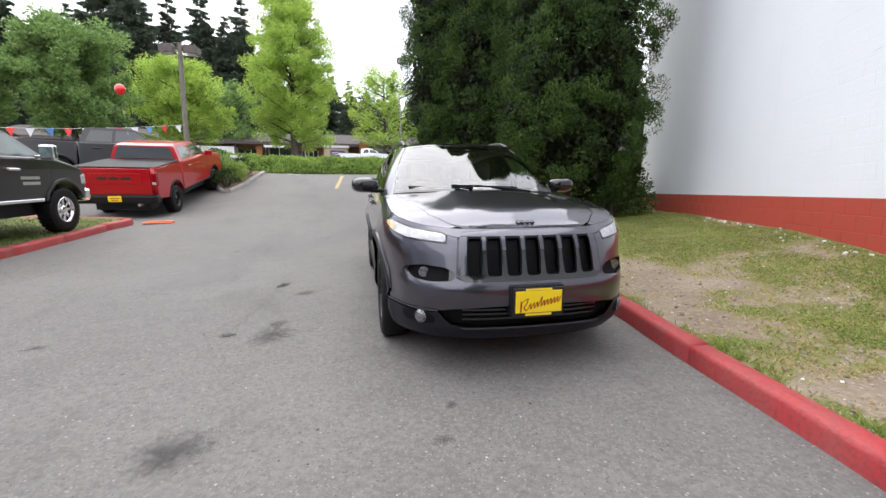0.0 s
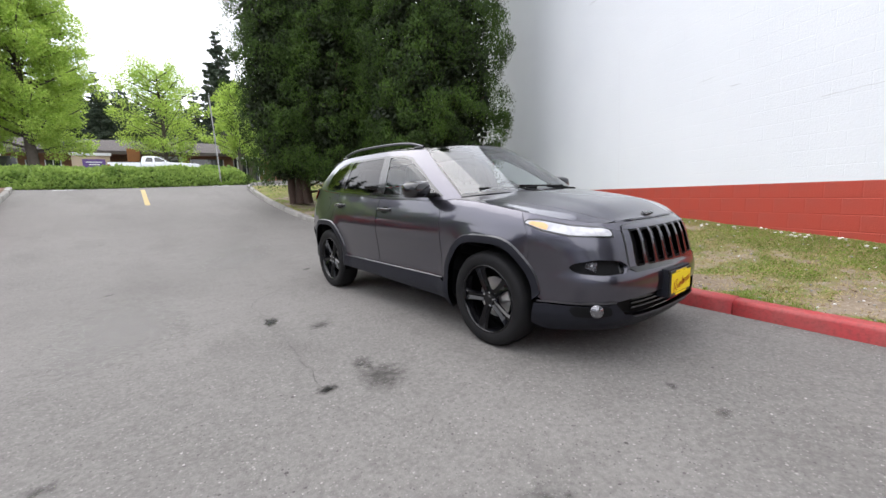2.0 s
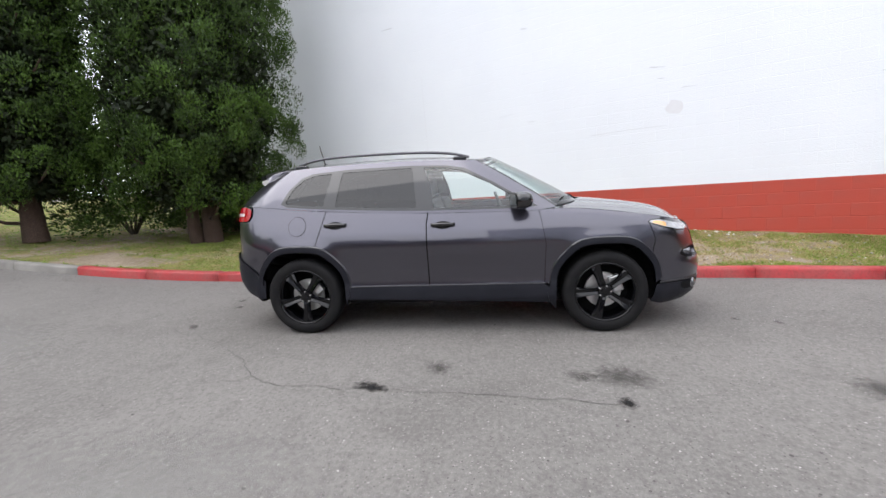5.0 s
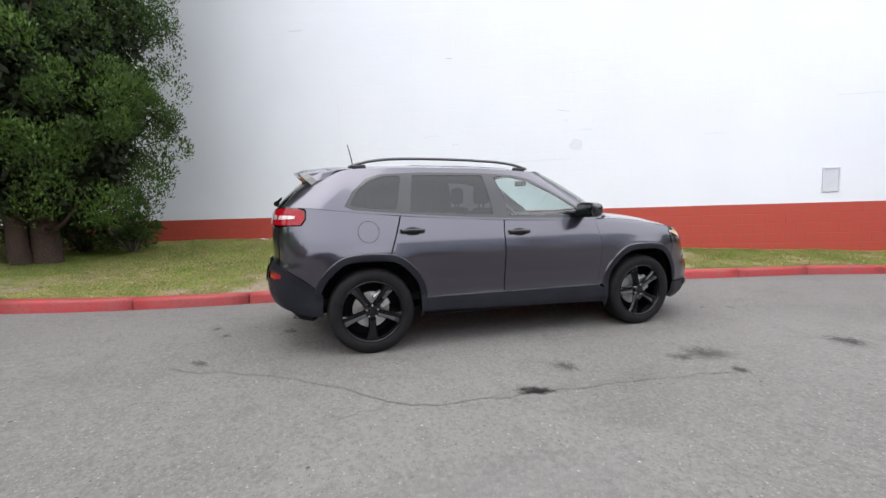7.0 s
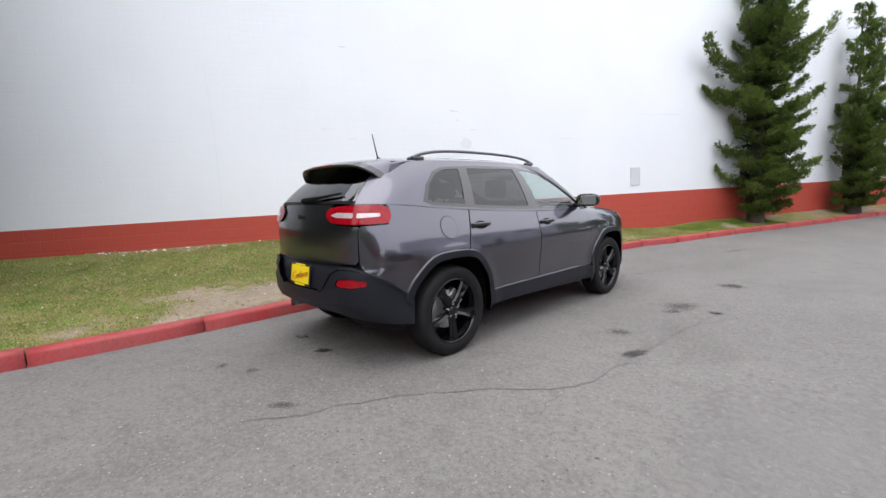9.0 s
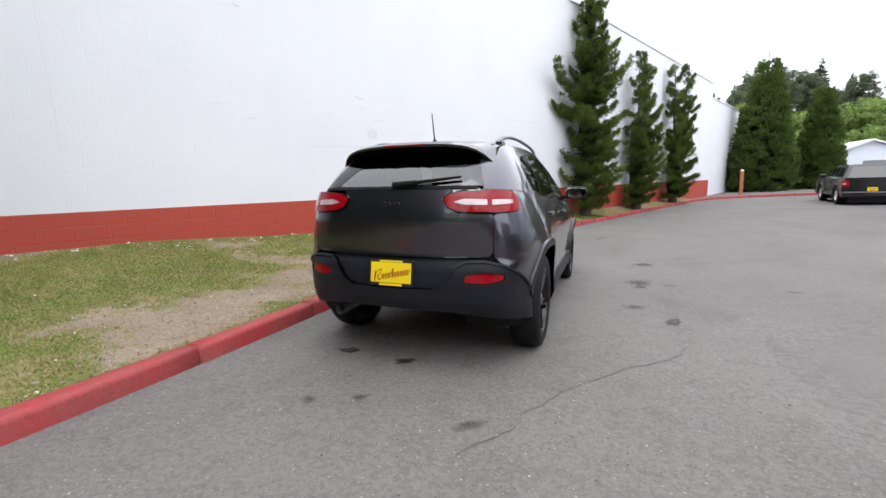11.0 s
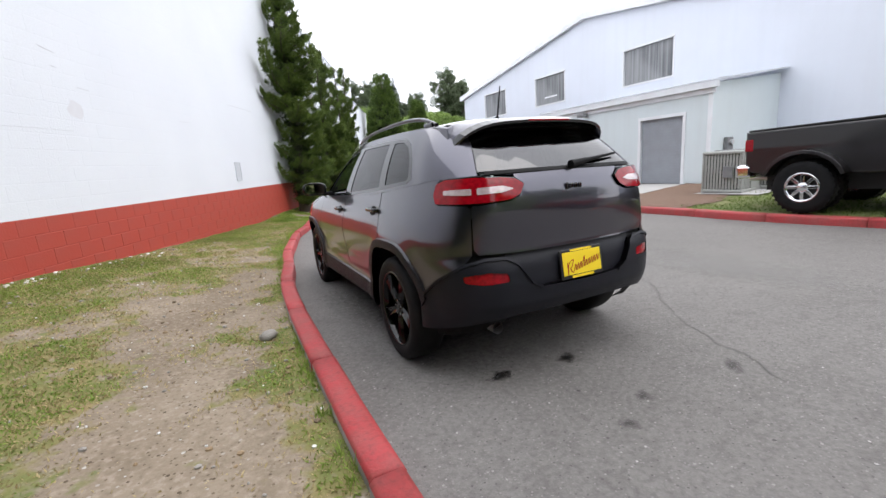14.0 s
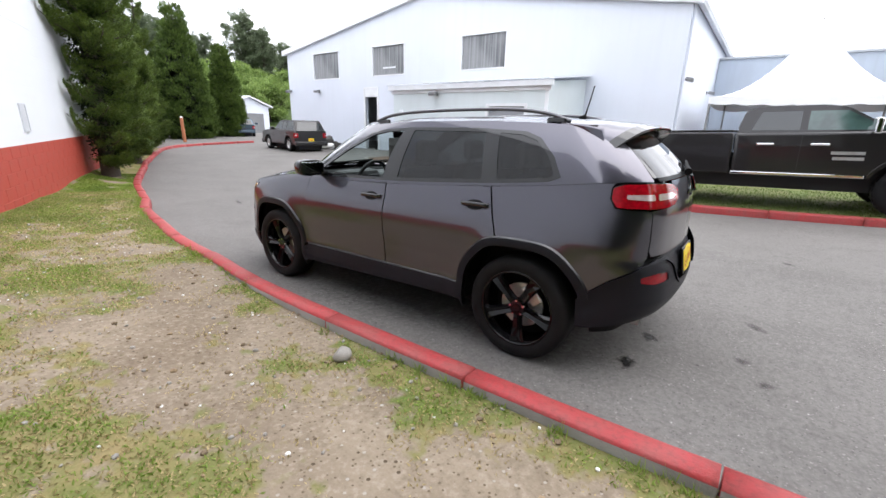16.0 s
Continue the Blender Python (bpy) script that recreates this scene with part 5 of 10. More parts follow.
    number_plate(car, "rear_plate", pose(0.0, skin(RING_LEN, 0.68, -0.012).y, 0.680, -8, 0, 180), "yellow dealer plate in a black frame")
    bm = bmesh.new()
    box(bm, -0.52, 1.70, 0.385, 0.52, 2.02, 0.46, 0.03)
    put("rear_valance", bm, M_DARK, body)
    bm = bmesh.new()
    tube(bm, (0.52, 1.75, 0.345), (0.52, 2.085, 0.338), 0.034, 0.036, 20, False)
    smooth(put("exhaust", bm, M_STEEL, body, "chrome exhaust tip"))
    # rear wiper
    arm = new("rear_wiper")
    arm.parent = body
    bm = bmesh.new()
    p0, p1 = house(HOUSE_LEN, 0.035, 0.035), house(HOUSE_LEN + 0.46, 0.115, 0.030)
    tube(bm, p0, p0.lerp(p1, 0.35), 0.024, 0.016, 10)
    tube(bm, p0.lerp(p1, 0.3), p1, 0.014, 0.007, 8)
    put("wiper_arm", bm, M_DARK, arm)
    for sg, xs in ((1, (0.30, -0.28)), (1, (-0.10, -0.62))):
        w = new("wiper")
        w.parent = body
        pts = [house(np.interp(abs(x), [0, 0.34, 0.6, 0.775], [0, FOOT_S[20], FOOT_S[40], FOOT_S[60]]) * (1 if x >= 0 else -1), 0.035 + 0.02 * k, 0.022) for k, x in enumerate(xs)]
        bm = bmesh.new()
        tube(bm, pts[0], pts[1], 0.009, 0.007, 8)
        tube(bm, pts[0].lerp(pts[1], 0.4), pts[0] + Vector((0.1 if xs[0] > 0 else -0.05, -0.06, -0.03)), 0.010, 0.010, 8)
        put("wiper_blade", bm, M_DARK, w)

    # --- mirrors, handles ---
    for sg in (1, -1):
        mir = new("door_mirror")
        mir.parent, mir.empty_display_size = body, 0.1
        bm = bmesh.new()
        bmesh.ops.create_uvsphere(bm, u_segments=24, v_segments=16, radius=1.0)
        for v in bm.verts:
            c = v.co
            v.co = Vector((math.copysign(abs(c.x) ** 0.66, c.x) * 0.122, math.copysign(abs(c.y) ** 0.7, c.y) * 0.105, math.copysign(abs(c.z) ** 0.66, c.z) * 0.070))
            if v.co.y > 0.045:
                v.co.y = 0.045
        bmesh.ops.rotate(bm, verts=bm.verts, matrix=Matrix.Rotation(radians(-12 * sg), 3, "Z"))
        bmesh.ops.translate(bm, verts=bm.verts, vec=(sg * 0.985, -0.63, 1.185))
        smooth(put("mirror_shell", bm, M_GLOSS, mir))
        bm = bmesh.new()
        box(bm, -0.098, 0, -0.049, 0.098, 0.004, 0.049, 0.002, Matrix.Translation((sg * 0.992, -0.583, 1.185)) @ Matrix.Rotation(radians(-12 * sg), 4, "Z"))
        put("mirror_glass", bm, M_MIRROR, mir, "mirror glass")
        bm = bmesh.new()
        box(bm, min(sg * 0.80, sg * 0.93), -0.70, 1.115, max(sg * 0.80, sg * 0.93), -0.60, 1.150, 0.015)
        put("mirror_foot", bm, M_DARK, mir)
        for y in (0.035, 1.03):
            s = s_side(y)
            h = new("door_handle")
            h.parent, h.empty_display_size = body, 0.1
            zc = 0.995 + 0.03 * y
            pts = [skin(s_side(y + d), zc + 0.006 * (1 - (d / 0.11) ** 2), o) for d, o in ((-0.11, -0.002), (-0.09, 0.028), (-0.04, 0.038), (0.04, 0.038), (0.09, 0.030), (0.11, 0.0))]
            pts = rounded(pts, 4)
            vs = []
            for p_ in pts:
                for a in range(8):
                    vs.append((sg * (p_.x + 0.008 * math.cos(a * math.pi / 4)), p_.y, p_.z + 0.015 * math.sin(a * math.pi / 4)))
            fs = [(i * 8 + j, i * 8 + (j + 1) % 8, (i + 1) * 8 + (j + 1) % 8, (i + 1) * 8 + j) for i in range(len(pts) - 1) for j in range(8)]
            smooth(mesh("handle_grip", vs, fs if sg < 0 else [f[::-1] for f in fs], M_GLOSS, h))
            cup = [(s + 0.075 * math.cos(a), zc - 0.004 + 0.034 * math.sin(a)) for a in np.linspace(0, 6.28, 24)[:-1]]
            emit("handle_cup", [sheet(skin, cup, off=0.0015, gap=0, thick=0)], M_DARK, h, "", sg < 0)

    # --- wheels ---
    for y in WHEELS:
        wheel(car, pose(0.795, y, WHEEL_Z, 18 if y < 0 else 40))
        wheel(car, Matrix.Translation((-0.795, y, WHEEL_Z)) @ Matrix.Rotation(math.pi, 4, "Z") @ Matrix.Rotation(radians(20 if y < 0 else 36), 4, "X"))

    # --- cabin ---
    cabin = new("cabin")
    cabin.parent = car
    bm = bmesh.new()
    box(bm, -0.74, -0.95, 0.40, 0.74, 1.9, 0.46)
    put("cabin_floor", bm, M_DARK, cabin)
    bm = bmesh.new()
    box(bm, -0.72, -1.16, 0.80, 0.72, -0.62, 1.085, 0.06)
    box(bm, 0.14, -0.80, 1.02, 0.62, -0.60, 1.13, 0.05)
    put("dashboard", bm, M_DASH, cabin)
    for x, y0 in ((-0.37, 0.0), (0.37, 0.0), (-0.37, 0.95), (0.37, 0.95), (0.0, 0.97)):
        seat = new("car_seat")
        seat.parent = cabin
        w = 0.25 if x else 0.12
        bm = bmesh.new()
        box(bm, x - w, y0 - 0.45, 0.55, x + w, y0 + 0.06, 0.72, 0.06)
        put("seat_cushion", bm, M_SEAT, seat)
        bm = bmesh.new()
        box(bm, -w, -0.07, 0, w, 0.07, 0.56, 0.06, Matrix.Translation((x, y0 + 0.06, 0.66)) @ Matrix.Rotation(radians(-14), 4, "X"))
        put("seat_back", bm, M_SEAT, seat)
        bm = bmesh.new()
        box(bm, x - 0.13, y0 + 0.15, 1.24, x + 0.13, y0 + 0.25, 1.43, 0.045)
        tube(bm, (x - 0.05, y0 + 0.19, 1.15), (x - 0.05, y0 + 0.20, 1.27), 0.008)
        tube(bm, (x + 0.05, y0 + 0.19, 1.15), (x + 0.05, y0 + 0.20, 1.27), 0.008)
        put("head_restraint", bm, M_SEAT, seat)
    bm = bmesh.new()
    mtx = Matrix.Translation((0.37, -0.50, 1.05)) @ Matrix.Rotation(radians(68), 4, "X")
    n1, n2 = 28, 8
    ringv = [[bm.verts.new(mtx @ Vector(((0.185 + 0.017 * math.cos(b)) * math.cos(a), (0.185 + 0.017 * math.cos(b)) * math.sin(a), 0.017 * math.sin(b)))) for b in np.linspace(0, 2 * math.pi, n2, False)] for a in np.linspace(0, 2 * math.pi, n1, False)]
    for i in range(n1):
        for j in range(n2):
            bm.faces.new((ringv[i][j], ringv[(i + 1) % n1][j], ringv[(i + 1) % n1][(j + 1) % n2], ringv[i][(j + 1) % n2]))
    box(bm, -0.18, -0.03, -0.03, 0.18, 0.03, -0.005, 0.01, mtx)
    box(bm, -0.06, -0.07, -0.04, 0.06, 0.06, 0.0, 0.015, mtx)
    box(bm, -0.03, -0.18, -0.03, 0.03, 0.0, -0.005, 0.01, mtx)
    bmesh.ops.recalc_face_normals(bm, faces=bm.faces)
    smooth(put("steering_wheel", bm, M_DASH, cabin))
    bm = bmesh.new()
    box(bm, -0.12, -0.45, 1.44, 0.12, -0.42, 1.50, 0.015)
    put("rear_view_mirror", bm, M_DARK, cabin)
    bm = bmesh.new()
    box(bm, -0.56, -0.25, 1.535, 0.56, 1.70, 1.548, 0.0)
    put("headlining", bm, M_SEAT, cabin)
    return car


build_car(Matrix.Rotation(math.atan(0.0216), 4, "X") @ Matrix.Rotation(-math.atan(0.0099), 4, "Y"))

# ---- white metal building, lean-to and what stands before them ----
def siding(name, base, dirt, across=2.2, amount=0.5):
    """Painted ribbed sheet: faint upright ribs and rain streaks."""
    m = material(name, base, 0.55, second=dirt, scale=0.5, amount=0.5)
    n, l = m.node_tree.nodes, m.node_tree.links
    b, co = n["Principled BSDF"], n.new("ShaderNodeTexCoord")
    mp, ns, mr, mx = n.new("ShaderNodeMapping"), n.new("ShaderNodeTexNoise"), n.new("ShaderNodeMapRange"), n.new("ShaderNodeMix")
    mp.inputs["Scale"].default_value = (across, across, 0.12)
    ns.inputs["Scale"].default_value, ns.inputs["Detail"].default_value = 1.5, 4
    mr.inputs["From Min"].default_value, mr.inputs["From Max"].default_value, mr.inputs["To Max"].default_value = 0.55 - amount * 0.2, 0.75 - amount * 0.15, amount
    mx.data_type = "RGBA"
    l.new(co.outputs["Object"], mp.inputs["Vector"])
    l.new(mp.outputs[0], ns.inputs["Vector"])
    l.new(ns.outputs["Fac"], mr.inputs["Value"])
    l.new(mr.outputs[0], mx.inputs[0])
    l.new(b.inputs["Base Color"].links[0].from_socket, mx.inputs[6])
    mx.inputs[7].default_value = (*dirt, 1)
    l.new(mx.outputs[2], b.inputs["Base Color"])
    return m


M_SHED = siding("pale_siding", (0.65, 0.69, 0.77), (0.60, 0.635, 0.70), 2.2, 0.35)
M_LEAN = siding("pale_mint_siding", (0.60, 0.665, 0.685), (0.54, 0.59, 0.60), 2.2, 0.35)
M_TRIM = material("white_trim", (0.74, 0.76, 0.79), 0.5, second=(0.62, 0.63, 0.64), scale=2)
M_ROOFEDGE = material("grey_roof_metal", (0.42, 0.45, 0.49), 0.5, metal=0.0, second=(0.33, 0.35, 0.37), scale=2)
M_STREAK = siding("streaked_pane", (0.10, 0.107, 0.115), (0.34, 0.35, 0.36), 7.0, 0.7)
M_DARK = material("dark_inside", (0.03, 0.03, 0.032), 0.9)
M_ROLLER = material("grey_roller_door", (0.29, 0.31, 0.34), 0.55, second=(0.24, 0.25, 0.27), scale=3)
M_SLAB = material("concrete_slab", (0.36, 0.355, 0.34), 0.9, second=(0.27, 0.26, 0.245), scale=1.5, fine=(0.42, 0.41, 0.4), fine_scale=70, bump=0.3)
M_LAMP_GREY = material("lamp_housing", (0.16, 0.165, 0.175), 0.5, second=(0.25, 0.25, 0.25), scale=10)


def slab(name, outline, holes, thick, place, mat, parent, label=""):
    """A plate cut to an outline with openings; place(u, v, w) gives the point, w runs into the wall."""
    bm = bmesh.new()
    edges = []
    for ring in [outline] + holes:
        vs = [bm.verts.new(place(u, v, 0)) for u, v in ring]
        edges += [bm.edges.new((vs[i], vs[(i + 1) % len(vs)])) for i in range(len(vs))]
    bmesh.ops.triangle_fill(bm, use_beauty=True, use_dissolve=False, edges=edges)
    ext = bmesh.ops.extrude_face_region(bm, geom=list(bm.faces))
    d = Vector(place(0, 0, thick)) - Vector(place(0, 0, 0))
    bmesh.ops.translate(bm, verts=[e for e in ext["geom"] if isinstance(e, bmesh.types.BMVert)], vec=d)
    bmesh.ops.recalc_face_normals(bm, faces=bm.faces)
    return part(name, bm, mat, parent, label)


def rect(u0, v0, u1, v1):
    return [(u0, v0), (u1, v0), (u1, v1), (u0, v1)]


FX = -15.2
shed = thing("metal_building", "white metal-clad gabled building with grey streaked upper windows", "building", pose(-22, -12.6, 0))


def child(name, bm, mat, parent, label=""):
    """A part given in world places under a thing that stands elsewhere."""
    ob = part(name, bm, mat, parent, label)
    top = parent
    off = Vector((0, 0, 0))
    while top:
        off += top.location
        top = top.parent
    ob.location = -off
    return ob


def cbox(name, b, mat, parent, label="", bevel=0.01):
    bm = bmesh.new()
    box(bm, *b, bevel)
    return child(name, bm, mat, parent, label)


def rel(ob, parent):
    ob.location = -parent.location
    return ob


WIN = [(-22.0, -19.45), (-16.57, -14.05), (-10.35, -7.8)]
DOORWAY = (-17.2, -16.2)
front = [(-24.8, -0.1), (DOORWAY[0], -0.1), (DOORWAY[0], 3.05), (DOORWAY[1], 3.05), (DOORWAY[1], -0.1), (-0.45, -0.1), (-0.45, 6.0), (-12.6, 7.93), (-24.8, 6.0)]
rel(slab("front_wall", front, [rect(a, 4.15, b, 5.78) for a, b in WIN], 0.2, lambda u, v, w: (FX - w, u, v), M_SHED, shed), shed)
rel(slab("side_wall", rect(-29.0, -0.1, FX - 0.21, 6.0), [], 0.2, lambda u, v, w: (u, -0.45 - w, v), M_SHED, shed), shed)
rel(slab("far_side_wall", rect(-40.0, -0.1, FX - 0.21, 6.0), [], 0.2, lambda u, v, w: (u, -24.8 + w, v), M_SHED, shed), shed)
rel(slab("back_wall", [(-24.8, -0.1), (-0.45, -0.1), (-0.45, 6.0), (-12.6, 7.93), (-24.8, 6.0)], [], 0.2, lambda u, v, w: (-40.2 + w, u, v), M_SHED, shed), shed)
for y0, y1 in ((-12.6, -0.15), (-25.1, -12.6)):
    zs = [7.97 - abs(y + 12.6) * (1.93 / 12.15) for y in (y0, y1)]
    bm = bmesh.new()
    vs = [bm.verts.new((x, y, z + h)) for h in (0, 0.10) for x in (-40.3, FX + 0.18) for y, z in zip((y0, y1), zs)]
    for f in ((0, 1, 3, 2), (4, 6, 7, 5), (0, 4, 5, 1), (2, 3, 7, 6), (1, 5, 7, 3), (0, 2, 6, 4)):
        bm.faces.new([vs[i] for i in f])
    bmesh.ops.recalc_face_normals(bm, faces=bm.faces)
    child("roof", bm, M_ROOFEDGE, shed, "grey metal roof")
    bm = bmesh.new()
    vs = [bm.verts.new((FX + dx, y, z + h)) for dx in (0.03, 0.21) for h in (-0.17, 0.13) for y, z in zip((y0, y1), zs)]
    for f in ((0, 1, 3, 2), (4, 6, 7, 5), (0, 4, 5, 1), (2, 3, 7, 6), (1, 5, 7, 3), (0, 2, 6, 4)):
        bm.faces.new([vs[i] for i in f])
    bmesh.ops.recalc_face_normals(bm, faces=bm.faces)
    child("barge_board", bm, M_TRIM, shed)
cbox("gutter", (-29.0, -0.34, 5.86, FX + 0.1, -0.16, 6.02), M_ROOFEDGE, shed, "grey metal gutter", 0.03)
bm = bmesh.new()
tube(bm, (FX - 0.12, -0.39, 0.1), (FX - 0.12, -0.39, 5.9), 0.045)
child("downpipe", bm, M_SHED, shed)
rng = random.Random(8)
for a, b in WIN:
    w = new("window")
    w.parent = shed
    w.location = Vector((FX, (a + b) / 2, 4.965)) - shed.location
    h, v = (b - a) / 2, 0.815
    bm = bmesh.new()
    for q in ((-h, -v, h, -v + 0.07), (-h, v - 0.07, h, v), (-h, -v + 0.07, -h + 0.07, v - 0.07), (h - 0.07, -v + 0.07, h, v - 0.07)):
        box(bm, -0.14, q[0], q[1], 0.02, q[2], q[3], 0.006)
    part("window_frame", bm, M_TRIM, w)
    bm = bmesh.new()
    box(bm, -0.085, -h + 0.07, -v + 0.07, -0.075, h - 0.07, v - 0.07)
    part("pane", bm, M_STREAK, w, "grey streaked translucent pane")
    for i in range(1, 9):
        y = -h + 2 * h * i / 9 + rng.uniform(-0.06, 0.06)
        bm = bmesh.new()
        box(bm, -0.0745, y - 0.008, -v + 0.07, -0.068, y + 0.008, v - 0.07)
        part("pane_rib", bm, M_STREAK, w)
    if a == WIN[1][0]:
        bm = bmesh.new()
        box(bm, -0.066, -0.45, -0.42, -0.05, 0.55, -0.33, 0.01)
        part("white_strip", bm, M_TRIM, w)
# open doorway with a white panel above it and a dark room behind
bm = bmesh.new()
for q in ((-17.32, 0, -17.2, 3.6), (-16.2, 0, -16.08, 3.6), (-17.2, 3.5, -16.2, 3.6)):
    box(bm, FX - 0.05, q[0], q[1], FX + 0.04, q[2], q[3])
child("door_frame", bm, M_TRIM, shed)
cbox("door_panel", (FX + 0.002, -17.2, 3.06, FX + 0.03, -16.2, 3.5), M_TRIM, shed, "white panel over the open doorway")
bm = bmesh.new()
for q in ((-18.2, -18.0, -17.6, -15.2), (-16.9, -17.9, -16.7, -15.6)):
    box(bm, q[0], q[1] + 0.4, 0.1, q[2], q[3] + 0.1, 1.8)
child("stacked_shelving", bm, M_DARK, shed)
cbox("door_step", (FX + 0.05, -20.6, -0.2, FX + 0.75, -19.2, 0.16), M_SLAB, shed, "low concrete step", 0.02)


def wall_lamp(x, y, z, turn, label):
    t = thing("wall_lamp", label, "lamp", pose(x, y, z, 0, 0, turn), group="floodlights on the building")
    bm = bmesh.new()
    box(bm, 0.0, -0.08, -0.08, 0.04, 0.08, 0.08, 0.01)
    part("mount", bm, M_LAMP_GREY, t)
    bm = bmesh.new()
    tube(bm, (0.03, 0, 0), (0.16, 0, 0.03), 0.022)
    part("arm", bm, M_LAMP_GREY, t)
    bm = bmesh.new()
    box(bm, 0.10, -0.17, -0.04, 0.36, 0.17, 0.10, 0.03, m=Matrix.Rotation(radians(12), 4, "Y"))
    head = part("head", bm, M_LAMP_GREY, t)
    bm = bmesh.new()
    box(bm, 0.13, -0.14, -0.048, 0.33, 0.14, -0.041, m=Matrix.Rotation(radians(12), 4, "Y"))
    part("lens", bm, M_TRIM, head, "frosted lens")
    return t


wall_lamp(FX + 0.01, -21.5, 3.49, 0, "grey floodlight on the white metal wall")
wall_lamp(FX + 0.01, -24.6, 3.56, 0, "small grey lamp at the corner of the building")
wall_lamp(FX - 0.35, -0.44, 3.41, 90, "grey floodlight on the side wall")
wall_lamp(-23.0, -0.44, 3.45, 90, "grey floodlight on the side wall")
wall_lamp(-11.49, -8.95, 2.83, 0, "grey wall lamp under the eave of the lean-to")

# lower block behind the building
annex = thing("annex_building", "grey-blue flat-roofed block behind the white building", "building", pose(-28, 5, 0))
cbox("wall", (-34, -0.43, 0, -26.0, 14.0, 5.35), siding("annex_siding", (0.40, 0.46, 0.54), (0.34, 0.38, 0.44)), annex)
cbox("roof", (-34.1, -0.42, 5.352, -25.9, 14.1, 5.47), M_ROOFEDGE, annex)

# lean-to
lean = thing("lean_to", "low white lean-to with a grey roller door and white fascia", "building", pose(-13.3, -7.6, 0))
LX = -11.5
rel(slab("front_wall", [(-11.4, -0.1), (-6.4, -0.1), (-6.4, 2.3), (-4.85, 2.3), (-4.85, -0.1), (-3.95, -0.1), (-3.95, 3.1), (-11.4, 3.1)], [], 0.15, lambda u, v, w: (LX - w, u, v), M_LEAN, lean), lean)
for y, s in ((-3.95, -1), (-11.4, 1)):
    rel(slab("end_wall", [(FX + 0.01, -0.1), (LX - 0.151, -0.1), (LX - 0.151, 3.14), (FX + 0.01, 3.5)], [], 0.15, lambda u, v, w: (u, y + s * w, v), M_LEAN, lean), lean)
bm = bmesh.new()
k = 60
ys = np.linspace(-11.65, -3.7, k)
for i, y in enumerate(ys):
    for x, z in ((LX + 0.22, 3.20), (FX + 0.01, 3.62)):
        bm.verts.new((x, y, z + (0.025 if i % 2 else 0)))
bm.verts.ensure_lookup_table()
for i in range(k - 1):
    bm.faces.new([bm.verts[j] for j in (2 * i, 2 * i + 1, 2 * i + 3, 2 * i + 2)])
bmesh.ops.solidify(bm, geom=list(bm.faces), thickness=0.02)
child("roof", bm, M_TRIM, lean, "corrugated white roof sheet")
cbox("fascia", (LX + 0.03, -11.6, 2.98, LX + 0.17, -3.75, 3.17), M_TRIM, lean)
cbox("eave_trim", (LX + 0.002, -11.5, 2.84, LX + 0.05, -3.85, 2.975), M_TRIM, lean)
cbox("corner_trim", (LX + 0.002, -4.07, 0.05, LX + 0.02, -3.93, 2.84), M_TRIM, lean)
bm = bmesh.new()
for q in ((-6.5, 0.1, -6.4, 2.4), (-4.85, 0.1, -4.75, 2.4), (-6.4, 2.3, -4.85, 2.4)):
    box(bm, LX - 0.06, q[0], q[1], LX + 0.03, q[2], q[3])
child("door_frame", bm, M_TRIM, lean)
door = new("roller_door")
door.parent = lean
door.location = Vector((LX - 0.09, -5.625, 0.12)) - lean.location
for i in range(24):
    bm = bmesh.new()
    box(bm, -0.012, -0.775, i * 0.091, 0.012, 0.775, i * 0.091 + 0.088, 0.008)
    part("slat", bm, M_ROLLER, door)
bm = bmesh.new()
box(bm, -0.03, -0.775, 0.0, -0.013, 0.775, 2.2)
part("curtain", bm, M_ROLLER, door)
cbox("alarm_box", (LX + 0.002, -10.98, 2.02, LX + 0.09, -10.82, 2.16), M_TRIM, lean, "small white alarm box", 0.02)

# beds, path and slab before the lean-to
M_MULCH = material("brown_mulch", (0.10, 0.055, 0.035), 0.95, second=(0.16, 0.10, 0.065), scale=7, fine=(0.20, 0.14, 0.10), fine_scale=60, bump=0.9, bump_scale=45)
M_LAWN = material("lawn_soil", (0.10, 0.13, 0.03), 0.95, second=(0.17, 0.15, 0.07), scale=2.5, amount=0.8, fine=(0.14, 0.20, 0.05), fine_scale=60, bump=0.9, bump_scale=60)


def sheet_over(name, outline, mat, label, category, lift=KERB_TOP - 0.02, grid=0.35, rough=0.02):
    """Ground laid inside an outline, following the land."""
    bm = bmesh.new()
    vs = [bm.verts.new((x, y, 0)) for x, y in outline]
    bm.faces.new(vs)
    for ax in (0, 1):
        lo, hi = min(p[ax] for p in outline), max(p[ax] for p in outline)
        for c in np.arange(lo + grid, hi, grid):
            co, no = Vector((0, 0, 0)), Vector((0, 0, 0))
            co[ax], no[ax] = c, 1
            bmesh.ops.bisect_plane(bm, geom=list(bm.verts) + list(bm.edges) + list(bm.faces), plane_co=co, plane_no=no)
    for v in bm.verts:
        v.co.z = land(v.co.x, v.co.y) + lift + rough * noise.noise((v.co.x * 2, v.co.y * 2, 1))
    bmesh.ops.recalc_face_normals(bm, faces=bm.faces)
    if sum(f.normal.z for f in bm.faces) < 0:
        bmesh.ops.reverse_faces(bm, faces=bm.faces)
    return tagged(smooth(put(name, bm, mat)), label, category, kind="structure")


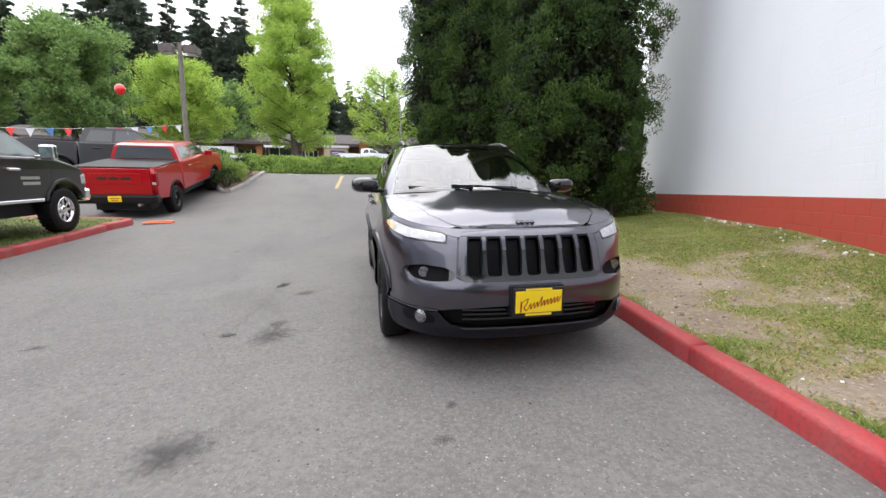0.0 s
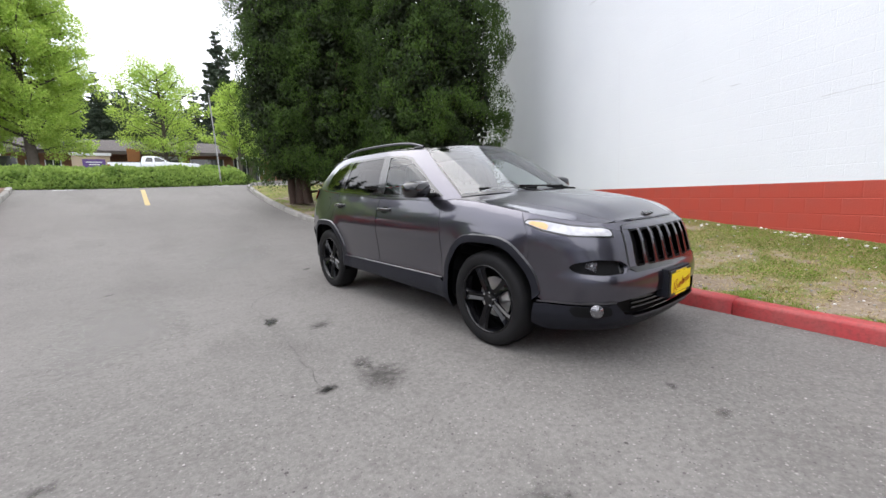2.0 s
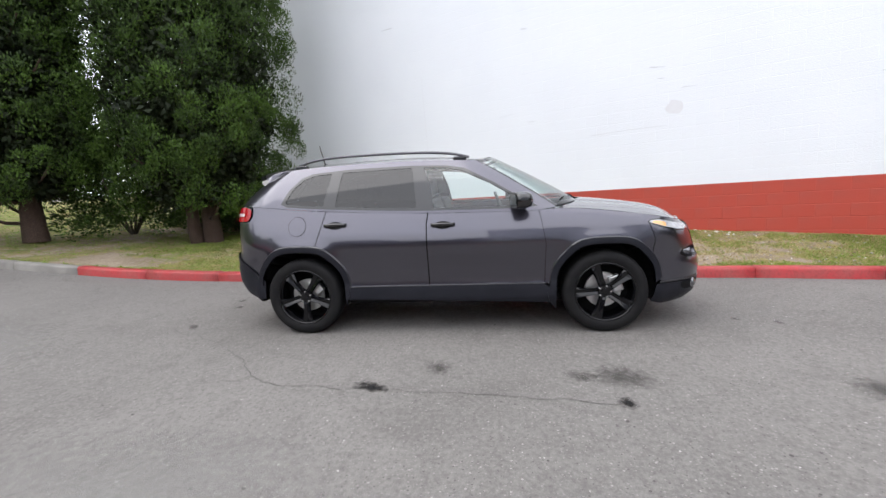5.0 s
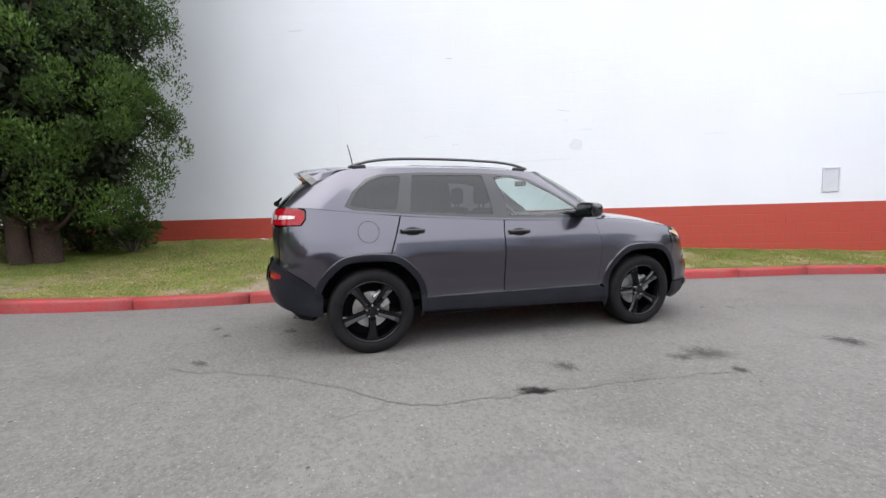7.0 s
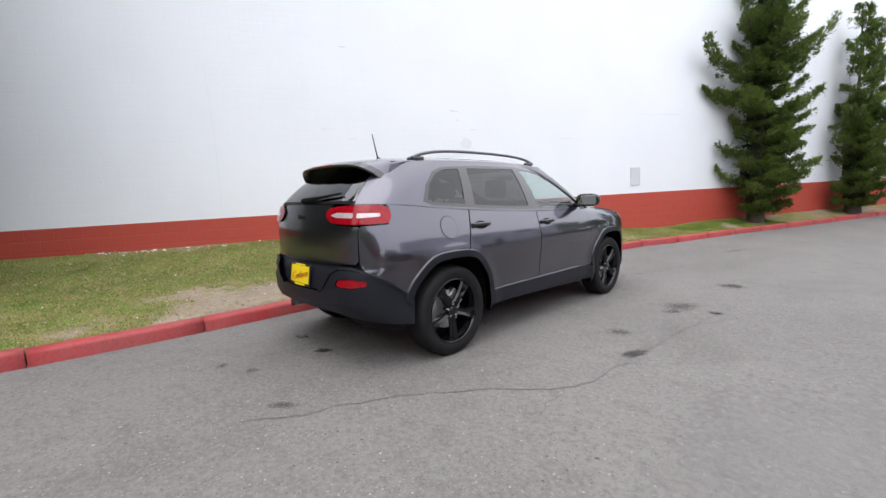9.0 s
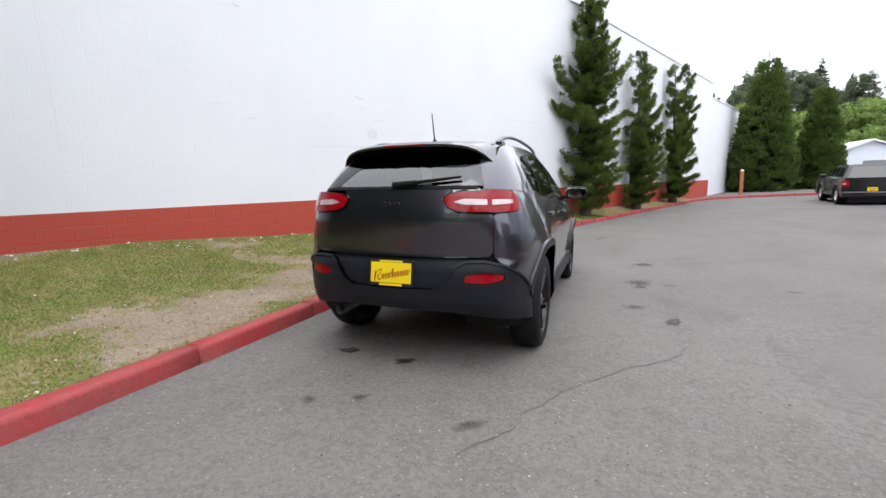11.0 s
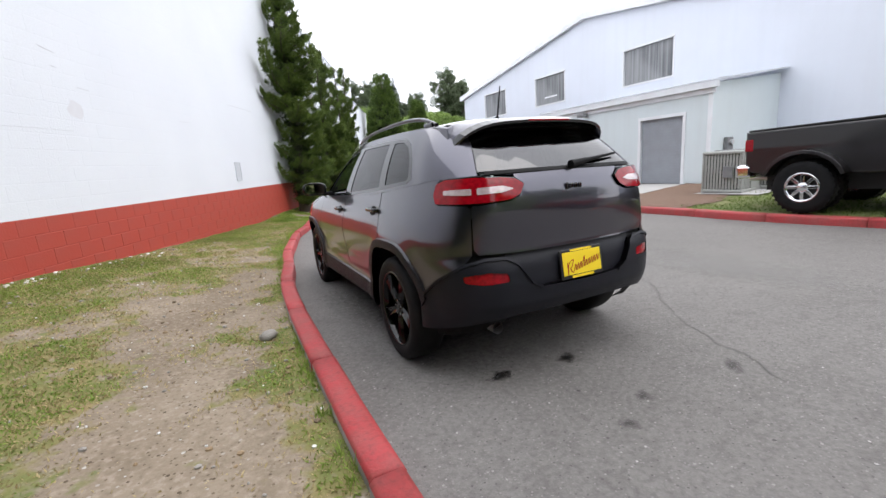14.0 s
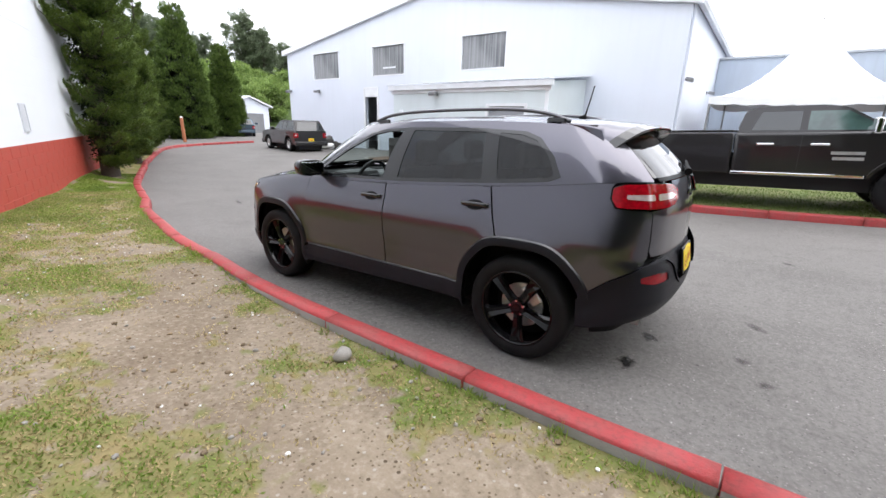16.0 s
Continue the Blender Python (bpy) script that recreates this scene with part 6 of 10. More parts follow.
sheet_over("ground_strip", [(-6.28, 6.2), (-6.34, 4.4), (-6.28, 2.6), (-6.17, 1.0), (-6.17, -0.3), (-6.27, -1.2), (-6.38, -3.3), (-6.65, -3.9), (-7.2, -4.1), (-8.6, -4.1), (-8.6, -1.4), (-9.8, -1.0), (-9.8, 6.6), (-7.2, 6.84), (-6.5, 6.65)], M_LAWN,
           "short green grass strip beneath the parked pickup", "grass", 0.12)
sheet_over("ground_bed", [(-7.05, -5.62), (-7.3, -6.0), (-7.72, -6.72), (-8.72, -8.86), (-9.62, -10.86), (-10.15, -11.8), (-11.45, -11.9), (-11.45, -6.6), (-8.5, -5.65)], M_MULCH, "brown bark mulch bed before the lean-to", "soil", 0.12)
sheet_over("ground_island_bed", [(-6.30, -1.3), (-6.38, -3.25), (-6.66, -3.86), (-7.2, -4.06), (-8.58, -4.06), (-8.58, -1.7), (-7.5, -1.25)], M_MULCH, "brown mulch at the end of the grass strip", "soil", 0.135)
sheet_over("ground_corner_bed", [(-8.6, -4.1), (-8.6, -1.0), (-11.45, -1.0), (-11.45, -4.6)], M_MULCH, "brown mulch between path and equipment slab", "soil", 0.115)
sheet_over("pavement_path", [(-6.6, -4.15), (-7.0, -4.2), (-8.6, -4.2), (-11.45, -4.65), (-11.45, -6.55), (-8.5, -5.6), (-6.9, -5.55)], M_SLAB, "pale concrete path to the roller door", "pavement", 0.10, rough=0.003)
sheet_over("pavement_slab", [(-8.5, -2.5), (-8.5, -1.05), (-10.6, -1.05), (-10.6, -2.5)], M_SLAB, "concrete slab beneath the air conditioners", "pavement", 0.15, rough=0.002)
# ---- trees, hedges and shrubs ----
def leaf_material(name, dark, light, glow=0.35, rough=0.6):
    """Leaves: a chance shade for each, and some light coming through."""
    m = bpy.data.materials.new(name)
    m.use_nodes = True
    n, l = m.node_tree.nodes, m.node_tree.links
    b, out = n["Principled BSDF"], n["Material Output"]
    geo, ramp, tr, mix = n.new("ShaderNodeNewGeometry"), n.new("ShaderNodeValToRGB"), n.new("ShaderNodeBsdfTranslucent"), n.new("ShaderNodeMixShader")
    ramp.color_ramp.elements[0].color, ramp.color_ramp.elements[1].color = (*dark, 1), (*light, 1)
    co, ns, add = n.new("ShaderNodeTexCoord"), n.new("ShaderNodeTexNoise"), n.new("ShaderNodeMath")
    ns.inputs["Scale"].default_value, ns.inputs["Detail"].default_value = 1.3, 3
    l.new(co.outputs["Object"], ns.inputs["Vector"])
    add.operation = "MULTIPLY_ADD"
    add.inputs[1].default_value = 0.55
    mr = n.new("ShaderNodeMapRange")
    mr.inputs["From Min"].default_value, mr.inputs["From Max"].default_value, mr.inputs["To Max"].default_value = 0.35, 0.65, 0.5
    l.new(ns.outputs["Fac"], mr.inputs["Value"])
    l.new(geo.outputs["Random Per Island"], add.inputs[0])
    l.new(mr.outputs[0], add.inputs[2])
    l.new(add.outputs[0], ramp.inputs["Fac"])
    l.new(ramp.outputs[0], b.inputs["Base Color"])
    l.new(ramp.outputs[0], tr.inputs["Color"])
    b.inputs["Roughness"].default_value, b.inputs["Specular IOR Level"].default_value = rough, 0.3
    mix.inputs[0].default_value = glow
    l.new(b.outputs[0], mix.inputs[1])
    l.new(tr.outputs[0], mix.inputs[2])
    l.new(mix.outputs[0], out.inputs["Surface"])
    return m


M_BARK = material("cedar_bark", (0.050, 0.031, 0.023), 0.95, second=(0.038, 0.024, 0.018), scale=9, fine=(0.10, 0.066, 0.05), fine_scale=50, bump=1.0, bump_scale=28)
M_BARK_GREY = material("grey_bark", (0.085, 0.07, 0.058), 0.95, second=(0.045, 0.038, 0.032), scale=6, bump=0.8, bump_scale=30)
M_CEDAR = leaf_material("cedar_foliage", (0.004, 0.012, 0.0025), (0.076, 0.142, 0.019), 0.08)
# near-black leaves: the shade inside a crown, put into the foliage colour
M_CROWN_SHADE = leaf_material("crown_shade", (0.008, 0.015, 0.005), (0.024, 0.036, 0.012), 0.1)
M_JUNIPER = leaf_material("juniper_foliage", (0.018, 0.040, 0.008), (0.165, 0.235, 0.046), 0.15)
M_ARBOR = leaf_material("arborvitae_foliage", (0.030, 0.055, 0.012), (0.115, 0.175, 0.036), 0.3)
M_LIME = leaf_material("fresh_leaves", (0.24, 0.38, 0.060), (0.52, 0.66, 0.15), 0.5)
M_MAPLE = leaf_material("mid_green_leaves", (0.095, 0.18, 0.055), (0.30, 0.43, 0.14), 0.45)
M_FIR = leaf_material("fir_needles", (0.034, 0.054, 0.038), (0.105, 0.138, 0.088), 0.25)
M_IVY = leaf_material("ivy_leaves", (0.10, 0.18, 0.035), (0.33, 0.45, 0.11), 0.4)
# hill greens are lifted, putting the distance haze into the leaf colour
M_HAZED_LEAF = leaf_material("hazed_hill_leaves", (0.080, 0.110, 0.065), (0.17, 0.21, 0.12), 0.3)
M_BUSH = leaf_material("shrub_leaves", (0.014, 0.036, 0.008), (0.075, 0.13, 0.025), 0.2)


def leaves(name, p, d, length, width, mat, parent=None, seed=1, face=None):
    """One mesh of many small folded leaves: places, ways they point, lengths, widths and the way they face."""
    p, d = np.asarray(p, float), np.asarray(d, float)
    n = len(p)
    r = np.random.default_rng(seed)
    d = d / (np.linalg.norm(d, axis=1, keepdims=True) + 1e-9)
    s = np.cross(d, r.normal(size=(n, 3)) if face is None else face)
    s /= np.linalg.norm(s, axis=1, keepdims=True) + 1e-9
    u = np.cross(s, d)
    L, W = np.broadcast_to(length, (n,))[:, None], np.broadcast_to(width, (n,))[:, None]
    mid = p + d * L * 0.5 + u * W * 0.25
    v = np.stack([p, mid + s * W * 0.5, p + d * L, mid - s * W * 0.5], axis=1).reshape(-1, 3)
    me = bpy.data.meshes.new(name)
    me.vertices.add(4 * n)
    me.vertices.foreach_set("co", v.ravel())
    me.loops.add(4 * n)
    me.loops.foreach_set("vertex_index", np.arange(4 * n, dtype=np.int32))
    me.polygons.add(n)
    me.polygons.foreach_set("loop_start", np.arange(0, 4 * n, 4, dtype=np.int32))
    me.update(calc_edges=True)
    me.materials.append(mat)
    ob = new(name, me)
    if parent:
        ob.parent = parent
    return ob


def limb(verts, faces, pts, radii, n=8):
    """Adds a tapering, bending limb to the lists."""
    base = len(verts)
    for i, p in enumerate(pts):
        d = (Vector(pts[min(i + 1, len(pts) - 1)]) - Vector(pts[max(i - 1, 0)])).normalized()
        a = d.orthogonal().normalized()
        b = d.cross(a)
        for k in range(n):
            t = k / n * math.tau
            w = 1 + 0.12 * noise.noise((p[0] * 3 + k, p[1] * 3, p[2] * 2))
            verts.append(tuple(Vector(p) + (a * math.cos(t) + b * math.sin(t)) * radii[i] * w))
    for i in range(len(pts) - 1):
        for k in range(n):
            faces.append((base + i * n + k, base + i * n + (k + 1) % n, base + (i + 1) * n + (k + 1) % n, base + (i + 1) * n + k))
    faces.append(tuple(base + (len(pts) - 1) * n + k for k in range(n)))


def trunk_points(r, height, bend=0.12, steps=9):
    out, x, y = [], 0.0, 0.0
    for i in range(steps):
        out.append((x, y, height * i / (steps - 1)))
        x += r.uniform(-bend, bend) * height / steps * 0.5
        y += r.uniform(-bend, bend) * height / steps * 0.5
    return out


def clumps(r, centres, axis_xy, per, size, up=0.5, out=1.0):
    """Leaf places and directions filling soft balls round the centres, pointing away from the axis and up."""
    c = np.repeat(centres, per, axis=0)
    n = len(c)
    off = r.normal(size=(n, 3))
    off /= np.linalg.norm(off, axis=1, keepdims=True)
    off *= (r.random(n) ** 0.45)[:, None] * np.repeat(size, per)[:, None]
    p = c + off * (1, 1, 0.8)
    rad = p - np.c_[np.broadcast_to(axis_xy, (n, 2)), p[:, 2]]
    rad /= np.linalg.norm(rad, axis=1, keepdims=True) + 1e-6
    d = rad * out + off / (np.linalg.norm(off, axis=1, keepdims=True) + 1e-6) * 0.7 + np.array((0, 0, up)) + r.normal(size=(n, 3)) * 0.35
    return p, d


def cedar(x, y, base, height, radius, low, seed, label, stems=1, count=400, per=95):
    """A dense dark columnar cedar: flared trunk, ragged skirts of upturned sprays, inner leaves coloured dark as shade.
    """
    t = thing("cedar_tree", label, "tree", pose(x, y, base), group="dark cedars beside the wall")
    r = np.random.default_rng(seed)
    verts, faces = [], []
    for s in range(stems):
        ox, oy = (0, 0) if s == 0 else (0.35 * math.cos(s * 2.4), 0.35 * math.sin(s * 2.4))
        pts = [(ox * (1 + q * 0.8) + 0.05 * math.sin(q * 3 + s), oy * (1 + q * 0.8), -0.15 + q * height * 0.8) for q in np.linspace(0, 1, 10)]
        rr = [(0.18 if s == 0 else 0.12) * (1.30 if i == 0 else 1.0 - 0.85 * i / 9) for i in range(10)]
        pts.insert(1, (ox * 1.02, oy * 1.02, 0.30))
        rr.insert(1, rr[0] * 0.88)
        limb(verts, faces, pts, rr, 14)
    smooth(mesh("trunk", verts, faces, M_BARK, t))
    for i in range(46):
        verts, faces = [], []
        z, a = low * 0.5 + (height - low) * (i / 46) ** 1.1, r.uniform(0, math.tau)
        ln = radius * r.uniform(0.6, 0.95) * (1 - 0.5 * z / height)
        pts = [(ln * q * math.cos(a + 0.25 * q), ln * q * math.sin(a + 0.25 * q), z + ln * (-0.35 * q + 0.75 * q * q)) for q in np.linspace(0, 1, 6)]
        limb(verts, faces, pts, [0.045 * (1 - 0.75 * q) + 0.006 for q in np.linspace(0, 1, 6)], 6)
        smooth(mesh("limb", verts, faces, M_BARK, t))
    z = low + (height - low) * r.random(count) ** 0.95
    a = r.uniform(0, math.tau, count)
    shape = np.interp(z, [low - 0.1, low + 0.5, low + 2.0, height * 0.55, height * 0.85, height], [0.75, 0.88, 1.0, 0.93, 0.6, 0.08])
    lump = np.array([noise.noise((math.cos(b) * 1.6 + seed, math.sin(b) * 1.6, c * 0.55)) for b, c in zip(a, z)])
    rr = radius * shape * (0.72 + 0.25 * r.random(count) ** 0.8) * (1 + 0.28 * lump)
    cen = np.c_[rr * np.cos(a), rr * np.sin(a), z]
    cen[:, 0] = np.minimum(cen[:, 0], WALL_A + WALL_B * (cen[:, 1] + y) - 0.42 - x)
    size = r.uniform(0.17, 0.42, count)
    ball = r.normal(size=(count * per, 3))
    ball /= np.linalg.norm(ball, axis=1, keepdims=True)
    outward = np.repeat(np.c_[np.cos(a), np.sin(a), np.full(count, 0.55)], per, axis=0)
    ball += outward * 0.45
    ball /= np.linalg.norm(ball, axis=1, keepdims=True)
    ball *= (0.55 + 0.45 * r.random(count * per) ** 0.8)[:, None]
    p = np.repeat(cen, per, axis=0) + ball * np.repeat(size, per)[:, None] * (1, 1, 1.15)
    d = ball * 0.6 + (0, 0, 0.8) + r.normal(size=ball.shape) * 0.35
    leaves("crown", p, d, r.uniform(0.035, 0.085, len(p)), r.uniform(0.018, 0.038, len(p)), M_CEDAR, t, seed, ball + r.normal(size=ball.shape) * 0.28)
    # inner leaves added in the shade colour, so gaps between sprays look deep
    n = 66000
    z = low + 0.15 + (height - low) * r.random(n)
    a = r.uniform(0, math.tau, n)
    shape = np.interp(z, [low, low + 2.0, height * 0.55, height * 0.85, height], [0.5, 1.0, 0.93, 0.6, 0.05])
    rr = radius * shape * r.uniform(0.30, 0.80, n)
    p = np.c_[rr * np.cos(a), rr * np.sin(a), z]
    leaves("inner_crown", p, r.normal(size=(n, 3)) + (0, 0, 0.3), 0.17, 0.085, M_CROWN_SHADE, t, seed + 50)
    return t


cedar(4.62, 6.25, 0.50, 14.5, 2.15, 0.70, 11, "dense dark green cedar with ragged upturned sprays beside the wall", 2, 820, 240)
cedar(3.25, 9.35, 0.95, 14.0, 1.62, 0.65, 12, "dark columnar cedar with a bare flared trunk on the grass verge", 1, 860, 170)
cedar(2.42, 10.85, 1.15, 14.0, 1.85, 0.6, 13, "narrow dark cedar with low drooping limbs at the road", 3, 820, 170)


def juniper(x, y, base, height, seed, label, profile, boughs, extra=(), leaders=()):
    """An upright conifer by the wall: flat tongues of pointed tufts, one over the other, turned up at their tips."""
    t = thing("wall_conifer", label, "tree", pose(x, y, base), group="conifers along the wall")
    r = np.random.default_rng(seed)
    pts = trunk_points(random.Random(seed), leaders[0][3] * 0.6 if leaders else height, 0.05)
    verts, faces = [], []
    limb(verts, faces, [(a, b, c - 0.12) for a, b, c in pts], [0.17 * (1.25 - i / 8) + 0.012 for i in range(9)], 10)
    smooth(mesh("trunk", verts, faces, M_BARK_GREY, t))
    foot_, axis_, long_ = [], [], []
    into = Vector((math.cos(radians(WALL_TURN)), math.sin(radians(WALL_TURN))))
    gap = (WALL_A + WALL_B * y - x) * math.cos(radians(WALL_TURN)) - 0.12

    def tongue(root, a, ln, rise, fat):
        """One bough and the feet, ways and lengths of its tufts."""
        d = Vector((math.cos(a), math.sin(a)))
        over = d.dot(into) * ln - gap
        if over > 0:
            d = (d - into * (1.6 * d.dot(into))).normalized()
        bend = r.uniform(-0.35, 0.35)
        at = lambda q: root + Vector((ln * q * (d.x - bend * q * d.y), ln * q * (d.y + bend * q * d.x), ln * (-0.10 * q + rise * q ** 2.8)))
        verts, faces = [], []
        limb(verts, faces, [at(q) for q in np.linspace(0, 1, 7)], [0.022 * (1 - 0.8 * q) + 0.006 for q in np.linspace(0, 1, 7)], 5)
        smooth(mesh("limb", verts, faces, M_BARK_GREY, t))
        for q in r.uniform(0.10, 1.0, int(10 + 34 * ln)) ** 0.8:
            way = (at(q + 0.05) - at(q - 0.05)).normalized()
            side = Vector((-d.y, d.x, 0)) * r.normal() + Vector((0, 0, 0.20 * r.normal()))
            wide_ = fat * (0.35 + 0.9 * math.sin(math.pi * min(q * 0.9 + 0.12, 1)))
            foot_.append(at(q) + side * wide_ * 0.5)
            axis_.append((way * 0.9 + side.normalized() * 0.5 + Vector((0, 0, r.uniform(0.05, 0.45)))).normalized())
            long_.append(r.uniform(0.11, 0.21) * (1.1 - 0.3 * q))

    hz, hr = [p_[0] for p_ in profile], [p_[1] for p_ in profile]
    z, turn_ = 0.30, 0.0
    while z < height - 0.1:
        for i in range(boughs if z < height * 0.6 else boughs - 1):
            ln = np.interp(z, hz, hr) * r.choice([0.6, 0.8, 0.95, 1.05, 1.15])
            turn_ += math.tau / boughs + r.uniform(-0.4, 0.4)
            tongue(Vector((0, 0, z + r.uniform(-0.07, 0.07))), turn_, ln, r.uniform(0.14, 0.40) + 0.25 * (z / height), 0.17 + 0.10 * ln)
        turn_ += 0.7
        z += 0.40
    for z, a, ln, rise in extra:
        tongue(Vector((0, 0, z)), a, ln, rise, 0.20)
        tongue(Vector((0, 0, z + 0.1)), a + 0.25, ln * 0.7, rise * 0.8, 0.18)
    for dx, dy, low, top in leaders:
        path = [Vector((dx * q ** 0.7, dy * q ** 0.7, low * 0.4 + (top - low * 0.4) * q)) for q in np.linspace(0, 1, 9)]
        verts, faces = [], []
        limb(verts, faces, path, [0.06 * (1 - 0.85 * q) + 0.008 for q in np.linspace(0, 1, 9)], 6)
        smooth(mesh("leader", verts, faces, M_BARK_GREY, t))
        for i in range(26):
            q = 0.22 + 0.77 * i / 26
            root = Vector((dx * q ** 0.7, dy * q ** 0.7, low * 0.4 + (top - low * 0.4) * q))
            tongue(root, r.uniform(0, math.tau), np.interp(q, [0.2, 0.6, 1], [0.75, 0.55, 0.16]) * r.uniform(0.6, 1.2), r.uniform(0.4, 0.9), 0.13)
    per = 40
    f, w, ll = (np.repeat(np.array([tuple(v) for v in k]) if k is not long_ else np.array(k), per, axis=0) for k in (foot_, axis_, long_))
    u = r.random(len(f))
    off = r.normal(size=f.shape) * (0.056 * (1.08 - u))[:, None]
    p = f + w * (ll * u)[:, None] + off
    away = (p[:, :2] @ np.array(into)) - gap
    p[:, :2] -= np.clip(away, 0, None)[:, None] * np.array(into)
    leaves("crown", p, w + off * 9.0 + r.normal(size=p.shape) * 0.22, r.uniform(0.04, 0.08, len(p)), r.uniform(0.014, 0.028, len(p)), M_JUNIPER, t, seed)
    # shade-coloured leaves round the trunk darken the gaps between tongues
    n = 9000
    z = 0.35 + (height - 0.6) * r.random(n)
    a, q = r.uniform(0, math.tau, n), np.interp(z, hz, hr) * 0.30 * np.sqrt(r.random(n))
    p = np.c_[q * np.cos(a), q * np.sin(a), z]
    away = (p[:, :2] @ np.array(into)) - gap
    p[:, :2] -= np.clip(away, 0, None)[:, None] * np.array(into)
    leaves("inner_crown", p, r.normal(size=(n, 3)), 0.12, 0.05, M_CROWN_SHADE, t, seed + 60)
    return t


juniper(-0.62, -11.9, 0.10, 8.6, 21, "tall upright conifer with upturned branches against the white wall",
        [(0.2, 0.6), (0.7, 1.15), (1.8, 1.35), (2.6, 1.0), (3.1, 1.25), (3.9, 0.8), (4.6, 1.0), (5.6, 0.75), (6.8, 0.5), (7.9, 0.28), (8.7, 0.08)], 5,
        [(4.0, radians(62), 2.2, 0.55), (4.2, radians(246), 2.1, 0.85), (3.4, radians(60), 1.9, 0.30), (5.0, radians(235), 1.4, 0.8), (5.2, radians(66), 1.3, 0.7), (2.0, radians(240), 1.8, 0.25)])
juniper(-2.60, -16.2, 0.05, 3.6, 22, "dark conifer with twin upright leaders by the wall", [(0.2, 0.6), (0.8, 1.0), (2.0, 1.05), (3.0, 0.7), (3.7, 0.25)], 5, (), [(0.1, 0.35, 3.1, 6.5), (-0.35, -0.45, 3.1, 6.1)])
juniper(-4.65, -20.9, 0.05, 3.6, 23, "dark conifer with several upturned leaders at the far wall", [(0.2, 0.6), (0.8, 1.0), (2.0, 1.05), (3.0, 0.7), (3.7, 0.25)], 5, (), [(0.25, 0.5, 3.2, 6.9), (-0.5, -0.3, 3.2, 7.0), (-0.1, 0.0, 3.2, 5.6)])


def arborvitae(x, y, base, height, radius, seed):
    """A dense cone of upright sprays, skirted to the ground."""
    t = thing("arborvitae", "dense green cone-shaped arborvitae at the end of the drive", "tree", pose(x, y, base), group="cone-shaped arborvitae")
    r = np.random.default_rng(seed)
    verts, faces = [], []
    limb(verts, faces, [(0, 0, -0.1), (0, 0, height * 0.5), (0.05, 0, height * 0.95)], [0.2, 0.12, 0.02], 8)
    smooth(mesh("trunk", verts, faces, M_BARK, t))
    n = 560
    z = height * (1 - np.sqrt(1 - 0.985 * r.random(n)))
    a = r.uniform(0, math.tau, n)
    rr = radius * np.interp(z / height, [0, 0.06, 0.25, 0.6, 1.0], [0.85, 1.0, 0.92, 0.52, 0.02]) * r.uniform(0.86, 1.03, n)
    p, d = clumps(r, np.c_[rr * np.cos(a), rr * np.sin(a), z + 0.15], (0, 0), 62, r.uniform(0.22, 0.42, n), 1.1, 0.6)
    leaves("crown", p, d, r.uniform(0.14, 0.30, len(p)), r.uniform(0.05, 0.10, len(p)), M_ARBOR, t, seed)
    # shade-coloured leaves fill the cone behind its outer sprays
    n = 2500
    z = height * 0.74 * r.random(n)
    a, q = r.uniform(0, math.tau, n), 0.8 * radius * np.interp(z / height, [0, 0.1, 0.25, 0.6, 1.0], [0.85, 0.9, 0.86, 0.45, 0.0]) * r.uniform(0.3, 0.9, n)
    leaves("inner_crown", np.c_[q * np.cos(a), q * np.sin(a), z], r.normal(size=(n, 3)), 0.6, 0.25, M_CROWN_SHADE, t, seed + 4)


arborvitae(-12.25, -34.5, 0.0, 10.9, 2.05, 31)
arborvitae(-16.3, -36.0, 0.0, 8.3, 1.5, 32)


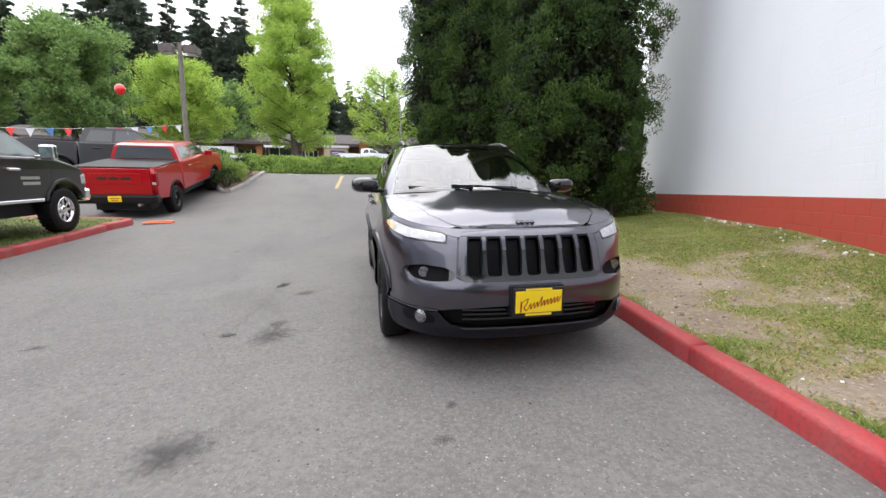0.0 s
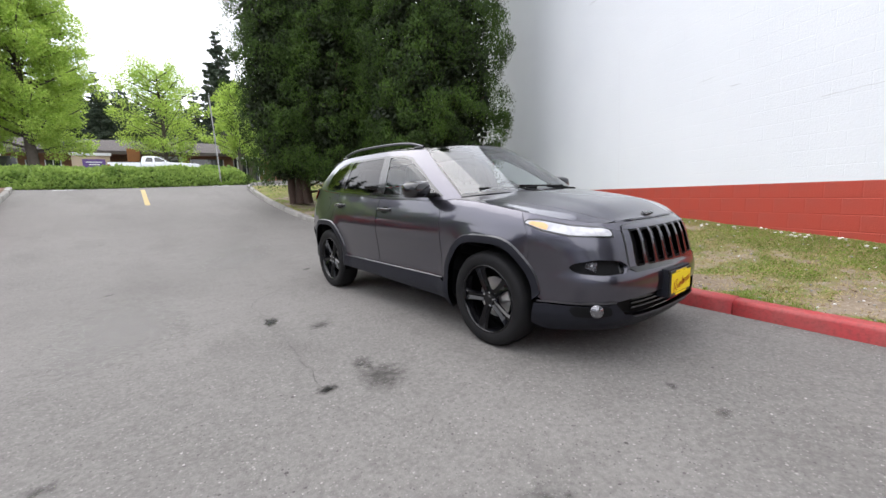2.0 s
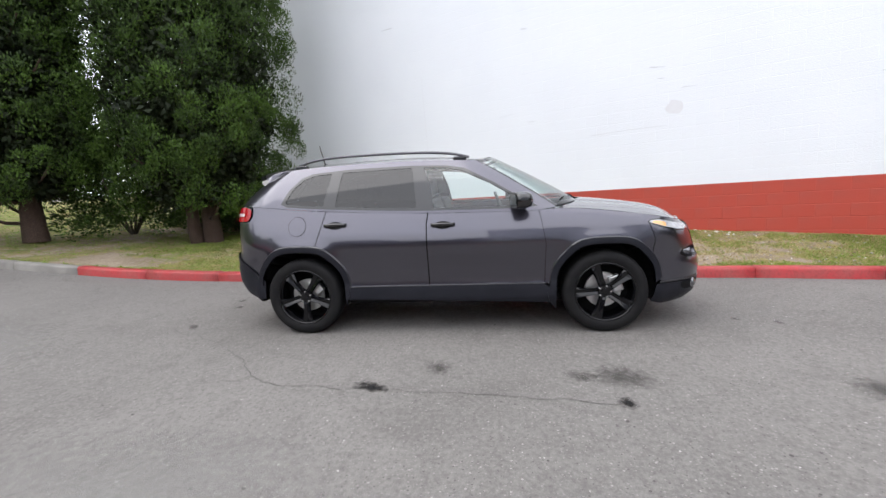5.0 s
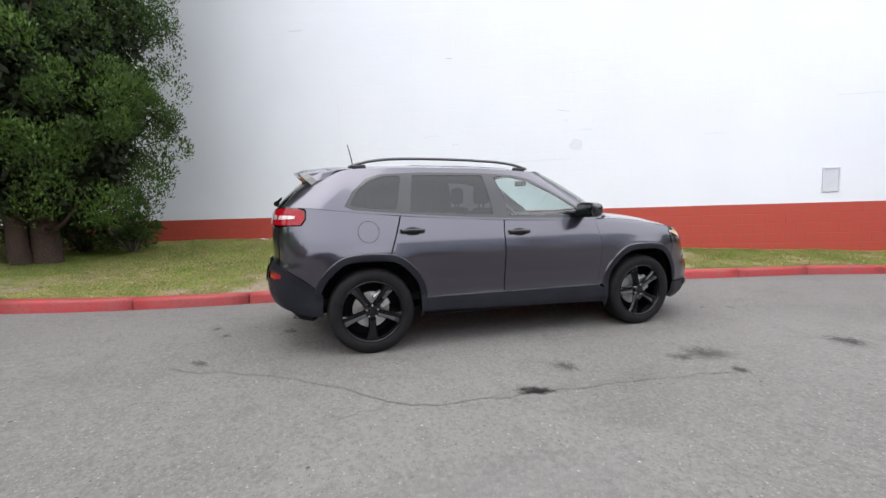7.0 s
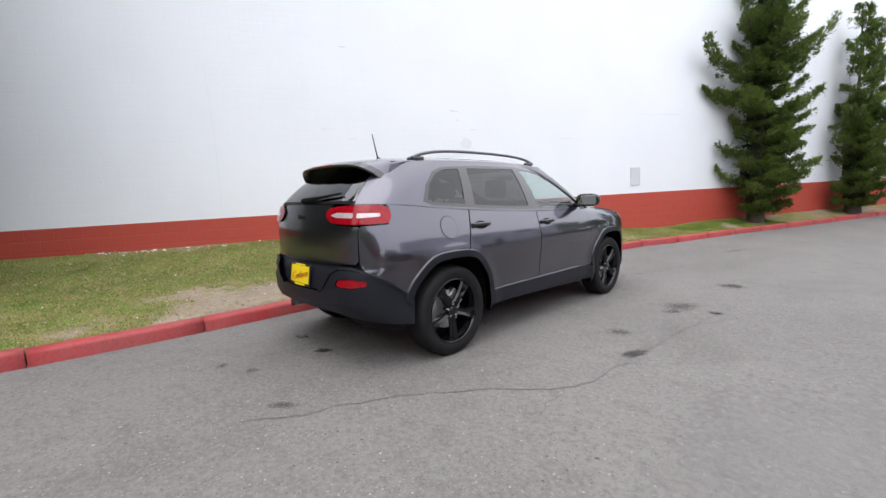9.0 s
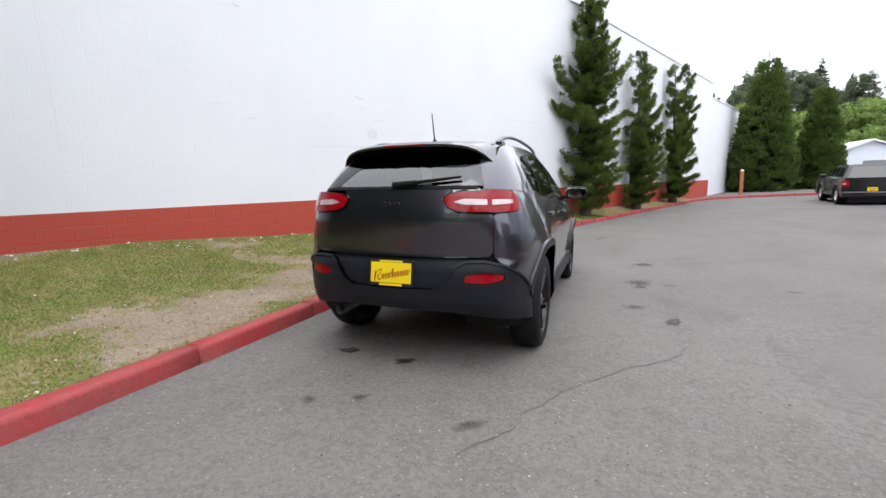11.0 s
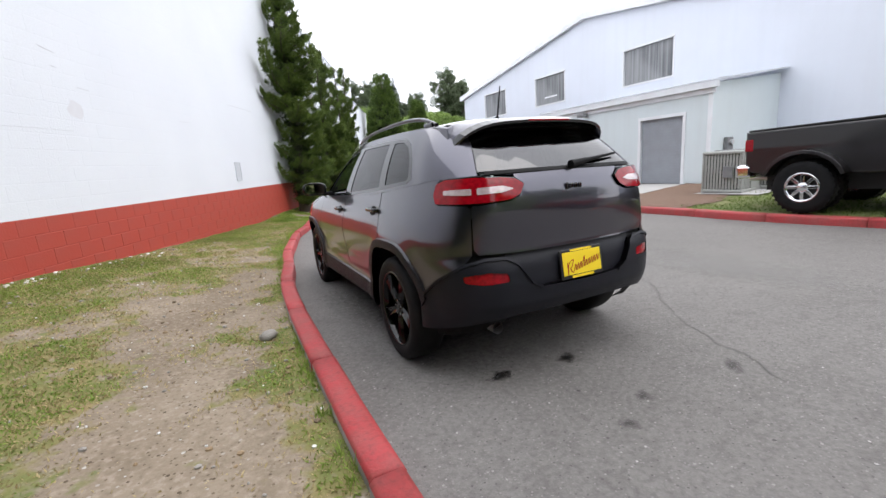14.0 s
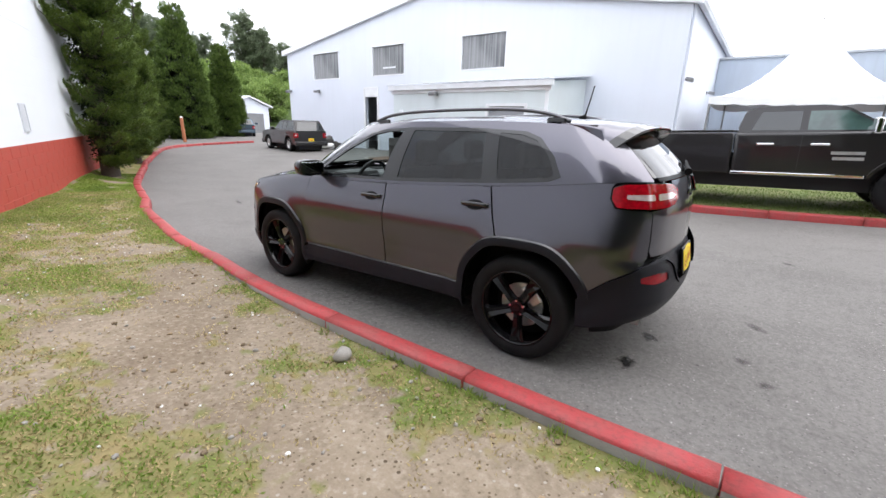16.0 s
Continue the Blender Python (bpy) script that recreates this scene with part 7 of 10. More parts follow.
def broadleaf(x, y, base, height, wide, crown_low, seed, mat, label, count=150, per=110, leaf=0.17, name="deciduous_tree", egg=0.0, group="trees beyond the car park", apart=True):
    """A leafy tree: trunk, forking limbs and a crown of leaf sprays with gaps and an uneven outline."""
    t = thing(name, label, "tree", pose(x, y, base), group=group)
    r = np.random.default_rng(seed)
    rnd = random.Random(seed)
    verts, faces = [], []
    pts = trunk_points(rnd, height * 0.9, 0.08)
    limb(verts, faces, [(a, b, c - 0.1) for a, b, c in pts], [height * 0.017 * (1.2 - i / 8) + 0.012 for i in range(9)], 9)
    smooth(mesh("trunk", verts, faces, M_BARK_GREY, t))
    verts, faces, cen = [], [], []
    k = 60 if egg else 34
    all_limbs = ([], [])
    for i in range(k):
        z = crown_low + (height - crown_low) * 0.9 * (i / k)
        a = i * 2.399 + r.uniform(-0.4, 0.4)
        f = (z - crown_low) / (height - crown_low)
        ln = wide / 2 * np.interp(f, [0, 0.25, 0.5, 0.8, 1], [0.75, 1.0, 0.9 - 0.15 * egg, 0.55 - 0.15 * egg, 0.12]) * (r.uniform(0.88, 1.06) if egg else r.uniform(0.7, 1.15))
        rise = r.uniform(0.25, 0.6)
        path = [(ln * q * math.cos(a), ln * q * math.sin(a), z + ln * rise * q) for q in np.linspace(0, 1, 6)]
        verts, faces = ([], []) if apart else all_limbs
        limb(verts, faces, path, [height * 0.006 * (1 - 0.8 * q) + 0.008 for q in np.linspace(0, 1, 6)], 5)
        if apart:
            smooth(mesh("limb", verts, faces, M_BARK_GREY, t))
        for q in np.linspace(0.35, 1.0, max(2, count // k)):
            c = np.array((ln * q * math.cos(a), ln * q * math.sin(a), z + ln * rise * q))
            cen.append(c + r.normal(size=3) * wide * 0.05)
    if not apart:
        smooth(mesh("branching", *all_limbs, M_BARK_GREY, t))["kind"] = "stuff"
    cen = np.array(cen)
    p, d = clumps(r, cen, (0, 0), per, r.uniform(0.55, 1.15, len(cen)) * wide * 0.105, 0.0, 0.5)
    d = d + r.normal(size=d.shape) * 0.8
    leaves("crown", p, d, r.uniform(0.7, 1.3, len(p)) * leaf, r.uniform(0.45, 0.8, len(p)) * leaf, mat, t, seed)
    return t


broadleaf(-5.75, 31, 2.6, 14.2, 6.6, 2.0, 41, M_LIME, "tall fresh lime-green tree with an egg-shaped crown", 480, 240, 0.125, egg=0.5)
broadleaf(2.0, 41, 3.1, 10.4, 7.4, 2.0, 42, M_LIME, "airy yellow-green tree with thin upright shoots", 200, 110, 0.15)
broadleaf(-13.3, 30, 2.6, 7.6, 6.2, 1.9, 43, M_LIME, "round lime-green tree behind the lamp post", 300, 170, 0.13, egg=0.6)
broadleaf(4.9, 28.4, 2.6, 6.6, 3.6, 1.8, 44, M_LIME, "small pale green tree at the drive", 120, 80, 0.16)
broadleaf(9.5, 43, 3.2, 10.0, 6.0, 2.0, 45, M_LIME, "yellow-green tree before the shops", 120, 90, 0.2)
broadleaf(-17.2, 24.5, 2.3, 8.4, 6.0, 1.6, 46, M_MAPLE, "large mid-green tree with drooping branches", 300, 170, 0.16)
broadleaf(-22.5, 23.0, 2.2, 7.2, 6.0, 1.6, 47, M_MAPLE, "large dark green tree at the edge of the car park", 240, 120, 0.22)
broadleaf(-29.5, 27.0, 2.2, 8.6, 7.0, 1.6, 48, M_MAPLE, "large dark green tree at the edge of the car park", 200, 110, 0.24)
broadleaf(13.5, 27, 2.6, 8.0, 6.5, 0.8, 50, M_MAPLE, "dense green tree beyond the end of the wall", 170, 110, 0.22)
broadleaf(19.0, 33, 2.8, 9.0, 7.5, 0.8, 51, M_MAPLE, "dense green tree beyond the end of the wall", 170, 110, 0.24)
broadleaf(-14.5, 47, 3.5, 9.0, 7.0, 1.5, 49, M_MAPLE, "dull green tree above the shop roofs", 120, 90, 0.28)


def fir(x, y, base, height, radius, seed, label, mat=None, per=80):
    """A tall fir: bare trunk, tiers of drooping boughs with gaps between."""
    t = thing("fir_tree", label, "tree", pose(x, y, base), group="distant firs")
    r = np.random.default_rng(seed)
    verts, faces = [], []
    limb(verts, faces, [(0, 0, -0.3), (0.1, 0, height * 0.5), (0, 0.05, height)], [height * 0.014, height * 0.008, 0.03], 6)
    smooth(mesh("trunk", verts, faces, M_BARK_GREY, t))
    p, d = [], []
    z = height * 0.12
    while z < height * 0.99:
        f = z / height
        for a in r.uniform(0, math.tau, 8 if f < 0.8 else 5):
            ln = radius * np.interp(f, [0.1, 0.3, 0.6, 0.85, 1], [0.75, 1, 0.68, 0.30, 0.04]) * r.uniform(0.45, 1.12)
            k = max(6, int(per * ln))
            q = r.random(k) ** 0.7
            along_, across = ln * q, ln * 0.16 * (1.15 - q) * r.normal(size=k)
            hang = np.abs(r.normal(size=k)) * 0.16 * ln * (1.1 - 0.7 * q)
            c, s_ = math.cos(a), math.sin(a)
            p.append(np.c_[along_ * c - across * s_, along_ * s_ + across * c, z - 0.30 * ln * q + 0.16 * ln * q ** 3 - hang])
            d.append(np.c_[c + 0.5 * r.normal(size=k), s_ + 0.5 * r.normal(size=k), -0.5 + 0.3 * r.normal(size=k)])
        z += height * 0.026
    p, d = np.concatenate(p), np.concatenate(d)
    leaves("crown", p, d, r.uniform(0.30, 0.65, len(p)) * height / 24, r.uniform(0.09, 0.18, len(p)) * height / 24, mat or M_FIR, t, seed)
    return t


rng = random.Random(77)
fir(16.7, 84, 4.6, 28, 5.0, 60, "tall lone dark fir above the shops")
first = fir(-30, 62, 3.9, 27.5, 5.6, 61, "tall dark fir in the wood behind the shops")
for x, k in ((-28, 0.9), (-20, 0.85), (-14.5, 0.8), (-44, 0.9), (-41, 1.0), (-37, 0.86), (-33.5, 1.06), (-24.5, 1.0), (-22.5, 0.8), (-17.5, 0.94), (-47, 0.95), (-52, 1.1), (-57, 1.0), (-63, 0.9), (-11, 0.66), (-9, 0.58), (-6.5, 0.52), (-4, 0.60), (-1.5, 0.50), (0.5, 0.55), (3, 0.48), (5.5, 0.53), (8, 0.47), (10.5, 0.56), (13, 0.5), (22, 0.6), (27, 0.7), (33, 0.8), (40, 0.9), (47, 0.95)):
    x, y = x + rng.uniform(-0.6, 0.6), 64 + rng.uniform(0, 12)
    copy_thing(first, pose(x, y, land(x, y), 0, 0, rng.uniform(0, 360)) @ Matrix.Diagonal((k, k, k * rng.uniform(0.95, 1.05), 1)))
low_wood = broadleaf(-40, 74, 4.0, 11, 9, 1.0, 62, M_FIR, "dark undergrowth tree at the foot of the fir wood", 90, 60, 0.55, group="dark wood behind the shops", apart=False)
for i in range(24):
    x = -74 + i * 6.2 + rng.uniform(-2, 2)
    k = rng.uniform(0.8, 1.15)
    y = 66 + rng.uniform(0, 14)
    copy_thing(low_wood, pose(x, y, land(x, y), 0, 0, rng.uniform(0, 360)) @ Matrix.Diagonal((k, k, k, 1)))


# wooded hill at the far end
def hill_height(x, y):
    return 11.0 * np.clip((-y - 52) / 34, 0, 1) ** 1.2 * np.clip((18 - x) / 30, 0.35, 1)


hx, hy = np.arange(-110, 60, 5.0), np.arange(-130, -50, 4.0)
hv = [(x, y, hill_height(x, y) + 0.02 + 0.6 * noise.noise((x * 0.1, y * 0.1, 0))) for y in hy for x in hx]
hf = [(j * len(hx) + i, j * len(hx) + i + 1, (j + 1) * len(hx) + i + 1, (j + 1) * len(hx) + i) for j in range(len(hy) - 1) for i in range(len(hx) - 1)]
M_HILL = material("hill_undergrowth", (0.05, 0.085, 0.02), 0.95, second=(0.09, 0.14, 0.03), scale=0.4)
tagged(smooth(mesh("ground_hill", hv, hf, M_HILL)), "green overgrown slope beyond the buildings", "hill", kind="structure")
scrub = broadleaf(-34, -58, hill_height(-34, -58), 5.5, 7.5, 0.3, 63, leaf_material("scrub_leaves", (0.10, 0.165, 0.04), (0.28, 0.38, 0.11), 0.4), "bright green scrub tree on the slope", 110, 70, 0.34, group="scrub on the slope", apart=False)
for i in range(51):
    x, y, k = -70 + (i % 17) * 5.2 + rng.uniform(-2, 2), -57 - (i // 17) * 8 + rng.uniform(-3, 3), rng.uniform(0.6, 1.0)
    copy_thing(scrub, pose(x, y, hill_height(x, y), 0, 0, rng.uniform(0, 360)) @ Matrix.Diagonal((k, k, k, 1)))
hill_tree = broadleaf(-48, -88, hill_height(-48, -88), 11.5, 8.5, 0.8, 64, M_HAZED_LEAF, "green tree on the wooded hill, its leaf colour paled for haze", 150, 110, 0.30, group="trees on the hill", apart=False)
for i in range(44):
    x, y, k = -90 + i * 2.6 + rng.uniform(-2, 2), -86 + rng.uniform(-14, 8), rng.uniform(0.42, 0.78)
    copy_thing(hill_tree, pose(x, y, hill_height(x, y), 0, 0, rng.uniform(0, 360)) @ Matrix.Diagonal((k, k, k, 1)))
for i in range(7):
    x, y, k = -80 + i * 9 + rng.uniform(-3, 3), -95 + rng.uniform(-10, 8), rng.uniform(0.32, 0.42)
    copy_thing(first, pose(x, y, hill_height(x, y), 0, 0, rng.uniform(0, 360)) @ Matrix.Diagonal((k, k, k, 1)))


# ivy bank behind the car park
def bank_height(x, y):
    f = np.clip((y - 17.4) / 1.3, 0, 1)
    e = np.clip((2.9 - x) / 0.8, 0, 1)
    return land(x, y) + (0.66 * f * (2 - f) * e - 0.02) * np.clip((21.5 - y) / 1.2, 0, 1)


bx, by = np.arange(-20, 3.3, 0.3), np.arange(17.3, 21.8, 0.25)
bv = [(x, y, bank_height(x, y) + 0.05 * noise.noise((x, y, 3))) for y in by for x in bx]
bf = [(j * len(bx) + i, j * len(bx) + i + 1, (j + 1) * len(bx) + i + 1, (j + 1) * len(bx) + i) for j in range(len(by) - 1) for i in range(len(bx) - 1)]
bank = tagged(smooth(mesh("ground_bank", bv, bf, M_HILL)), "low bank under ground ivy", "bank", kind="structure")
r = np.random.default_rng(90)
n = 30000
px, py = r.uniform(-19.5, 3.0, n), 17.35 + 4.0 * r.random(n) ** 1.3
lump = np.array([noise.noise((a * 1.1, b * 1.1, 7)) for a, b in zip(px, py)])
p = np.c_[px, py, bank_height(px, py) + (0.10 + 0.16 * lump) * r.random(n)]
ivy = leaves("ivy", p, r.normal(size=(n, 3)) * 0.7 + (0, -0.5, 0.7), r.uniform(0.10, 0.20, n), r.uniform(0.07, 0.15, n), M_IVY, None, 90)
tagged(ivy, "bright green ground ivy covering the bank", "ivy", kind="stuff")


def bush(name, x, y, base, wide, high, seed, mat, label, per=60, leaf=0.09, group=""):
    t = thing(name, label, "bush", pose(x, y, base), group=group)
    r = np.random.default_rng(seed)
    verts, faces = [], []
    for i in range(9):
        a, ln = i * 2.4, r.uniform(0.5, 0.9)
        limb(verts, faces, [(0.05 * math.cos(a), 0.05 * math.sin(a), -0.05), (0.25 * wide * math.cos(a), 0.25 * wide * math.sin(a), high * 0.45), (0.4 * wide * ln * math.cos(a), 0.4 * wide * ln * math.sin(a), high * 0.8)], [0.025, 0.018, 0.006], 5)
    smooth(mesh("stem", verts, faces, M_BARK_GREY, t))
    k = max(12, int(38 * wide * high))
    a, f = r.uniform(0, math.tau, k), r.random(k)
    rr = wide / 2 * np.sqrt(r.random(k)) * np.sqrt(np.clip(1.05 - f ** 2, 0, 1))
    cen = np.c_[rr * np.cos(a), rr * np.sin(a), 0.1 + high * 0.85 * f]
    p, d = clumps(r, cen, (0, 0), per, r.uniform(0.10, 0.24, k) * max(wide, high) ** 0.5, 0.4)
    leaves("leaves", p, d, r.uniform(0.6, 1.3, len(p)) * leaf, r.uniform(0.3, 0.6, len(p)) * leaf, mat, t, seed)
    return t


bush("bush", 6.3, 6.4, 0.5, 2.1, 1.6, 101, M_BUSH, "dark green shrub at the foot of the wall under the cedar")
bush("bush", 4.7, 8.4, 0.80, 2.8, 2.6, 104, M_BUSH, "tall dark shrub growing between the cedars")
bush("bush", 5.5, 5.3, 0.55, 1.1, 0.65, 102, M_BUSH, "low dark shrub beneath the cedar")
bush("bush", 7.1, 7.9, 0.6, 2.2, 1.9, 103, M_BUSH, "dark green shrub at the end of the wall")
for i, (x, y, w, h) in enumerate(((-5.95, 13.0, 0.9, 0.55), (-5.9, 14.1, 1.2, 0.75), (-6.0, 15.3, 1.1, 0.7), (-7.0, 15.5, 1.4, 0.9), (-7.3, 16.6, 1.5, 0.9), (-8.9, 16.2, 1.5, 0.9))):
    bush("bed_bush", x, y, land(x, y) + 0.1, w, h, 110 + i, M_IVY if i % 2 else M_BUSH, "rounded green shrub in the kerbed bed by the lamp post", group="shrubs in the bed")
# ---- parked vehicles round about ----
M_BLACK_PAINT = material("black_truck_paint", (0.020, 0.0185, 0.019), 0.34, 0.5, second=(0.032, 0.030, 0.031), scale=700, amount=0.5, coat=0.7, spec=0.3)
M_RED_PAINT = material("red_truck_paint", (0.38, 0.004, 0.012), 0.30, 0.0, second=(0.30, 0.003, 0.009), scale=600, amount=0.4, coat=0.6, spec=0.2)
M_MAROON = material("maroon_paint", (0.13, 0.010, 0.014), 0.25, 0.3, second=(0.10, 0.010, 0.012), scale=600, amount=0.4, coat=1.0)
M_BLUE_PAINT = material("blue_grey_paint", (0.05, 0.085, 0.12), 0.25, 0.3, second=(0.04, 0.07, 0.10), scale=600, amount=0.4, coat=1.0)
M_TRUCK_GLASS = material("dark_truck_glass", (0.012, 0.016, 0.017), 0.04, 0.0, second=(0.02, 0.024, 0.024), scale=3, amount=0.4, spec=0.9)
# opaque pane: mottled pale green stands in for light seen through the cab
M_GREEN_PANE = material("opaque_pale_pane", (0.06, 0.11, 0.10), 0.04, 0.0, second=(0.02, 0.035, 0.033), scale=2.2, amount=0.9, spec=0.9)
M_BUMPER_BLACK = material("black_bumper", (0.008, 0.008, 0.0085), 0.45, second=(0.013, 0.013, 0.013), scale=5, spec=0.25)
M_LETTER = material("dark_letter_paint", (0.05, 0.012, 0.012), 0.5)


def arc(y, z, r, low, n=10):
    """Wheel-arch points from the front foot over the top to the rear foot... in order of rising y."""
    a0 = math.asin(max(-1, min(1, (low - z) / r)))
    return [(y + r * math.cos(math.pi - a0 - (math.pi - 2 * a0) * i / n), z + r * math.sin(math.pi - a0 - (math.pi - 2 * a0) * i / n)) for i in range(n + 1)]


def plate_x(name, outline, x0, x1, mat, parent, label="", bevel=0.0):
    """An outline in (y, z) given thickness from x0 to x1."""
    bm = bmesh.new()
    vs = [bm.verts.new((x0, y, z)) for y, z in outline]
    f = bm.faces.new(vs)
    ext = bmesh.ops.extrude_face_region(bm, geom=[f])
    bmesh.ops.translate(bm, verts=[e for e in ext["geom"] if isinstance(e, bmesh.types.BMVert)], vec=(x1 - x0, 0, 0))
    bmesh.ops.recalc_face_normals(bm, faces=bm.faces)
    if bevel:
        rim = [e for e in bm.edges if abs(e.verts[0].co.x - e.verts[1].co.x) < 1e-6]
        bmesh.ops.bevel(bm, geom=rim, offset=bevel, segments=3, affect="EDGES", profile=0.6, clamp_overlap=True)
    ob = part(name, bm, mat, parent, label)
    for p in ob.data.polygons:
        p.use_smooth = len(p.vertices) == 4 and p.area < 0.2
    return ob


def road_wheel(parent, x, y, z, r, wide, side, rim_mat, spokes=8, label=""):
    """Tyre, rim dish, spokes and hub; side is +1 where the outer face looks along +x."""
    e = new("wheel")
    e.parent, e.location = parent, (x, y, z)
    e.rotation_euler = (0, 0, 0 if side > 0 else math.pi)
    e.empty_display_size = 0.1
    n = 40

    def lathe(name, prof, mat, lab=""):
        k = len(prof)
        vs = [(a, b * math.cos(math.tau * i / n), b * math.sin(math.tau * i / n)) for i in range(n) for a, b in prof]
        fs = [(i * k + j, (i + 1) % n * k + j, (i + 1) % n * k + j + 1, i * k + j + 1) for i in range(n) for j in range(k - 1)]
        return smooth(mesh(name, vs, fs, mat, e, lab))

    w = wide / 2
    q = r * 0.56
    tyre = lathe("tyre", [(-w * 0.9, q), (-w, r * 0.80), (-w * 0.86, r * 0.96), (-w * 0.5, r), (w * 0.5, r), (w * 0.86, r * 0.96), (w, r * 0.80), (w * 0.9, q)], M_TYRE)
    for i in range(30):
        a = math.tau * i / 30
        bm = bmesh.new()
        box(bm, -w * 0.84, -0.018, -0.006, w * 0.84, 0.018, 0.008, 0, Matrix.Rotation(a, 4, "X") @ Matrix.Translation((0, 0, r - 0.002)))
        part("tread_block", bm, M_TYRE, tyre)
    lathe("rim", [(-w * 0.9, q + 0.004), (w * 0.92, q + 0.006), (w * 0.96, q - 0.012), (w * 0.75, q - 0.03), (w * 0.2, q - 0.045), (-w * 0.8, q - 0.045)], rim_mat, label)
    lathe("wheel_back", [(w * 0.05, q - 0.04), (w * 0.05, 0.0)], M_DARK)
    for i in range(spokes):
        bm = bmesh.new()
        m = Matrix.Rotation(math.tau * i / spokes, 4, "X")
        box(bm, w * 0.25, -0.026, 0.05, w * 0.62, 0.026, q - 0.02, 0.008, m)
        part("spoke", bm, rim_mat, e)
    lathe("hub", [(w * 0.2, 0.085), (w * 0.70, 0.075), (w * 0.78, 0.05), (w * 0.80, 0.0)], rim_mat)
    return e


def plate_bars(parent, m):
    """A yellow plate with two rows of dark bars."""
    bm = bmesh.new()
    box(bm, -0.155, -0.008, -0.078, 0.155, 0.008, 0.078, 0.006, m)
    pl = part("number_plate", bm, M_YELLOW, parent, "yellow plate with dark bars")
    for z, w in ((0.015, 0.11), (-0.04, 0.08)):
        bm = bmesh.new()
        box(bm, -w, -0.0105, z - 0.012, w, -0.0085, z + 0.012, 0, m)
        part("bar", bm, M_PLATE_RED, pl)


def vehicle(name, label, place, paint, base=3.57, rear=1.15, front=1.0, cab=(1.35, 3.25), bed=True, half=0.98, belt=1.36, roof=1.95, tyre=0.40, low=0.55, rim=None, dual=False, chrome=False, plate=True, letters=False, group=""):
    """A parked pickup or wagon, nose along +y, its rear axle over the origin."""
    rim = rim or M_STEEL
    t = thing(name, label, "car" if not bed else "pickup", place, group=group)
    yb, yc = cab
    ar = tyre + 0.11
    nose, tail = base + front, -rear
    shoulder = belt + 0.06
    if bed:
        side = [(tail, low + 0.08)] + arc(0, tyre, ar, low) + [(yb - 0.03, low), (yb - 0.03, shoulder), (tail, shoulder + 0.02)]
        for s in (-1, 1):
            plate_x("bed_side", side, s * half, s * (half - 0.14), paint, t, bevel=0.035)
        bm = bmesh.new()
        box(bm, -half + 0.14, tail + 0.05, low + 0.25, half - 0.14, yb - 0.04, low + 0.32)
        part("bed_floor", bm, M_BUMPER_BLACK, t)
        bm = bmesh.new()
        box(bm, -half + 0.145, yb - 0.10, low + 0.2, half - 0.145, yb - 0.035, shoulder - 0.005, 0.01)
        part("bed_front", bm, paint, t)
        bm = bmesh.new()
        box(bm, -half + 0.142, tail - 0.005, low + 0.16, half - 0.142, tail + 0.055, shoulder + 0.01, 0.02)
        gate = part("tailgate", bm, paint, t)
        bm = bmesh.new()
        box(bm, -0.62, tail - 0.012, 1.02, 0.62, tail - 0.0, 1.30, 0.008)
        part("pressed_panel", bm, paint, gate)
        if letters:
            for i in range(3):
                bm = bmesh.new()
                box(bm, -0.40 + i * 0.28, tail - 0.018, 1.13, -0.18 + i * 0.28, tail - 0.0125, 1.21, 0.0)
                part("lettering_bar", bm, M_LETTER, gate)
        bm = bmesh.new()
        box(bm, -half + 0.02, tail + 0.03, shoulder + 0.012, half - 0.02, yb - 0.05, shoulder + 0.05, 0.015)
        part("bed_cover", bm, M_BUMPER_BLACK, t, "black soft bed cover")
    start = yb if bed else tail
    cowl = yc + 0.12
    lower = [(start, low if bed else low + 0.1)] + ([] if bed else arc(0, tyre, ar, low)) + arc(base, tyre, ar, low) + [(nose - 0.05, low + 0.02), (nose, low + 0.25), (nose + 0.01, belt - 0.26), (nose - 0.06, belt - 0.10),
             (nose - 0.35, belt - 0.02), (cowl, belt + 0.07), (yc - 0.2, belt + 0.075), (start, belt + 0.05)]
    plate_x("body", lower, -half, half, paint, t, bevel=0.055)
    top = [(start + 0.0, belt), (cowl, belt), (yc - 0.62, roof - 0.045), (yc - 0.9, roof), (start + 0.35, roof), (start + (0.10 if bed else 0.28), roof - 0.06)]
    bm = bmesh.new()
    lo, hi = half - 0.035, half - 0.215
    rings = []
    for s in (-1, 1):
        rings.append([bm.verts.new((s * (lo + (hi - lo) * (z - belt) / (roof - belt)), y, z)) for y, z in top])
    k = len(top)
    bm.faces.new(rings[0][::-1])
    bm.faces.new(rings[1])
    for i in range(k):
        bm.faces.new((rings[0][i], rings[0][(i + 1) % k], rings[1][(i + 1) % k], rings[1][i]))
    bmesh.ops.recalc_face_normals(bm, faces=bm.faces)
    bmesh.ops.bevel(bm, geom=list(bm.edges), offset=0.03, segments=2, affect="EDGES", clamp_overlap=True)
    part("cabin", bm, paint, t)

    def side_x(z, off=0.004):
        return lo + (hi - lo) * (z - belt) / (roof - belt) + off

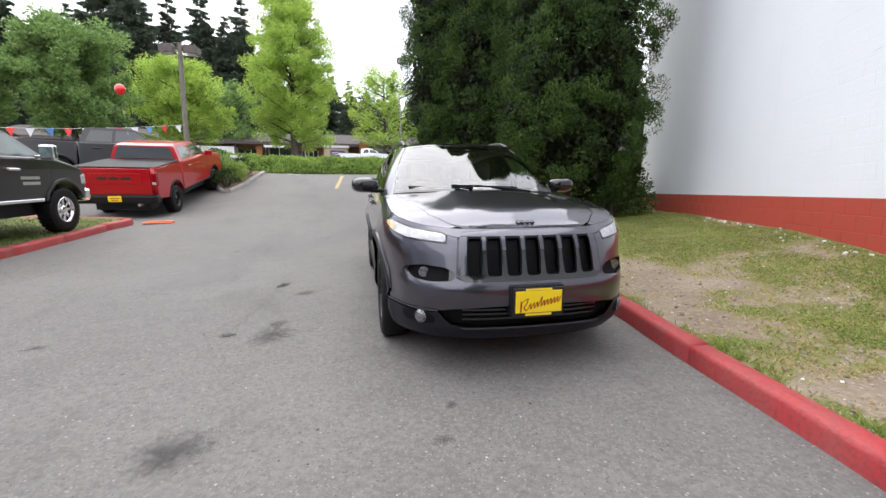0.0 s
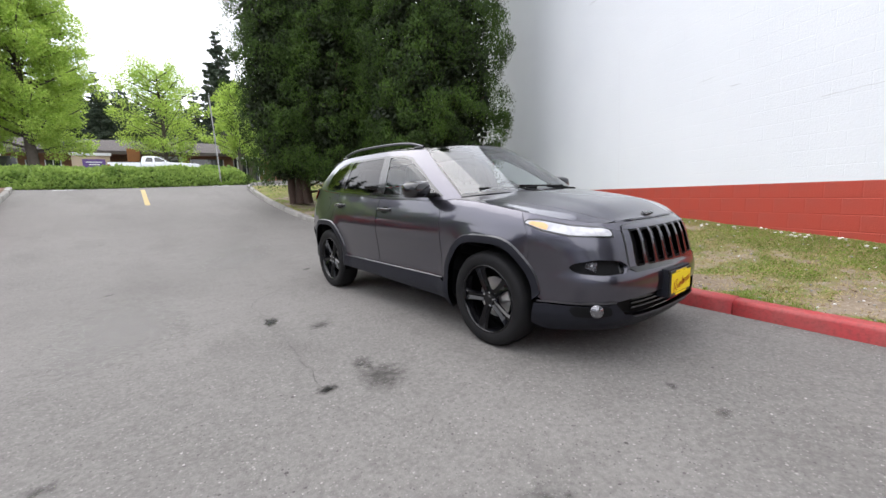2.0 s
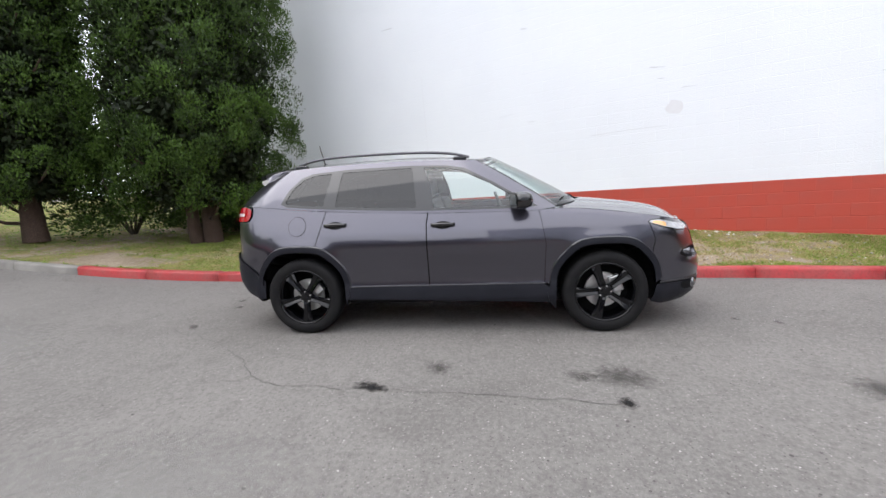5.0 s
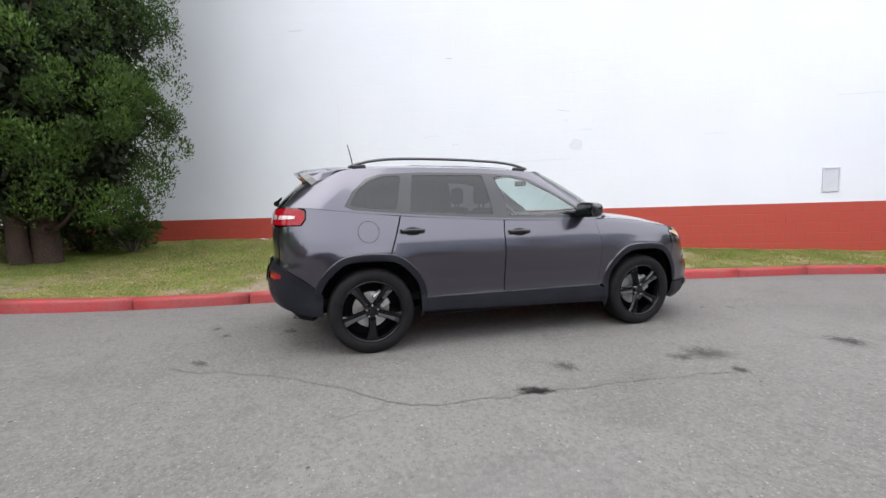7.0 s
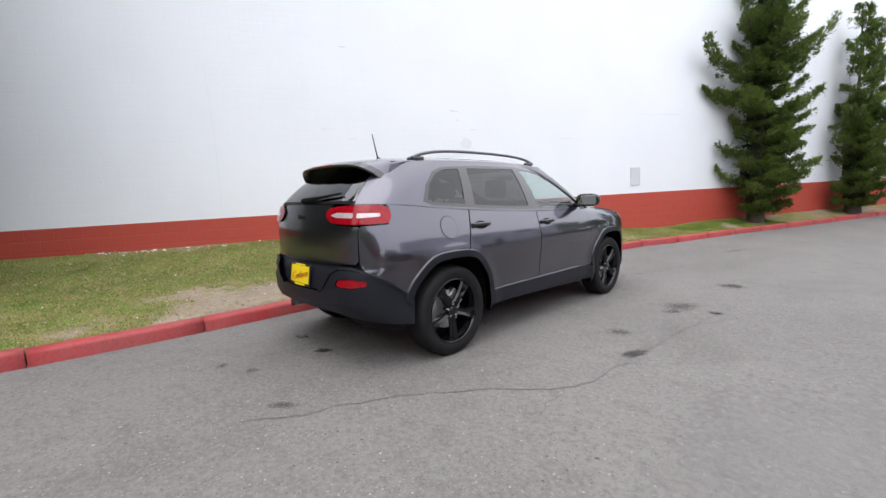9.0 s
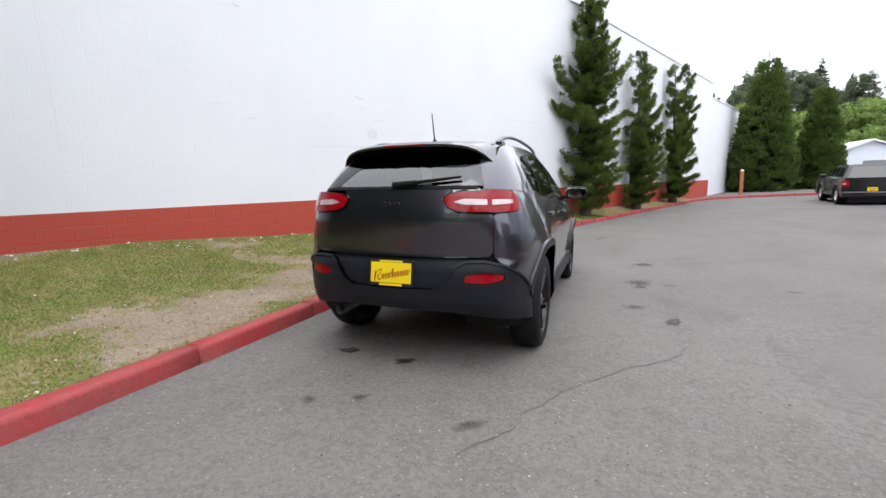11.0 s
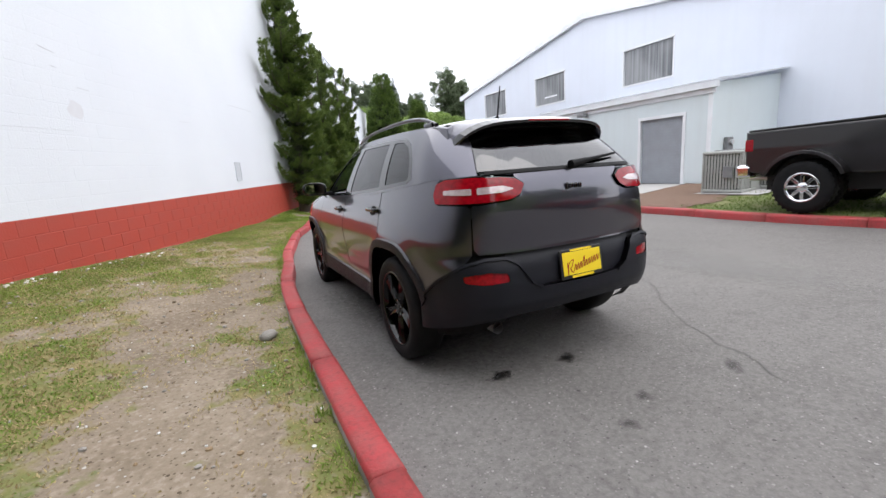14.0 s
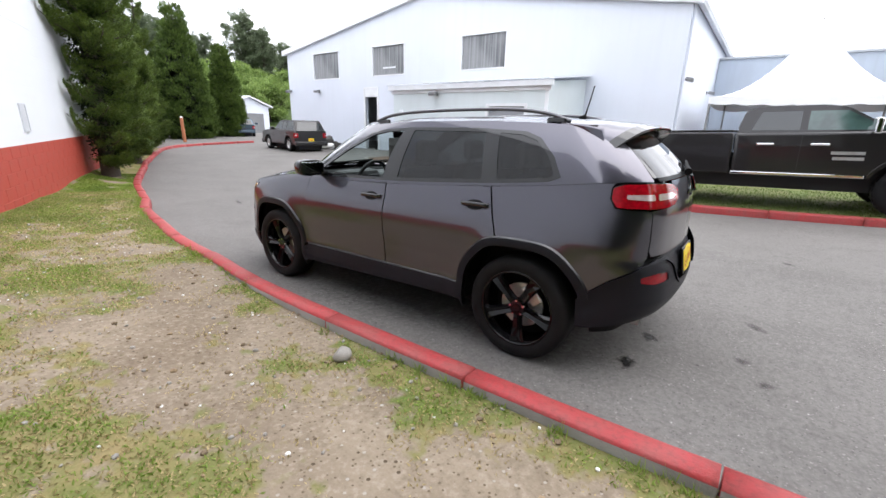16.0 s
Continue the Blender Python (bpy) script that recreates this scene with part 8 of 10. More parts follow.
    def pane(nm, quad, mat):
        for s in (-1, 1):
            bm = bmesh.new()
            vs = [bm.verts.new((s * side_x(z), y, z)) for y, z in quad]
            f = bm.faces.new(vs)
            ext = bmesh.ops.extrude_face_region(bm, geom=[f])
            bmesh.ops.translate(bm, verts=[e for e in ext["geom"] if isinstance(e, bmesh.types.BMVert)], vec=(s * -0.02, 0, 0))
            bmesh.ops.recalc_face_normals(bm, faces=bm.faces)
            part(nm, bm, mat, t, "" if mat is M_TRUCK_GLASS else "opaque pale green pane, light seen through it put into the colour")

    zl, zh = belt + 0.10, roof - 0.10
    mid = (start + yc) / 2 - 0.10 if bed else yc - 1.12
    if bed:
        pane("rear_window", [(start + 0.22, zl), (mid - 0.05, zl), (mid - 0.05, zh), (start + 0.34, zh)], M_TRUCK_GLASS)
    else:
        pane("quarter_window", [(start + 0.25, zl), (0.28, zl), (0.28, zh), (start + 0.52, zh)], M_TRUCK_GLASS)
        pane("rear_window", [(0.36, zl), (mid - 0.05, zl), (mid - 0.05, zh), (0.36, zh)], M_TRUCK_GLASS)
    pane("front_window", [(mid + 0.05, zl), (yc - 0.10, zl), (yc - 0.62, zh), (mid + 0.05, zh)], M_GREEN_PANE if chrome else M_TRUCK_GLASS)
    for nm, (ya, za), (yz, zz), ins in (("windscreen", top[1], top[2], 0.10), ("back_glass", top[0], top[5], 0.12)):
        if nm == "back_glass":
            za += 0.10 if bed else 0.0
        bm = bmesh.new()
        sgn = 1 if nm == "windscreen" else -1
        vs = []
        for f, w in ((0.06, side_x(za, 0) - ins), (0.94, side_x(zz, 0) - ins)):
            for s in (-1, 1):
                vs.append((s * w, ya + (yz - ya) * f + sgn * 0.006, za + (zz - za) * f + 0.004))
        vv = [bm.verts.new(v) for v in (vs[0], vs[1], vs[3], vs[2])]
        f = bm.faces.new(vv)
        ext = bmesh.ops.extrude_face_region(bm, geom=[f])
        bmesh.ops.translate(bm, verts=[e for e in ext["geom"] if isinstance(e, bmesh.types.BMVert)], vec=(0, -sgn * 0.02, 0))
        bmesh.ops.recalc_face_normals(bm, faces=bm.faces)
        part(nm, bm, M_TRUCK_GLASS, t)
    # seams and handles of the doors
    seams = (start + 0.03, mid, yc - 0.02) if bed else (0.55, mid, yc - 0.02)
    for s in (-1, 1):
        for y in seams[(0 if not bed else 1):]:
            bm = bmesh.new()
            box(bm, s * half - 0.004, y - 0.005, low + 0.12, s * half + 0.0015, y + 0.005, belt)
            part("door_gap", bm, M_DARK, t)
        for y in (seams[1] - (0.62 if bed else 0.75), seams[1] + 0.12):
            bm = bmesh.new()
            box(bm, s * half - 0.005 if s > 0 else s * half - 0.045, y, belt - 0.16, s * half + 0.045 if s > 0 else s * half + 0.005, y + 0.26, belt - 0.115, 0.014)
            part("door_handle", bm, M_CHROME if chrome else paint, t, "chrome door handle" if chrome else "")
        bm = bmesh.new()
        box(bm, s * half - 0.03, base - ar - (base - ar - (ar if not bed else yb)), low - 0.005, s * half + 0.012, base - ar - 0.03, low + 0.05, 0.012)
        part("sill_strip", bm, M_CHROME if chrome else M_BUMPER_BLACK, t)
        m0 = Matrix.Translation((s * (half + 0.02), yc - 0.28, belt + 0.12))
        bm = bmesh.new()
        box(bm, -0.08, -0.03, -0.06, 0.08, 0.03, -0.02, 0.01, m0)
        box(bm, 0.02 if s > 0 else -0.26, -0.05, -0.09, 0.26 if s > 0 else -0.02, 0.05, 0.16 if chrome else 0.08, 0.03, m0)
        mir = part("door_mirror", bm, M_CHROME if chrome else paint, t, "chrome towing mirror" if chrome else "")
        # arch lips and lamps
        for yy in (0, base):
            pts = arc(yy, tyre, ar + 0.005, low)
            rim_pts = pts + [(yy + (y - yy) * 1.10, tyre + (z - tyre) * 1.10) for y, z in reversed(pts)]
            plate_x("arch_lip", rim_pts, s * (half - 0.02), s * (half + (0.02 if not (dual and yy == 0) else 0.20)), paint if chrome or not bed else M_BUMPER_BLACK, t, bevel=0.008)
        bm = bmesh.new()
        if bed:
            box(bm, s * (half - 0.13) if s > 0 else -half - 0.004, tail - 0.012, low + 0.42, half + 0.004 if s > 0 else -half + 0.13, tail + 0.13, shoulder - 0.10, 0.02)
        else:
            box(bm, half - 0.22 if s > 0 else -half - 0.004, tail - 0.015, belt - 0.32, half + 0.004 if s > 0 else -half + 0.22, tail + 0.16, belt - 0.06, 0.03)
        lamp = part("tail_lamp", bm, M_RED_LENS, t, "red tail lamp")
        bm = bmesh.new()
        zz = low + 0.46 if bed else belt - 0.22
        box(bm, half - 0.115 if s > 0 else -half + 0.015, tail - 0.016, zz, half - 0.015 if s > 0 else -half + 0.115, tail - 0.011, zz + 0.07)
        part("reversing_lamp", bm, M_CLEAR_LENS, lamp)
        bm = bmesh.new()
        box(bm, half - 0.36 if s > 0 else -half - 0.003, nose - 0.16, belt - 0.42, half + 0.003 if s > 0 else -half + 0.36, nose + 0.018, belt - 0.20, 0.03)
        part("headlamp", bm, M_LAMP_WHITE, t)
    bm = bmesh.new()
    box(bm, -half - 0.01, tail - 0.16, low - 0.03, half + 0.01, tail + 0.10, low + 0.20, 0.05)
    bump = part("rear_bumper", bm, M_CHROME if chrome else M_BUMPER_BLACK if bed else paint, t, "chrome rear bumper" if chrome else "")
    bm = bmesh.new()
    box(bm, -half - 0.01, nose - 0.12, low - 0.06, half + 0.01, nose + 0.14, low + 0.20, 0.06)
    part("front_bumper", bm, M_CHROME if chrome else M_BUMPER_BLACK if bed else paint, t)
    bm = bmesh.new()
    box(bm, -half + 0.38, nose - 0.05, belt - 0.48, half - 0.38, nose + 0.03, belt - 0.14, 0.03)
    part("grille", bm, M_CHROME if chrome else M_DARK, t)
    if plate:
        plate_bars(t, Matrix.Translation((0, tail - 0.175 if bed else tail - 0.02, low + 0.11 if bed else belt - 0.42)))
    bm = bmesh.new()
    box(bm, -half + 0.32, tail + 0.2, low - 0.26, half - 0.32, nose - 0.3, low + 0.3)
    part("underbody", bm, M_DARK, t)
    for y in (0, base):
        bm = bmesh.new()
        tube(bm, (-half + 0.2, y, tyre), (half - 0.2, y, tyre), 0.06)
        part("axle", bm, M_DARK, t)
        for s in (-1, 1):
            if dual and y == 0:
                road_wheel(t, s * (half + 0.06), y, tyre, tyre, 0.20, s, rim)
                road_wheel(t, s * (half - 0.22), y, tyre, tyre, 0.20, s, rim)
            else:
                road_wheel(t, s * (half - 0.14), y, tyre, tyre, 0.27, s, rim)
    if bed:
        bm = bmesh.new()
        tube(bm, (half - 0.45, tail - 0.14, low - 0.06), (half - 0.45, tail + 0.5, low - 0.06), 0.04)
        part("exhaust", bm, M_STEEL, t)
    if chrome:
        for s in (-1, 1):
            for i in range(2):
                bm = bmesh.new()
                box(bm, s * half - 0.001, base - 1.02 + i * 0.03, belt - 0.30 - i * 0.09, s * half + 0.004, base - 0.60, belt - 0.25 - i * 0.09)
                part("badge_bar", bm, M_STEEL, t)
    return t


def stand(x, y, turn, base, lift=0.0):
    """A place on the ground for a vehicle: its nose points along +y turned by the angle, tilted with the land."""
    h = radians(turn)
    fx, fy = x - math.sin(h) * base, y + math.cos(h) * base
    za, zb = land(x, y) + lift, land(fx, fy) + lift
    return pose(x, y, za, 0, 0, turn) @ Matrix.Rotation(math.atan2(zb - za, base), 4, "X")


vehicle("pickup_truck", "black heavy-duty crew-cab pickup with chrome wheels on the grass strip", stand(-7.38, 0.68, 0.0, 3.78, 0.115), M_BLACK_PAINT, base=3.78, rear=0.9, front=0.64, cab=(1.40, 3.50), half=1.01, belt=1.275, roof=1.79,
        tyre=0.41, low=0.60, rim=M_CHROME, dual=True, chrome=True, plate=False)
vehicle("pickup_truck", "red crew-cab pickup with black arches, bumper and dark bed cover", stand(-7.24, 9.29, 0.0, 3.57), M_RED_PAINT, rear=1.2, cab=(0.58, 2.95), roof=1.90, rim=M_RIM, letters=True)
vehicle("pickup_truck", "black crew-cab pickup parked behind the red one", stand(-11.15, 13.5, -90.0, 3.57, -0.02), M_BLACK_PAINT, rear=1.2, cab=(0.58, 2.95))
vehicle("estate_car", "dark red car parked behind the pickups", stand(-17.6, 17.3, -90.0, 2.8), M_MAROON, base=2.8, rear=0.95, front=0.9, cab=(0, 1.95), bed=False, half=0.92, belt=1.08, roof=1.68, tyre=0.36, low=0.36)
vehicle("estate_car", "black wagon with a yellow plate parked by the white building", stand(-11.42, -18.2, 170.0, 2.75), M_BLACK_PAINT, base=2.75, rear=0.85, front=0.9, cab=(0, 1.95), bed=False, half=0.92, belt=1.06, roof=1.64, tyre=0.36, low=0.36)
vehicle("estate_car", "blue-grey car parked far off by the white shed", stand(-17.3, -35.2, 150.0, 2.6), M_BLUE_PAINT, base=2.6, rear=0.85, front=0.9, cab=(0, 1.85), bed=False, half=0.88, belt=0.98, roof=1.5, tyre=0.32, low=0.34, plate=False)
vehicle("estate_car", "black car half hidden behind the arborvitae", stand(-18.5, -42.0, -20.0, 2.6), M_BLACK_PAINT, base=2.6, rear=0.85, front=0.9, cab=(0, 1.85), bed=False, half=0.88, belt=0.98, roof=1.5, tyre=0.32, low=0.34, plate=False)
# ---- clutter before the lean-to ----
M_BLUE_DRUM = material("blue_drum_paint", (0.02, 0.10, 0.36), 0.4, second=(0.03, 0.07, 0.22), scale=5, amount=0.5)
M_BLACK_DRUM = material("black_drum_paint", (0.025, 0.024, 0.023), 0.5, second=(0.06, 0.05, 0.045), scale=6, amount=0.4)
M_AC = material("grey_air_conditioner", (0.34, 0.35, 0.33), 0.5, second=(0.27, 0.275, 0.26), scale=4)
M_ORANGE = material("orange_plastic", (0.75, 0.16, 0.04), 0.5, second=(0.55, 0.12, 0.05), scale=8)
M_WOOD_POST = material("orange_brown_post", (0.42, 0.16, 0.07), 0.8, second=(0.30, 0.11, 0.06), scale=9)
M_TENT = material("white_canvas", (0.86, 0.86, 0.87), 0.8, second=(0.80, 0.81, 0.83), scale=1.0)
M_POLE = material("galvanised_pole", (0.34, 0.34, 0.34), 0.5, 0.6, second=(0.25, 0.25, 0.25), scale=8)
M_PAPER = material("white_paper", (0.75, 0.75, 0.74), 0.8, second=(0.65, 0.63, 0.6), scale=20)
M_YELLOW_LINE = material("yellow_road_paint", (0.42, 0.32, 0.13), 0.8, second=(0.25, 0.21, 0.14), scale=14, amount=0.7, sharp=(0.4, 0.7))
M_WHITE_LINE = material("white_road_paint", (0.62, 0.62, 0.60), 0.8, second=(0.4, 0.4, 0.39), scale=14, amount=0.7, sharp=(0.4, 0.7))


def drum(x, y, mat, label):
    t = thing("steel_drum", label, "drum", pose(x, y, land(x, y) + 0.11), group="drums against the lean-to")
    prof = [(0.0, 0.012), (0.275, 0.012), (0.29, 0.0), (0.295, 0.02), (0.286, 0.03), (0.286, 0.28), (0.298, 0.295), (0.286, 0.31), (0.286, 0.57), (0.298, 0.585), (0.286, 0.60), (0.286, 0.86), (0.295, 0.87), (0.29, 0.885), (0.275, 0.87), (0.0, 0.868)]
    n = 36
    k = len(prof)
    vs = [(r * math.cos(math.tau * i / n), r * math.sin(math.tau * i / n), z) for i in range(n) for r, z in prof]
    fs = [(i * k + j, (i + 1) % n * k + j, (i + 1) % n * k + j + 1, i * k + j + 1) for i in range(n) for j in range(k - 1)]
    smooth(mesh("shell", vs, fs, mat, t))
    for a, r in ((0.4, 0.035), (3.4, 0.02)):
        bm = bmesh.new()
        tube(bm, (0.2 * math.cos(a), 0.2 * math.sin(a), 0.868), (0.2 * math.cos(a), 0.2 * math.sin(a), 0.885), r)
        part("bung", bm, mat, t)
    if mat is M_BLUE_DRUM:
        bm = bmesh.new()
        box(bm, 0.284, -0.06, 0.66, 0.290, 0.06, 0.76)
        part("paper_label", bm, M_PAPER, t, "worn white label")
    return t


drum(-11.08, -10.95, M_BLACK_DRUM, "dull black steel drum against the white lean-to")
drum(-11.10, -10.28, M_BLUE_DRUM, "blue steel drum with a worn white label")
drum(-11.00, -9.55, M_BLUE_DRUM, "blue steel drum with a worn white label")


def air_conditioner(x, y, turn, label):
    t = thing("air_conditioner", label, "air conditioner", pose(x, y, land(x, y) + 0.152, 0, 0, turn), group="air conditioners on the slab")
    bm = bmesh.new()
    box(bm, -0.40, -0.40, 0.05, 0.40, 0.40, 0.90)
    part("core", bm, M_DARK, t)
    for z0, z1 in ((0.0, 0.07), (0.90, 0.97)):
        bm = bmesh.new()
        box(bm, -0.46, -0.46, z0, 0.46, 0.46, z1, 0.02)
        part("casing", bm, M_AC, t)
    for a in range(4):
        m = Matrix.Rotation(a * math.pi / 2, 4, "Z")
        bm = bmesh.new()
        box(bm, 0.41, 0.41, 0.07, 0.45, 0.45, 0.90, 0.005, m)
        part("corner_post", bm, M_AC, t)
        if a == 1:
            bm = bmesh.new()
            box(bm, 0.42, 0.0, 0.07, 0.445, 0.41, 0.90, 0.005, m)
            part("service_panel", bm, M_AC, t)
        for i in range(12):
            y0 = -0.40 + i * 0.068
            if a == 1 and y0 > -0.05:
                continue
            bm = bmesh.new()
            box(bm, 0.415, y0, 0.08, 0.425, y0 + 0.045, 0.90, 0, m @ Matrix.Translation((0, 0, 0)))
            part("fin", bm, M_AC, t)
    bm = bmesh.new()
    for r in (0.12, 0.2, 0.28, 0.36):
        n = 28
        for i in range(n):
            a, b = math.tau * i / n, math.tau * (i + 1) / n
            tube(bm, (r * math.cos(a), r * math.sin(a), 0.985), (r * math.cos(b), r * math.sin(b), 0.985), 0.006, sides=4, caps=False)
    for i in range(8):
        a = math.tau * i / 8
        tube(bm, (0.05 * math.cos(a), 0.05 * math.sin(a), 0.98), (0.38 * math.cos(a), 0.38 * math.sin(a), 0.98), 0.006, sides=4)
    part("fan_guard", bm, M_LAMP_GREY, t)
    bm = bmesh.new()
    box(bm, 0.446, 0.05, 0.35, 0.50, 0.25, 0.62, 0.01)
    part("isolator_box", bm, M_LAMP_GREY, t)
    return t


air_conditioner(-9.15, -2.0, 4, "grey louvred air conditioner on a concrete slab")
air_conditioner(-10.1, -1.65, -3, "grey louvred air conditioner on a concrete slab")
meter = thing("electric_meter", "small grey electric meter box on the lean-to end wall", "meter", pose(-12.3, -3.94, 1.3))
bm = bmesh.new()
box(bm, -0.14, 0.0, -0.22, 0.14, 0.14, 0.22, 0.02)
part("box", bm, M_LAMP_GREY, meter)
bm = bmesh.new()
tube(bm, (0, 0.14, 0.06), (0, 0.2, 0.06), 0.08)
part("dial", bm, M_STEEL, meter)


def traffic_cone(x, y, z, m, label):
    t = thing("traffic_cone", label, "cone", pose(x, y, z) @ m)
    bm = bmesh.new()
    box(bm, -0.17, -0.17, 0, 0.17, 0.17, 0.03, 0.01)
    part("base", bm, M_ORANGE, t)
    bm = bmesh.new()
    tube(bm, (0, 0, 0.03), (0, 0, 0.5), 0.12, 0.025, 24)
    part("cone", bm, M_ORANGE, t)
    bm = bmesh.new()
    tube(bm, (0, 0, 0.26), (0, 0, 0.36), 0.076, 0.056, 24, caps=False)
    part("band", bm, M_PAPER, t, "white reflective band")


traffic_cone(-9.9, -0.75, land(-9.9, -0.75) + 0.16, Matrix.Rotation(radians(80), 4, "X"), "orange cone lying on its side by the air conditioners")
flat = thing("flattened_cone", "flattened orange-red plastic piece on the road at the kerb", "cone", pose(-5.75, 6.55, land(-5.75, 6.55) + 0.012, 0, 0, 20))
bm = bmesh.new()
box(bm, -0.30, -0.16, -0.01, 0.30, 0.16, 0.02, 0.012)
part("base", bm, M_ORANGE, flat)
bm = bmesh.new()
box(bm, -0.2, -0.07, 0.021, 0.34, 0.08, 0.05, 0.015)
part("crushed_cone", bm, M_ORANGE, flat)

paper = thing("crumpled_paper", "crumpled white paper bag at the kerb", "litter", pose(-7.05, -6.05, land(-7.05, -6.05) + 0.15, 0, 0, 25))
bm = bmesh.new()
bmesh.ops.create_icosphere(bm, subdivisions=3, radius=0.14)
for v in bm.verts:
    v.co *= 1 + 0.55 * noise.noise(v.co * 12)
    v.co.z *= 0.6
part("paper", bm, M_PAPER, paper)

heap = thing("rubbish_heap", "black and white bags heaped beside the parked wagon", "rubbish", pose(-13.4, -18.6, land(-13.4, -18.6)))
for i, (x, y, s, mt) in enumerate(((0, 0, 0.34, M_BLACK_DRUM), (0.45, 0.1, 0.3, M_PAPER), (0.2, 0.4, 0.26, M_PAPER), (-0.35, 0.25, 0.3, M_BLACK_DRUM), (0.1, 0.15, 0.3, M_BLACK_DRUM))):
    bm = bmesh.new()
    bmesh.ops.create_icosphere(bm, subdivisions=3, radius=s)
    for v in bm.verts:
        v.co *= 1 + 0.4 * noise.noise(v.co * 5 + Vector((i, 0, 0)))
        v.co.z = max(v.co.z * 0.8 + s * 0.7, 0) + (0.3 if i == 4 else 0)
        v.co.x += x
        v.co.y += y
    smooth(part("bag", bm, mt, heap))

post = thing("marker_post", "short orange-brown post at the kerb", "post", pose(-9.9, -29.6, land(-9.9, -29.6)))
bm = bmesh.new()
tube(bm, (0, 0, -0.1), (0.02, 0, 1.6), 0.11, 0.10, 16)
part("shaft", bm, M_WOOD_POST, post)
bm = bmesh.new()
tube(bm, (0.02, 0, 1.6), (0.02, 0, 1.7), 0.10, 0.04, 16)
part("cap", bm, M_PAPER, post)

# far white shed
shed2 = thing("far_shed", "white shed with a low gabled roof beyond the drive", "building", pose(-24.5, -46, 0))
for b in ((-25.2, -52, 0, -20.6, -44, 3.0),):
    cbox("wall", b, M_SHED, shed2)
bm = bmesh.new()
vs = [bm.verts.new((x, y, z)) for y in (-52.3, -43.7) for x, z in ((-25.6, 2.95), (-22.9, 4.0), (-20.3, 2.95), (-20.3, 3.1), (-22.9, 4.15), (-25.6, 3.1))]
bm.faces.new(vs[:6])
bm.faces.new(vs[6:][::-1])
for i in range(6):
    bm.faces.new((vs[i], vs[(i + 1) % 6], vs[6 + (i + 1) % 6], vs[6 + i]))
bmesh.ops.recalc_face_normals(bm, faces=bm.faces)
child("roof", bm, M_TRIM, shed2)
rel(slab("gable", [(-25.1, 3.0), (-20.7, 3.0), (-22.9, 3.98)], [], 0.1, lambda u, v, w: (u, -44.0 - w, v), M_SHED, shed2), shed2)
cbox("garage_door", (-24.5, -43.99, 0.05, -22.4, -43.95, 2.3), M_LAMP_GREY, shed2, "dark garage opening")

# ---- white peaked tent behind the pickup ----
tent = thing("canopy_tent", "white peaked canopy tent with scalloped valance", "tent", pose(-20.0, 3.4, land(-20.0, 3.4)))
TX0, TX1, TY0, TY1, TE, TP = -3.6, 3.4, -3.0, 3.0, 2.55, 5.6
n = 22
vs, fs = [], []
for j in range(n + 1):
    for i in range(n + 1):
        u, v = 2 * i / n - 1, 2 * j / n - 1
        d = max(abs(u), abs(v))
        h = (1 - d) ** 1.9
        ed = 0.10 * (1 - abs(abs(u) - abs(v))) * d
        vs.append((TX0 + (TX1 - TX0) * i / n, TY0 + (TY1 - TY0) * j / n, TE + (TP - TE) * h - 0.06 * math.sin(math.pi * (i / n if abs(v) > abs(u) else j / n)) * d + 0.02 * ed))
for j in range(n):
    for i in range(n):
        a = j * (n + 1) + i
        fs.append((a, a + 1, a + n + 2, a + n + 1))
smooth(mesh("canopy", vs, fs, M_TENT, tent))
for (ax, ay), (cx, cy) in (((TX0, TY0), (TX1, TY0)), ((TX1, TY0), (TX1, TY1)), ((TX1, TY1), (TX0, TY1)), ((TX0, TY1), (TX0, TY0))):
    vs, k = [], 28
    for i in range(k + 1):
        f = i / k
        x, y = ax + (cx - ax) * f, ay + (cy - ay) * f
        z = TE - 0.06 * math.sin(math.pi * f)
        vs += [(x, y, z), (x, y, z - 0.26 - 0.05 * abs(math.sin(f * math.pi * 7)))]
    mesh("valance", vs, [(2 * i, 2 * i + 1, 2 * i + 3, 2 * i + 2) for i in range(k)], M_TENT, tent)
for x in (TX0 + 0.05, TX1 - 0.05):
    for y in (TY0 + 0.05, TY1 - 0.05):
        bm = bmesh.new()
        tube(bm, (x, y, 0), (x, y, TE - 0.02), 0.04)
        part("leg", bm, M_POLE, tent)
bm = bmesh.new()
tube(bm, ((TX0 + TX1) / 2, 0, TE), ((TX0 + TX1) / 2, 0, TP), 0.04)
part("centre_pole", bm, M_POLE, tent)

